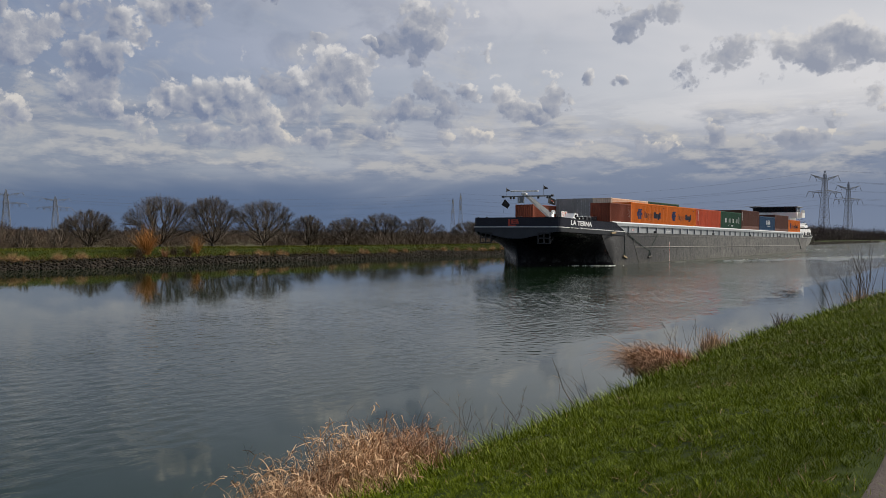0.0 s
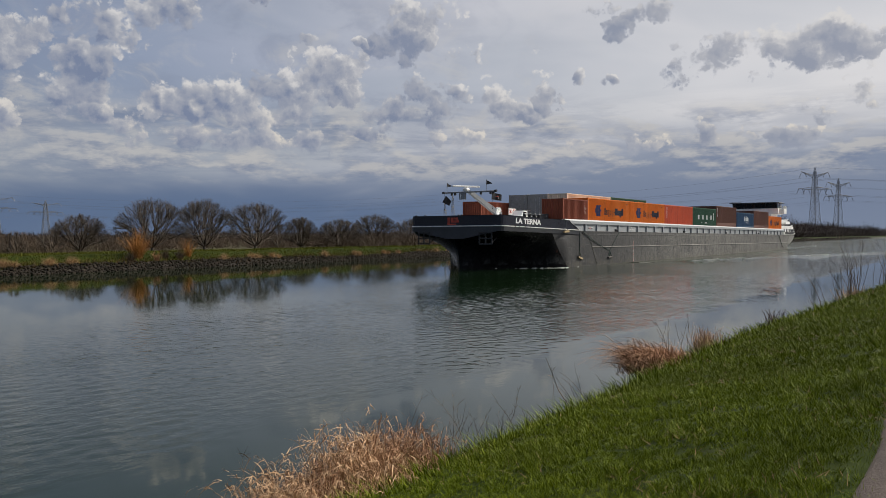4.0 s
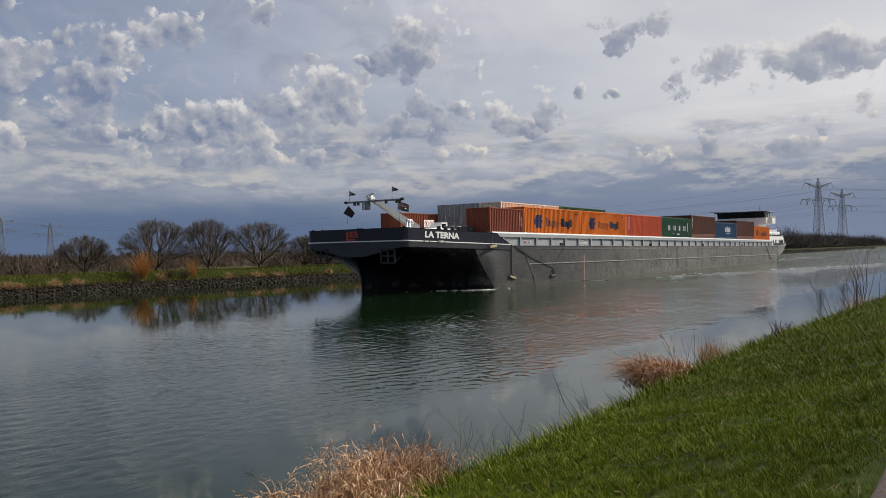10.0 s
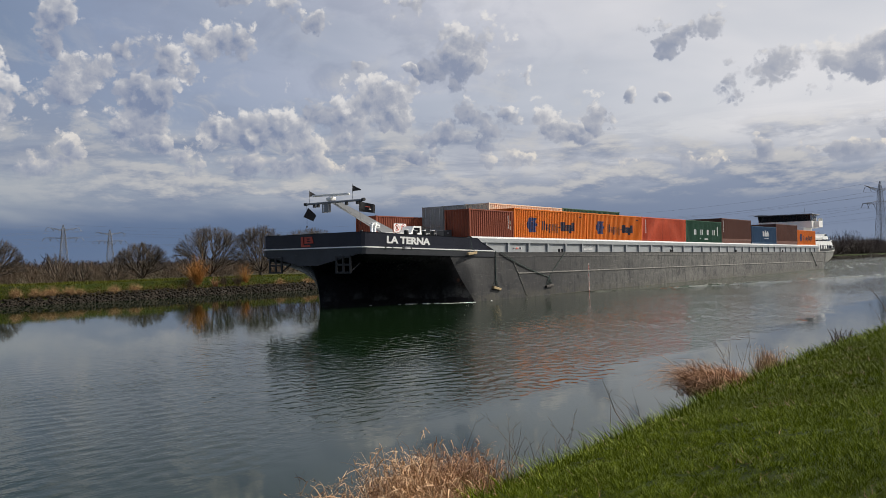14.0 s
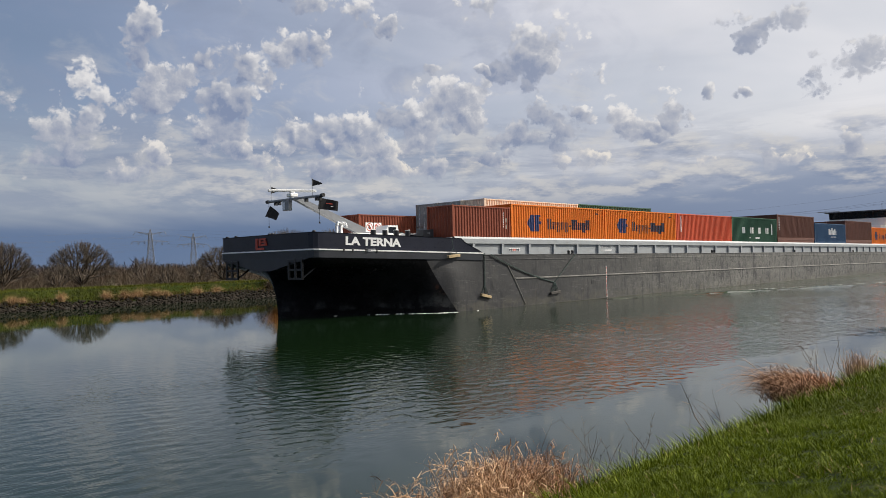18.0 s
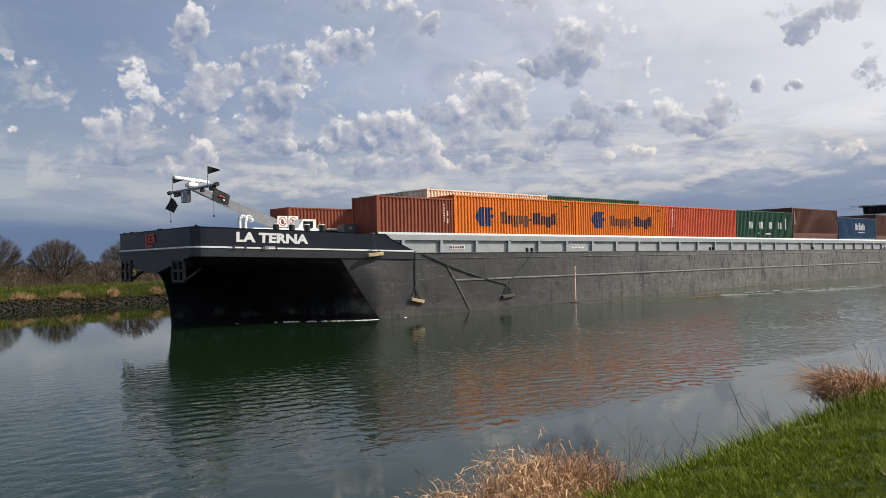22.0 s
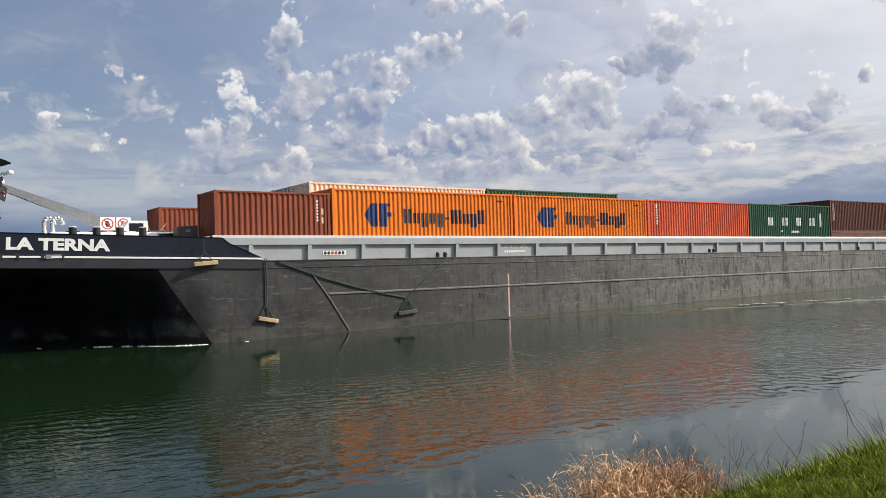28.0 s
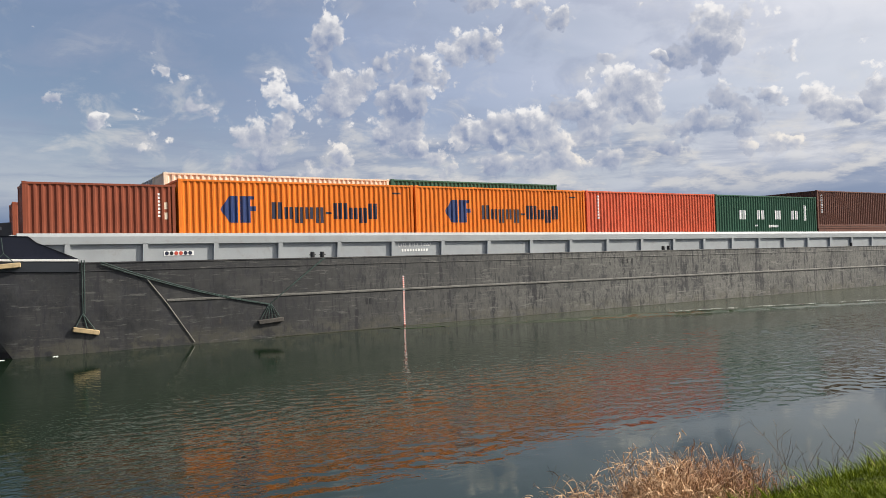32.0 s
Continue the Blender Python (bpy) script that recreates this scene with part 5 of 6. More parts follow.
def build_bow_wave():
    """Broken low foam beside the bow, the wave that runs out from it, and the stirred water behind that wave."""
    r = random.Random(5)
    half = [q for q in resample(WATER_LINE, 420) if -15.2 < q.x < -3.6]
    bm = bmesh.new()
    last = None
    for q in half:
        ramp = min(1.0, max(0.0, (q.x + 13.5) / 3.0))
        f = 0.75 * noise.noise(Vector((q.x * 0.55, 0, 2))) + 0.5 * noise.noise(Vector((q.x * 3.2, 0, 7))) - 0.42 + 0.68 * ramp - 0.5 * max(0.0, (q.x + 7.5) / 3)
        y = MID - q.y - 0.10 - 0.30 * ramp
        if f <= 0:
            last = None
            continue
        w = (0.05 + 0.42 * min(f, 0.7)) * (0.6 + 0.6 * abs(noise.noise(Vector((q.x * 7, 1, 0)))))
        z = 0.015 + 0.06 * ramp * abs(noise.noise(Vector((q.x * 6, 3, 0))))
        row = [bm.verts.new(p) for p in ((q.x, y + 0.4 * w, 0.004), (q.x, y, z), (q.x + 0.05 * r.random(), y - 0.7 * w, 0.004))]
        if last:
            for j in range(2):
                bm.faces.new((last[j], row[j], row[j + 1], last[j + 1])).smooth = True
        last = row
    tagged(part("bow_wave", bm, FOAM, ship, "thin broken white bow wave along the waterline"), kind="stuff")
    out = lambda s: -2.0 - 0.335 * (s - 10) + 0.0006 * (s - 10) ** 2 if s < 90 else out(89.9) + 0.02 * (s - 90)
    stops = [10 + 2.0 * i for i in range(40)] + [90 + 6.0 * i for i in range(45)]
    edge = lambda s: max(-24.2, out(s) + 0.25 * noise.noise(Vector((s * 0.25, 0, 3))))
    inner = lambda s: -0.4 if s < 98 else min(25.0, -0.4 + 4.2 * (s - 98))
    bm = bmesh.new()
    last = None
    for s in stops:
        e, n_ = edge(s), inner(s)
        row = [bm.verts.new((s, e + (n_ - e) * k, 0.022 if k > 0 else -0.02)) for k in (0.0, 0.04, 0.5, 1.0)]
        if last:
            for j in range(3):
                bm.faces.new((last[j], last[j + 1], row[j + 1], row[j]))
        last = row
    tagged(part("wake_water", bm, WAKE, ship, "stirred pale green water behind the bow's wave"), kind="stuff")
    bm = bmesh.new()
    last = None
    for i in range(900):
        s = 12 + 0.14 * i
        e = edge(s) + 0.1
        up = 0.10 + 0.16 * noise.noise(Vector((s * 0.11, 4, 0))) + 0.07 * noise.noise(Vector((s * 0.7, 6, 0)))
        up = max(-0.02, up * min(1.0, (s - 12) / 8))
        wd = 0.75 + 0.2 * noise.noise(Vector((s * 0.5, 9, 0)))
        row = [bm.verts.new((s, e + a * wd, 0.018 + up * b if b else -0.03)) for a, b in ((-0.9, 0), (-0.45, 0.45), (0.0, 1.0), (0.5, 0.5), (1.0, 0))]
        if last:
            for j in range(4):
                bm.faces.new((last[j], last[j + 1], row[j + 1], row[j])).smooth = True
        last = row
    tagged(part("wave_ridge", bm, WAKE, ship, "low wave running out from the bow"), kind="stuff")
    # patches of foam on the ridge and behind the stern
    bm = bmesh.new()
    for i in range(420):
        if i < 260:
            s = 24 + 105 * r.random() ** 1.2
            y, a, b = edge(s) + r.gauss(0.05, 0.12), r.uniform(0.15, 0.7), r.uniform(0.02, 0.06)
        else:
            s = 104 + 60 * r.random() ** 1.6
            y, a, b = r.gauss(3.5, 3.5), r.uniform(0.3, 1.5), r.uniform(0.03, 0.10)
        z = 0.16 if i < 260 else 0.045
        ring = [bm.verts.new((s + a * math.cos(t) * r.uniform(0.6, 1.2), y - (0.335 * a * math.cos(t) if i < 260 else 0) + b * math.sin(t) * r.uniform(0.6, 1.2), z)) for t in [k * math.pi / 4 for k in range(8)]]
        bm.faces.new(ring)
    tagged(part("wake_foam", bm, FOAM, ship, "flecks of foam on the wave and in the wake"), kind="stuff")


build_bow_wave()


# ---- plants, stones, pylons ----
def ribbons(roots, tips, bend, width, material, name, segs=3, taper=0.15):
    """Thin bent blades from roots to tips (n x 3 arrays); bend pushes the middle."""
    roots, tips, bend = (np.asarray(a, float) for a in (roots, tips, bend))
    n = len(roots)
    d = tips - roots
    side = np.cross(d, np.tile([0.0, 0.0, 1.0], (n, 1)) + np.random.RandomState(3).normal(0, 0.4, (n, 3)))
    side /= np.linalg.norm(side, axis=1)[:, None] + 1e-9
    width = np.broadcast_to(np.asarray(width, float), (n,))[:, None]
    rows = []
    for k in range(segs + 1):
        f = k / segs
        c = roots + d * f + bend * (4 * f * (1 - f))
        w = width * (1 - (1 - taper) * f) / 2
        rows += [c - side * w, c + side * w]
    v = np.stack(rows, 1).reshape(-1, 3)
    base = (np.arange(n) * (2 * (segs + 1)))[:, None]
    tris = []
    for k in range(segs):
        a = base + 2 * k
        tris += [np.hstack([a, a + 1, a + 3]), np.hstack([a, a + 3, a + 2])]
    return fast_mesh(name, v, np.concatenate(tris), material)


def height_field(f, xs, ys):
    grid = np.array([[f(x, y) for y in ys] for x in xs])
    def at(x, y):
        i = np.clip((x - xs[0]) / (xs[1] - xs[0]), 0, len(xs) - 1.001)
        j = np.clip((y - ys[0]) / (ys[1] - ys[0]), 0, len(ys) - 1.001)
        a, b = i.astype(int), j.astype(int)
        u, w = i - a, j - b
        return grid[a, b] * (1 - u) * (1 - w) + grid[a + 1, b] * u * (1 - w) + grid[a, b + 1] * (1 - u) * w + grid[a + 1, b + 1] * u * w
    return at


def build_grass():
    r = np.random.RandomState(11)
    ground_at = height_field(near_z, [-6 + 0.25 * i for i in range(360)], [0 + 0.2 * i for i in range(36)])
    shift = lambda x: np.array([crest_shift(q) for q in x])
    for name, x0, x1, count, h, w in (("bank_grass", 2.2, 6.5, 190000, 0.036, 0.0046), ("bank_grass", 6.5, 12, 170000, 0.040, 0.0064), ("bank_grass", 12, 24, 130000, 0.050, 0.010), ("bank_grass", 24, 62, 90000, 0.07, 0.019), ("bank_grass", -6, 2.2, 8000, 0.06, 0.009)):
        x = r.uniform(x0, x1, count)
        y = 0.42 + (4.75 + shift(x) - 0.42) * r.uniform(0, 1, count) ** (0.92)
        patch = np.array([0.5 * noise.noise(Vector((a * 1.3, b * 1.3, 2))) + 0.8 * noise.noise(Vector((a * 6.5, b * 8.0, 7))) + 0.5 * noise.noise(Vector((a * 14, b * 17, 5))) for a, b in zip(x[:], y[:])])
        hh = h * np.clip(1 + 1.6 * patch, 0.2, 2.6) * r.uniform(0.5, 1.35, count)
        keep = ((y > 0.74) | (r.uniform(0, 1, count) < 0.25)) & (patch > r.uniform(-0.75, -0.15, count))
        x, y, hh, patch = x[keep], y[keep], np.clip(hh[keep], 0.02, 1), patch[keep]
        n = len(x)
        root = np.stack([x, y, ground_at(x, y) - 0.01], 1)
        lean = np.stack([r.normal(-0.05, 0.55, n), r.normal(0.05, 0.55, n), np.ones(n)], 1)
        tip = root + lean * hh[:, None]
        bend = np.stack([r.normal(0, 0.05, n), r.normal(0, 0.05, n), np.full(n, 0.12)], 1) * hh[:, None]
        ob = new(name, ribbons(root, tip, bend, w * r.uniform(0.6, 1.3, n), BLADE, name, 2 if x0 < 12 else 1))
        tagged(ob, "lush short green grass on the near bank", "grass", kind="stuff")
    # dead straw-coloured blades in the sward
    r = np.random.RandomState(13)
    n = 9000
    x = 2.2 + 40 * r.uniform(0, 1, n) ** 1.7
    y = 0.6 + (4.5 + shift(x) - 0.6) * r.uniform(0, 1, n)
    seen = np.array([noise.noise(Vector((a * 1.1, b * 1.6, 12))) for a, b in zip(x, y)]) > r.uniform(-0.1, 0.5, n)
    x, y = x[seen], y[seen]
    n = len(x)
    root = np.stack([x, y, ground_at(x, y) + 0.005], 1)
    tip = root + np.stack([r.normal(0, 0.8, n), r.normal(0, 0.8, n), r.uniform(0.3, 1.0, n)], 1) * (0.05 * (1 + x / 25))[:, None]
    tagged(new("straw_blades", ribbons(root, tip, np.zeros((n, 3)), 0.005 * (1 + x / 12), TUFT, "straw_blades", 1)), "dead straw-coloured blades in the green grass", "grass", kind="stuff")
    # grass edge that hangs over the drop
    r = np.random.RandomState(12)
    n = 9000
    x = 2 + 58 * r.uniform(0, 1, n) ** 1.6
    y = 4.5 + shift(x) + r.normal(0.05, 0.18, n)
    root = np.stack([x, y, ground_at(x, y) - 0.02], 1)
    hh = (0.12 + 0.04 * r.randn(n)) * (1 + x / 60)
    tip = root + np.stack([r.normal(-0.2, 0.5, n), r.normal(0.35, 0.45, n), np.ones(n)], 1) * hh[:, None]
    tagged(new("edge_grass", ribbons(root, tip, np.stack([0 * x, 0 * x, 0.2 * hh], 1), 0.009 * (1 + x / 30), BLADE, "edge_grass", 2)), "longer grass along the bank's edge", "grass", kind="stuff")
    # far bank turf
    far_at = height_field(far_z, [-40 + 1.0 * i for i in range(300)], [65 + 0.4 * i for i in range(40)])
    n = 90000
    x = r.uniform(-20, 225, n)
    y = FAR_WATER + 1.2 + 6.3 * r.uniform(0, 1, n) ** 1.3
    root = np.stack([x, y, far_at(x, y) - 0.03], 1)
    hh = r.uniform(0.08, 0.26, n)
    tip = root + np.stack([r.normal(0, 0.5, n), r.normal(0, 0.5, n), np.ones(n)], 1) * hh[:, None]
    tagged(new("far_bank_grass", ribbons(root, tip, np.zeros((n, 3)), 0.06, BLADE_FAR, "far_bank_grass", 1)), "rough green grass on the far bank", "grass", kind="stuff")
    return ground_at, far_at


near_at, far_at = build_grass()


def stones():
    """Dark riprap along the far waterline, and a little below the near edge."""
    r = np.random.RandomState(21)
    ico = bmesh.new()
    bmesh.ops.create_icosphere(ico, subdivisions=1, radius=1.0)
    bv = np.array([v.co[:] for v in ico.verts])
    bf = np.array([[v.index for v in f.verts] for f in ico.faces])
    ico.free()
    def heap(name, n, xf, yf, size, label):
        x, y, s = xf(n), None, size * r.uniform(0.5, 1.5, n)
        y = yf(n)
        z = np.array([max(-0.15, far_z(a, b)) for a, b in zip(x, y)]) + 0.02
        dirs = bv[None] * (1 + 0.28 * r.randn(n, len(bv), 1)) * np.stack([r.uniform(0.8, 1.5, n), r.uniform(0.7, 1.1, n), r.uniform(0.5, 0.9, n)], 1)[:, None, :] * s[:, None, None]
        a = r.uniform(0, 6.28, n)
        c, q = np.cos(a)[:, None], np.sin(a)[:, None]
        v = np.stack([dirs[..., 0] * c - dirs[..., 1] * q, dirs[..., 0] * q + dirs[..., 1] * c, dirs[..., 2]], -1) + np.stack([x, y, z], 1)[:, None, :]
        f = bf[None] + (np.arange(n) * len(bv))[:, None, None]
        tagged(new(name, fast_mesh(name, v.reshape(-1, 3), f.reshape(-1, 3), RIPRAP)), label, "stones", kind="stuff")
    heap("riprap", 17000, lambda n: r.uniform(-15, 212, n), lambda n: FAR_WATER + r.uniform(-0.4, 1.35, n), 0.135, "dark riprap stones along the far waterline")
    heap("riprap_far", 2500, lambda n: r.uniform(212, 640, n), lambda n: FAR_WATER + r.uniform(-0.5, 1.5, n), 0.5, "dark riprap stones far along the canal")


RIPRAP = island("riprap_stone", (0.004, 0.004, 0.003), (0.046, 0.038, 0.030), 0.95, 0.1)
stones()


def clump(name, label, centre, n, spread, tall, material, width, droop, seed, lean=(0, 0), category="reeds", heads=0, rise=1.0):
    """A clump of dry stems leaning over, each a bent ribbon."""
    r = np.random.RandomState(seed)
    cx, cy, cz = centre
    x = cx + spread[0] * np.clip(r.randn(n), -2.2, 2.2) * 0.5
    y = cy + spread[1] * np.clip(r.randn(n), -2, 2) * 0.5
    root = np.stack([x, y, np.full(n, cz)], 1)
    hh = tall * r.uniform(0.45, 1.1, n) * (1 - 0.45 * np.clip(np.abs(x - cx) / max(0.01, spread[0]), 0, 1) ** 2)
    out = np.stack([r.normal(lean[0], droop, n), r.normal(lean[1], droop, n), np.ones(n)], 1)
    out[:, 2] *= rise * r.uniform(0.30, 0.95, n)
    tip = root + out * hh[:, None]
    bend = np.stack([r.normal(0, 0.10, n), r.normal(0, 0.10, n), r.uniform(0.15, 0.45, n)], 1) * hh[:, None]
    thing = empty(name)
    tagged(thing, label, category)
    ob = new("foliage", ribbons(root, tip, bend, width * r.uniform(0.6, 1.5, n), material, "foliage", 5, 0.25))
    tagged(ob, kind="stuff").parent = thing
    if heads:
        k = r.choice(n, heads, replace=False)
        # curled dead leaves and drooping seed heads along the upper stem
        f = r.uniform(0.45, 1.0, (heads, 6, 1))
        a = (root[k][:, None] + (tip - root)[k][:, None] * f + bend[k][:, None] * 4 * f * (1 - f)).reshape(-1, 3)
        m = len(a)
        b = a + np.stack([r.normal(-0.03, 0.055, m), r.normal(0, 0.05, m), r.normal(-0.03, 0.045, m)], 1)
        hd = new("plume", ribbons(a, b, np.stack([0 * a[:, 0], 0 * a[:, 0], r.uniform(0.0, 0.03, m)], 1), 0.013, material, "plume", 3, 0.25))
        tagged(hd, kind="stuff").parent = thing
    return thing


def bare_stems(name, label, centre, n, spread, tall, material, seed, radius=0.006, lean=(0, 0), fork=3, wild=0.25):
    """A few upright bare stems with side twigs."""
    r = random.Random(seed)
    bm = bmesh.new()
    for _ in range(n):
        p = Vector((centre[0] + r.gauss(0, spread[0] / 2), centre[1] + r.gauss(0, spread[1] / 2), centre[2]))
        d = Vector((r.gauss(lean[0], wild), r.gauss(lean[1], wild), 1)).normalized()
        h = tall * r.uniform(0.55, 1.1)
        segs = 5
        for k in range(segs):
            q = p + d * (h / segs)
            rod(p, q, radius * (1 - 0.7 * k / segs), radius * (1 - 0.7 * (k + 1) / segs), 4, bm, False)
            if k > 0:
                for _ in range(fork):
                    if r.random() < 0.6:
                        e = (d + Vector((r.gauss(0, 0.6), r.gauss(0, 0.6), r.gauss(0.1, 0.3)))).normalized()
                        rod(q, q + e * h * r.uniform(0.08, 0.22), radius * 0.5, radius * 0.25, 3, bm, False)
            p = q
            d = (d + Vector((r.gauss(0, 0.12), r.gauss(0, 0.12), 0))).normalized()
    thing = empty(name)
    tagged(thing, label, "plant")
    tagged(part("branchwork", bm, material, thing), kind="stuff")
    return thing


# reeds and weeds below the near edge
clump("reed_clump", "pale straw-coloured dry reeds leaning over the water", (4.80, 5.05, 0.50), 1300, (0.62, 0.5), 0.70, REED, 0.0060, 0.34, 1, (-0.12, 0.0), heads=520)
clump("reed_clump", "russet straw reeds with curled dead leaves", (5.25, 5.1, 0.45), 1300, (0.85, 0.5), 0.66, REED_RED, 0.0065, 0.34, 9, (-0.05, 0.0), heads=340)
clump("reed_clump", "pale straw-coloured dry reeds leaning over the water", (5.72, 5.05, 0.52), 1700, (0.66, 0.5), 0.88, REED, 0.0060, 0.30, 2, (-0.08, 0.0), heads=600)
clump("reed_clump", "russet dry reeds at the end of the clump", (6.35, 5.10, 0.52), 1700, (0.66, 0.45), 0.84, REED_RED, 0.0060, 0.30, 3, heads=420)
clump("dry_grass_clump", "russet mop of dry grass drooping over the water", (14.15, 5.05, 0.68), 2600, (0.62, 0.5), 0.86, REED_RED, 0.010, 0.42, 4, (-0.62, 0.30), category="dry grass", rise=0.66)
clump("dry_grass_clump", "low russet dry grass hanging over the water", (15.0, 4.95, 0.66), 800, (0.55, 0.4), 0.48, REED_RED, 0.010, 0.40, 5, (-0.3, 0.1), category="dry grass")
clump("dry_grass_clump", "upright pale dry grass on the bank's edge", (16.75, 4.85, 0.66), 800, (0.42, 0.3), 0.68, REED, 0.009, 0.20, 6, category="dry grass")
clump("dry_grass_clump", "small dark tuft of dry weeds at the edge", (23.0, 4.7, 0.70), 150, (0.45, 0.3), 0.55, STEM, 0.014, 0.45, 7, category="dry grass")
clump("dry_grass_clump", "tall dry grass by the twiggy shrubs", (33.0, 4.0, 0.5), 700, (2.0, 0.5), 0.85, TUFT, 0.016, 0.22, 8, category="dry grass")
bare_stems("weed_stems", "dark dry weed stems among the reeds", (6.5, 5.1, 0.7), 22, (1.2, 0.5), 0.70, STEM, 31, 0.0035)
bare_stems("weed_stems", "dark dry weed stems at the water's edge", (7.6, 5.0, 0.7), 14, (1.4, 0.4), 0.45, STEM, 32, 0.0035)
bare_stems("weed_stems", "single tall dead weed with side twigs", (8.35, 4.85, 0.85), 2, (0.15, 0.1), 0.55, STEM, 33, 0.0045, fork=4)
bare_stems("weed_stems", "low dark weeds along the edge", (8.2, 4.8, 0.85), 10, (1.0, 0.3), 0.25, STEM, 34, 0.0035)
bare_stems("bramble_shoot", "long arching bramble shoot over the water", (10.2, 4.9, 0.80), 1, (0.1, 0.1), 1.3, STEM, 35, 0.009, (-0.75, 0.55), 1, 0.06)
bare_stems("bramble_shoot", "thin bramble shoots at the edge", (10.9, 4.9, 0.80), 9, (0.8, 0.3), 0.55, STEM, 36, 0.004, (-0.5, 0.2), 2, 0.3)
bare_stems("weed_stems", "dark stems between the dry grass", (15.3, 5.0, 0.8), 8, (1.6, 0.3), 0.95, STEM, 37, 0.005)
bare_stems("twiggy_shrub", "tall bare twiggy shoots on the bank", (33.4, 4.1, 0.55), 20, (2.0, 0.5), 2.6, STEM, 38, 0.013, fork=1, wild=0.10)
bare_stems("twiggy_shrub", "bare shoots leaning over the water", (30.0, 4.4, 0.55), 5, (2.4, 0.5), 1.9, STEM, 39, 0.009, (-0.35, 0.2), 1, 0.15)
bare_stems("twiggy_shrub", "spreading bare shrub on the bank", (43.5, 3.7, 0.70), 26, (1.6, 0.5), 2.3, STEM, 40, 0.014, fork=1, wild=0.32)


def limbs_mesh(segs, sides, material, name):
    """Tapered tubes for many branch pieces at once: rows of start, end, two radii."""
    a = np.array([s[0] for s in segs])
    b = np.array([s[1] for s in segs])
    ra, rb = np.array([s[2] for s in segs])[:, None], np.array([s[3] for s in segs])[:, None]
    d = b - a
    d /= np.linalg.norm(d, axis=1)[:, None] + 1e-9
    ref = np.where(np.abs(d[:, 2:3]) < 0.9, np.array([[0.0, 0, 1]]), np.array([[1.0, 0, 0]]))
    u = np.cross(d, ref)
    u /= np.linalg.norm(u, axis=1)[:, None]
    w = np.cross(d, u)
    rows = []
    for k in range(sides):
        t = 2 * math.pi * k / sides
        o = u * math.cos(t) + w * math.sin(t)
        rows += [a + o * ra, b + o * rb]
    v = np.stack(rows, 1).reshape(-1, 3)
    base = (np.arange(len(a)) * 2 * sides)[:, None]
    tris = []
    for k in range(sides):
        p, q = 2 * k, 2 * ((k + 1) % sides)
        tris += [np.hstack([base + p, base + q, base + q + 1]), np.hstack([base + p, base + q + 1, base + p + 1])]
    return fast_mesh(name, v, np.concatenate(tris), material)


def tree(name, label, m, made, group=""):
    t = empty(name, m)
    tagged(t, label, "tree", group)
    for nm, segs, mat in (("trunk", made[0], BARK), ("crown", made[1], TWIG)):
        ob = new(nm, limbs_mesh(segs, 5 if nm == "trunk" else 3, mat, nm))
        ob.parent = t
    return t


def dome_tree(seed, height, width, limbs=17, forks=5, tips=7, thick=0.024):
    """A bare tree whose limbs fan out from a short trunk and end on a dome."""
    r = random.Random(seed)
    wood, crown = [], []
    base = Vector((0, 0, height * 0.10))
    wood.append(((0, 0, -0.4), tuple(base), 0.30, 0.26))
    def target(az, tilt, k=1.0):
        rr = k * r.uniform(0.95, 1.02)
        return Vector((math.cos(az) * math.sin(tilt) * width / 2 * rr, math.sin(az) * math.sin(tilt) * width / 2 * rr, height * (0.16 + 0.84 * math.cos(tilt) ** 0.8 * rr)))
    def limb(p, q, r0, r1, bow, n):
        last, side = p, Vector((r.gauss(0, 1), r.gauss(0, 1), 0)) * (q - p).length * 0.05
        for i in range(1, n + 1):
            f = i / n
            w = p.lerp(q, f) + (Vector((0, 0, -1)) * bow + side) * 4 * f * (1 - f)
            crown.append((tuple(last), tuple(w), r0 + (r1 - r0) * (i - 1) / n, r0 + (r1 - r0) * f))
            last = w
    for j in range(limbs):
        az = 2.39996 * j + r.uniform(-0.2, 0.2)
        tilt = math.acos(1 - 0.80 * (j + 0.5) / limbs) + r.uniform(-0.08, 0.08)
        a = base.lerp(target(az, tilt), r.uniform(0.30, 0.42))
        limb(base, a, 0.15, 0.10, 0.12, 3)
        for _ in range(forks):
            az2, tilt2 = az + r.uniform(-0.55, 0.55) / max(0.35, math.sin(tilt)), min(1.42, max(0.02, tilt + r.uniform(-0.30, 0.30)))
            b = a.lerp(target(az2, tilt2), r.uniform(0.42, 0.58))
            limb(a, b, 0.085, 0.052, 0.10, 3)
            for _ in range(tips):
                az3, tilt3 = az2 + r.uniform(-0.32, 0.32) / max(0.3, math.sin(tilt2)), min(1.45, max(0.0, tilt2 + r.uniform(-0.17, 0.17)))
                c = target(az3, tilt3, r.choice((1.0, 1.0, 1.0, 0.93)))
                limb(b, c, 0.036, thick * 0.6, 0.06, 3)
                for _ in range(2):
                    s0 = b.lerp(c, r.uniform(0.45, 0.9))
                    e = target(az3 + r.uniform(-0.14, 0.14) / max(0.3, math.sin(tilt3)), min(1.5, max(0.0, tilt3 + r.uniform(-0.10, 0.10))), r.uniform(0.93, 1.0))
                    crown.append((tuple(s0), tuple(s0.lerp(e, r.uniform(0.6, 1.0))), thick * 0.8, thick * 0.45))
    return wood, crown


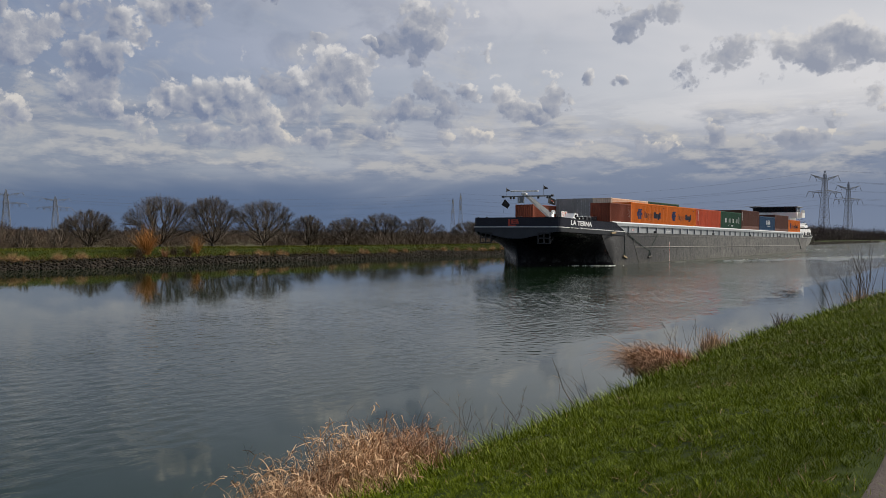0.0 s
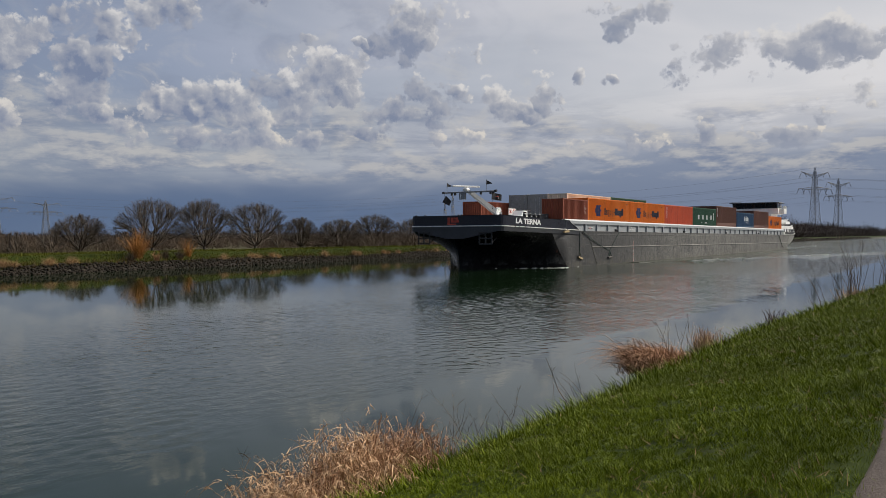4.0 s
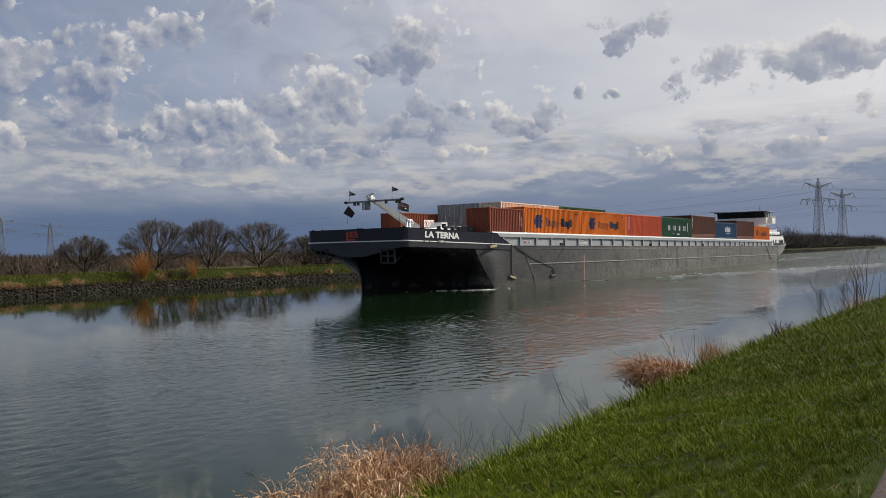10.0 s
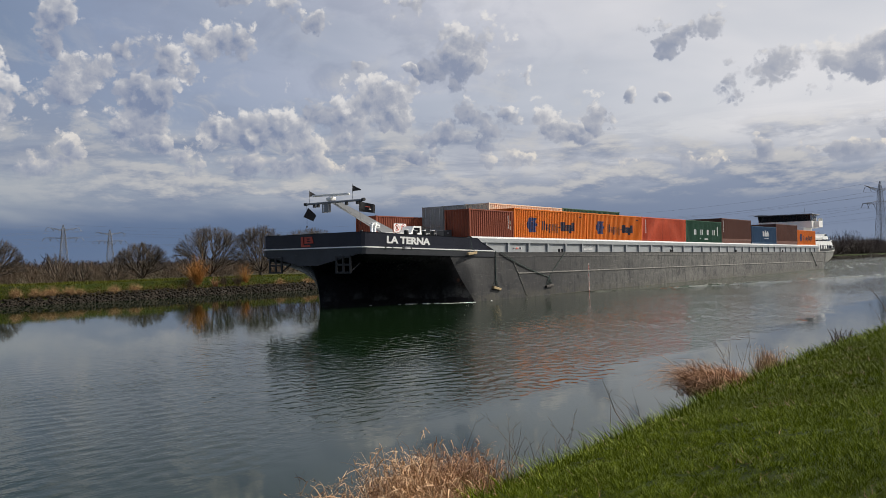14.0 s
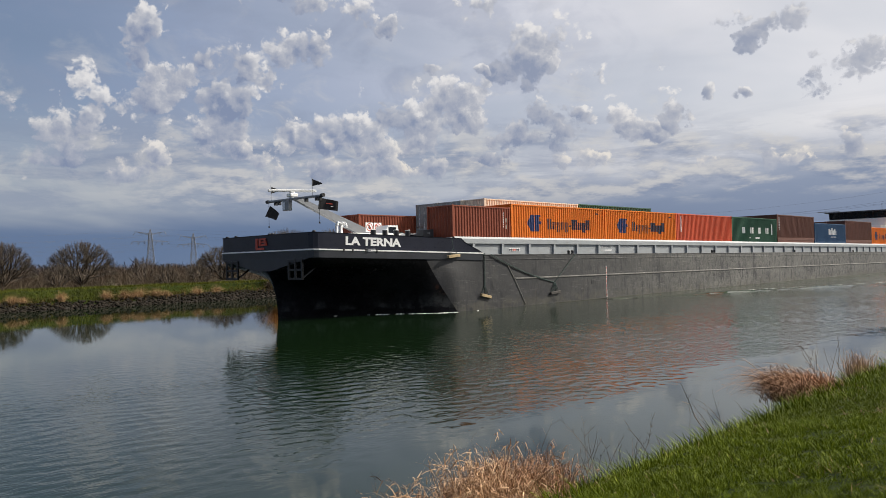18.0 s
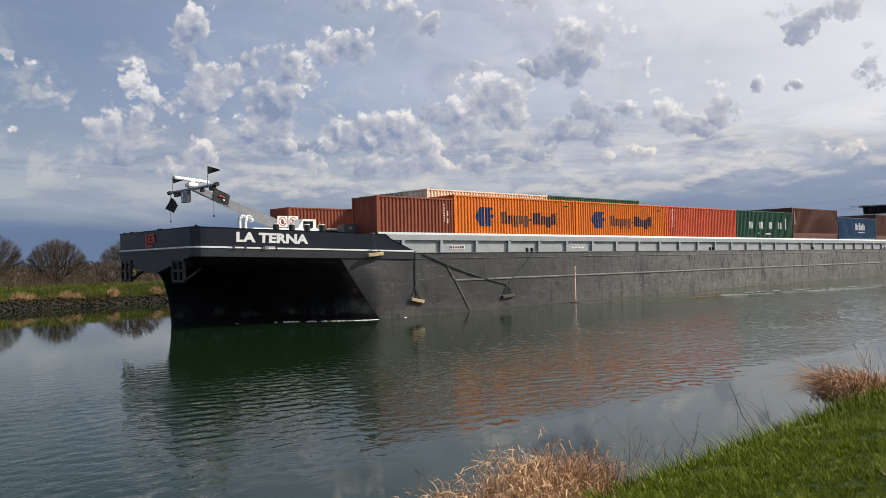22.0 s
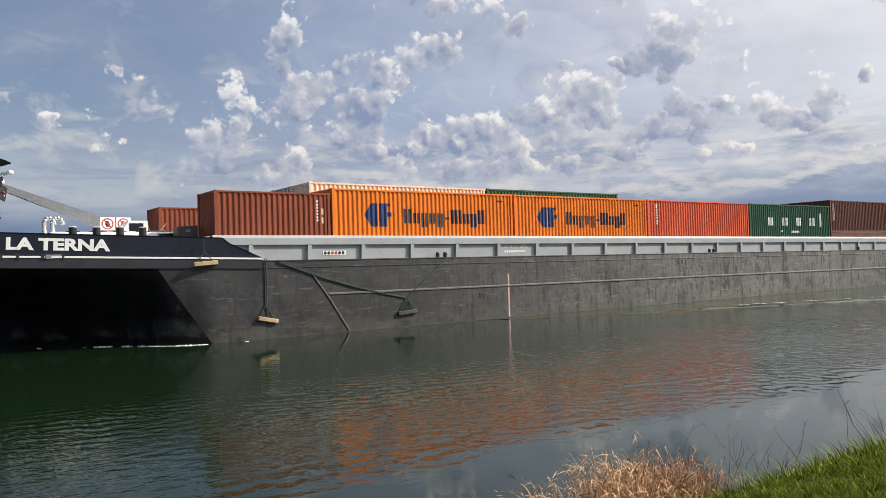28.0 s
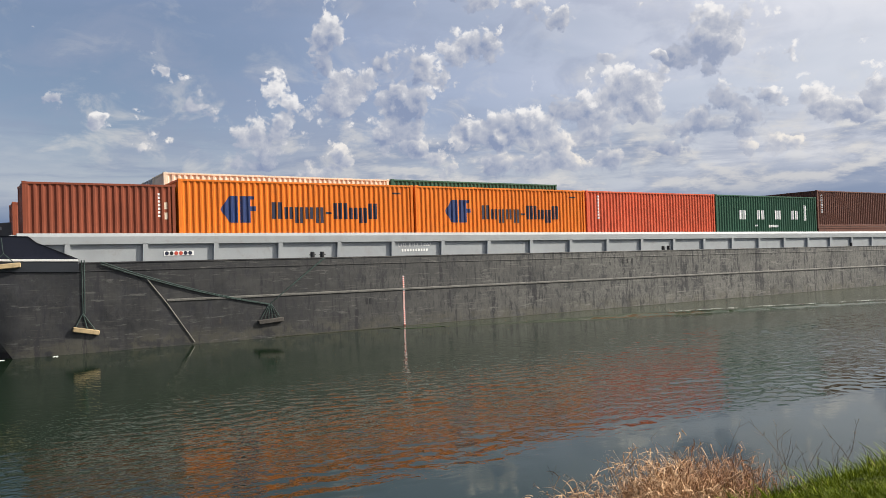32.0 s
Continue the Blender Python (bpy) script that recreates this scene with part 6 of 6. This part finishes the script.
# row of round-headed bare trees behind the far bank
def orchard():
    spots = [(65.1, 6.3, 8.6, 54), (77.8, 9.2, 12.0, 51), (88.4, 9.5, 10.4, 52), (100.3, 9.3, 13.5, 53), (112.5, 6.7, 7.0, 55), (123.9, 6.5, 9.5, 56), (135.9, 7.8, 11.0, 57), (151.0, 7.2, 12.0, 58),
             (172.0, 6.6, 10.0, 59), (23.2, 7.6, 9.0, 60), (32.0, 6.8, 7.5, 67), (42.4, 6.9, 9.0, 68)]
    for x, h, w, seed in spots:
        tree("bare_tree", "round-headed bare winter tree behind the far bank", pose(x, 115, 0.45), dome_tree(seed, h * 1.03, w * 1.16), "bare trees")
    for x, y, h, seed in ((52.5, 100, 4.0, 61), (46.0, 96, 3.6, 62), (34.0, 100, 4.0, 63), (14.0, 98, 6.0, 64), (5.0, 104, 6.0, 65), (56.0, 125, 5.0, 66), (118.0, 128, 6.0, 69), (143.0, 130, 7.0, 70), (162.0, 125, 7.0, 71), (181.0, 120, 6.5, 72)):
        tree("bare_tree", "spindly bare tree behind the far bank", pose(x, y, 0.45), dome_tree(seed, h, h * 1.0, 7, 4, 4), "bare trees")


orchard()


def brush(name, label, n, xr, yr, tall, material, seed, width, zf=0.5, twigs=26, spread=0.55, kind="stuff", even=0.6, tangle=0.05):
    """A thicket: round-headed shrubs of many thin forking twigs, joined."""
    r = np.random.RandomState(seed)
    cx, cy = r.uniform(*xr, n), r.uniform(*yr, n)
    env = np.array([0.80 + even * noise.noise(Vector((a * 0.05, b * 0.02, seed))) for a, b in zip(cx, cy)])
    h = tall * np.clip(env, 0.35, 1.3) * r.uniform(0.75, 1.1, n)
    k = n * twigs
    rep = lambda a: np.repeat(a, twigs)
    hx = rep(h)
    root = np.stack([rep(cx) + r.normal(0, 0.12, k) * hx * 0.3, rep(cy) + r.normal(0, 0.12, k) * hx * 0.3, np.full(k, zf)], 1)
    tilt, az = np.arccos(r.uniform(0.05, 1.0, k)), r.uniform(0, 2 * math.pi, k)
    d = np.stack([np.sin(tilt) * np.cos(az) * spread, np.sin(tilt) * np.sin(az) * spread, 0.25 + 0.75 * np.cos(tilt)], 1)
    tip = root + d * (hx * r.uniform(0.78, 1.0, k))[:, None]
    f = r.uniform(0.05, 0.75, k)[:, None]
    start = root + (tip - root) * f + r.normal(0, tangle, (k, 3)) * hx[:, None]
    start[:, 2] = np.maximum(start[:, 2], zf)
    bend = np.stack([d[:, 0], d[:, 1], -0.3 + 0 * tilt], 1) * hx[:, None] * 0.05
    tagged(new(name, ribbons(start, tip, bend, width * r.uniform(0.5, 1.5, k), material, name, 2, 0.2)), label, "shrubs", kind=kind)


brush("scrub", "brown leafless scrub behind the far bank", 800, (-30, 190), (122, 165), 4.0, SCRUB, 71, 0.045, twigs=70, spread=0.85, tangle=0.09)
brush("scrub", "brown leafless scrub behind the far bank", 330, (-30, 60), (92, 118), 2.5, SCRUB, 72, 0.032, twigs=70, spread=0.8)
brush("hedge", "distant brown hedges across the fields", 900, (-60, 420), (190, 330), 5.5, SCRUB, 73, 0.14, twigs=40, spread=0.8)
brush("hedge", "bare hedge along the canal", 700, (118, 330), (100, 140), 5.0, SCRUB, 74, 0.06, twigs=70, spread=0.85, tangle=0.10)
brush("far_wood", "dark leafless wood along the far canal bank", 1100, (300, 900), (75, 130), 11.0, WOOD_FAR, 75, 0.17, twigs=110, spread=0.85, even=0.7, tangle=0.14)
brush("far_wood", "dark leafless wood on the horizon", 1500, (-300, 1200), (420, 700), 9.0, WOOD_FAR, 76, 0.5, twigs=28, spread=1.1, tangle=0.15)
brush("near_side_wood", "dark leafless wood behind the towpath side", 300, (150, 900), (-160, -60), 8.0, WOOD_FAR, 77, 0.3, twigs=40, spread=0.7)


# orange willows and pale tufts on the far bank
def willow(x, y, h, n, seed, mat=WILLOW, label="orange-stemmed bare willow bush on the far bank", fan=0.55):
    r = np.random.RandomState(seed)
    root = np.stack([x + r.normal(0, 0.14, n), y + r.normal(0, 0.14, n), np.full(n, 0.8)], 1)
    tilt = fan * 1.5 * r.uniform(0, 1, n) ** 0.7
    az = r.uniform(0, 2 * math.pi, n)
    d = np.stack([np.sin(tilt) * np.cos(az), np.sin(tilt) * np.sin(az), np.cos(tilt)], 1)
    hh = h * r.uniform(0.55, 1.0, n) * (1 - 0.18 * tilt)
    t = empty("willow_bush")
    tagged(t, label, "bush", "willow bushes")
    tip = root + d * hh[:, None]
    bend = np.stack([-d[:, 0] * 0.12, -d[:, 1] * 0.12, np.full(n, 0.03)], 1) * hh[:, None]
    # side shoots
    k = r.choice(n, n)
    f = r.uniform(0.35, 0.8, n)[:, None]
    mid = root[k] + (tip[k] - root[k]) * f + bend[k] * 4 * f * (1 - f)
    side = mid + (d[k] + r.normal(0, 0.22, (n, 3))) * (hh[k] * r.uniform(0.15, 0.35, n))[:, None]
    ob = new("growth", ribbons(np.concatenate([root, mid]), np.concatenate([tip, side]), np.concatenate([bend, 0 * bend]), np.concatenate([0.024 * r.uniform(0.6, 1.4, n), np.full(n, 0.014)]), mat, "growth", 3, 0.3))
    tagged(ob, kind="stuff").parent = t


willow(45.4, 69.6, 3.6, 460, 81)
willow(48.4, 69.3, 1.7, 120, 82, SCRUB, "brown bare bush on the far bank")
willow(51.5, 69.7, 2.8, 140, 83, WILLOW, "thin orange-stemmed bush on the far bank")
willow(50.0, 69.1, 1.5, 120, 84, SCRUB, "brown bare bush on the far bank")
willow(44.1, 68.8, 1.3, 150, 85, SCRUB, "low dark bramble on the far bank", 0.7)
willow(47.0, 68.8, 1.2, 120, 86, REED_RED, "low russet bramble on the far bank", 0.7)


def puff(x, y, z, rad, n, seed, mat, label):
    """A round tuft of dry grass: blades rise and arch out on all sides."""
    r = np.random.RandomState(seed)
    tilt, az = np.arccos(r.uniform(0.0, 1.0, n)) * 0.98, r.uniform(0, 2 * math.pi, n)
    d = np.stack([np.sin(tilt) * np.cos(az) * r.uniform(0.8, 1.25), np.sin(tilt) * np.sin(az) * 0.8, np.cos(tilt) * 1.15], 1)
    root = np.stack([x + r.normal(0, 0.10, n), y + r.normal(0, 0.08, n), np.full(n, z)], 1)
    tip = root + d * (rad * r.uniform(0.7, 1.08, n))[:, None]
    bend = np.stack([r.normal(0, 0.05, n), r.normal(0, 0.05, n), 0.05 + 0.25 * np.sin(tilt)], 1) * rad
    t = empty("dry_tuft")
    tagged(t, label, "dry grass", "dry tufts")
    ob = new("foliage", ribbons(root, tip, bend, 0.016 * r.uniform(0.6, 1.4, n), mat, "foliage", 3, 0.3))
    tagged(ob, kind="stuff").parent = t


def far_tufts():
    r = random.Random(91)
    spots = [(8.9, 0.8), (12.8, 0.9), (16.2, 0.9), (19.8, 0.8), (23.6, 0.9), (27.4, 0.9), (29.0, 0.9), (30.4, 1.0), (31.9, 0.9), (35.9, 0.9), (38.1, 0.9), (55.2, 0.8), (59.3, 0.9), (62.4, 0.8), (71.1, 0.9), (76.9, 0.9), (83.0, 0.8)]
    spots += [(87 + 3.8 * k + r.uniform(-1, 1), r.uniform(0.7, 1.0)) for k in range(26)]
    for i, (x, h) in enumerate(spots):
        for k in range(r.choice((1, 1, 2))):
            puff(x + 0.85 * k, FAR_WATER + r.uniform(1.15, 1.45), 0.62, 0.95 * h * (1 - 0.25 * k), 420, 200 + 7 * i + k, TUFT, "pale dry grass tuft on the far bank")
    # rough dry fringe where turf meets stones
    g = np.random.RandomState(92)
    n = 16000
    x = g.uniform(-15, 212, n)
    y = FAR_WATER + 1.35 + 0.35 * g.randn(n)
    dense = np.array([noise.noise(Vector((a * 0.22, 0, 5))) for a in x]) + g.uniform(-0.25, 0.45, n) > 0.05
    x, y = x[dense], y[dense]
    n = len(x)
    root = np.stack([x, y, np.maximum(0.05, far_at(x, y)) - 0.03], 1)
    tip = root + np.stack([g.normal(0, 0.5, n), g.normal(-0.4, 0.4, n), np.ones(n) * 0.8], 1) * g.uniform(0.2, 0.62, n)[:, None]
    tagged(new("bank_fringe", ribbons(root, tip, np.zeros((n, 3)), 0.035, SCRUB_GRASS, "bank_fringe", 2)), "rough brown dead grass above the stones", "dry grass", kind="stuff")


SCRUB_GRASS = island("brown_dead_grass", (0.110, 0.068, 0.028), (0.28, 0.175, 0.075), 0.9, 0.1)
far_tufts()


def pylon():
    """A lattice pylon, 50 m, arms along X."""
    t = empty("pylon")
    tagged(t, "steel lattice electricity pylon", "pylon", "pylons")
    def lattice(name, levels, parent=t, rad=0.115):
        segs = []
        for (z0, w0), (z1, w1) in zip(levels[:-1], levels[1:]):
            c0 = [(sx * w0, sy * w0, z0) for sx, sy in ((-1, -1), (1, -1), (1, 1), (-1, 1))]
            c1 = [(sx * w1, sy * w1, z1) for sx, sy in ((-1, -1), (1, -1), (1, 1), (-1, 1))]
            for k in range(4):
                j = (k + 1) % 4
                segs += [(c0[k], c1[k], rad * 1.4, rad * 1.4), (c0[k], c1[j], rad * 0.8, rad * 0.8), (c0[j], c1[k], rad * 0.8, rad * 0.8), (c1[k], c1[j], rad * 0.8, rad * 0.8)]
        ob = new(name, limbs_mesh(segs, 4, PYLON, name))
        ob.parent = parent
    lattice("tower", [(0, 3.3), (4.6, 3.05), (9, 2.8), (13.2, 2.55), (17, 2.35), (20.6, 2.15), (24, 1.98), (27, 1.83), (29.7, 1.7), (32, 1.6), (34, 1.5), (36, 1.4), (38.2, 1.3), (40.2, 1.18), (42.2, 1.05), (44, 0.92), (45.6, 0.72), (47, 0.55), (49.5, 0.1)])
    def arm(name, z, reach, lift, depth):
        for sg in (-1, 1):
            segs = []
            tip = (sg * reach, 0, z + lift)
            n = 5
            for yy in (-1.1, 1.1):
                lo, hi = Vector((sg * 1.1, yy, z)), Vector((sg * 1.1, yy, z + depth))
                segs += [(tuple(lo), tip, 0.16, 0.12), (tuple(hi), tip, 0.16, 0.12)]
                for k in range(n):
                    segs.append((tuple(lo.lerp(Vector(tip), k / n)), tuple(hi.lerp(Vector(tip), (k + 0.5) / n)), 0.09, 0.09))
            ob = new(name, limbs_mesh(segs, 4, PYLON, name))
            ob.parent = t
    arm("upper_arm", 42.5, 11.5, 4.2, 1.6)
    arm("lower_arm", 34.0, 13.5, 0.6, 2.0)
    for x, z in ((-11.5, 34.5), (11.5, 34.5), (-6.5, 34), (6.5, 34), (-9.5, 45.8), (9.5, 45.8)):
        for dx in (-1.6, 1.6):
            part("insulator", rod((x + dx * 0.9 * (1 if dx * x > 0 else 1), 0, z), (x + dx * 1.9, 0, z - 3.4), 0.20, None, 4), PYLON, t)
    return t


def power_lines():
    first = pylon()
    spots = {"P1": (590, 96.4, 22), "P2": (718, 99.3, 20), "M1": (714, 489, 34), "M2": (796, 557, 34), "L1": (404, 882, -14), "L2": (510, 981, -14)}
    mats = {k: pose(x, y, 0.3, 0, 0, a) for k, (x, y, a) in spots.items()}
    mats["P1"], mats["P2"] = pose(590, 96.4, 0.3, 0, 0, -42), pose(718, 99.3, 0.3, 0, 0, -42)
    first.matrix_basis = mats["P1"]
    for k in ("L1", "L2"):
        mats[k] = mats[k] @ Matrix.Diagonal((1.5, 1.5, 1.0, 1.0))
    for k in ("P2", "M1", "M2", "L1", "L2"):
        copy_thing(first, mats[k])
    mats["N1"], mats["N2"] = pose(700, -330, 0.3, 0, 0, -70), pose(830, -330, 0.3, 0, 0, -70)
    mats["K1"], mats["K2"] = pose(-40, 1150, 0.3, 0, 0, -20), pose(40, 1290, 0.3, 0, 0, -20)
    def span_wires(a, b):
        for x, z in ((-10, 42), (10, 42), (-12, 31), (12, 31), (0, 49.5)):
            p, q = mats[a] @ Vector((x, 0, z)), mats[b] @ Vector((x, 0, z))
            n, drop = 14, 9.0
            pts = [p.lerp(q, i / n) - Vector((0, 0, 4 * drop * (i / n) * (1 - i / n))) for i in range(n + 1)]
            flat = (q - p).to_2d().normalized() * 0.05
            rings = [[(u.x, u.y, u.z + 0.055), (u.x - flat.y, u.y + flat.x, u.z - 0.03), (u.x + flat.y, u.y - flat.x, u.z - 0.03)] for u in pts]
            w = part("power_line", skin(rings), PYLON)
            tagged(w, "thin high-voltage wire between pylons", "cable", "power lines")
    for a, b in (("N1", "P1"), ("P1", "M1"), ("M1", "L1"), ("L1", "K1"), ("N2", "P2"), ("P2", "M2"), ("M2", "L2"), ("L2", "K2")):
        span_wires(a, b)


power_lines()


# ---- what moves: the barge with its load, the radar, the flags ----
def motions():
    times = [4.0 * k for k in range(9)]
    walk(ship, [(t, pose(run(t), BERTH_Y, 0)) for t in times])
    for thing, m in cargo:
        walk(thing, [(t, pose(run(t), BERTH_Y, 0) @ m) for t in times])
    walk(scanner, [(0.5 * k, pose(-14.25, 6.45, 8.07, 0, 0, 90 + 57 - 167.0 * (0.5 * k - 18.6))) for k in range(65)])
    swing = {2: [(0, 0), (12, 5), (20, -25), (22, -40), (25, -60), (32, -60)], 3: [(0, -12), (8, -8), (18, -20), (20, -12), (23, 40), (25, 74), (28, 84), (32, 88)]}
    for i, (flag, m) in enumerate(flags):
        if i in swing:
            keys = swing[i]
            turn = lambda t: float(np.interp(t, [a for a, _ in keys], [b for _, b in keys]))
            walk(flag, [(k * 1.0, m @ pose(0, 0, 0, 0, 5 * math.sin(1.9 * k + i), turn(k) + 8 * math.sin(1.3 * k + 2.1 * i))) for k in range(33)])
            continue
        walk(flag, [(k * 1.0, m @ pose(0, 0, 0, 0, 5 * math.sin(1.9 * k + i), 14 * math.sin(1.3 * k + 2.1 * i))) for k in range(33)])


motions()
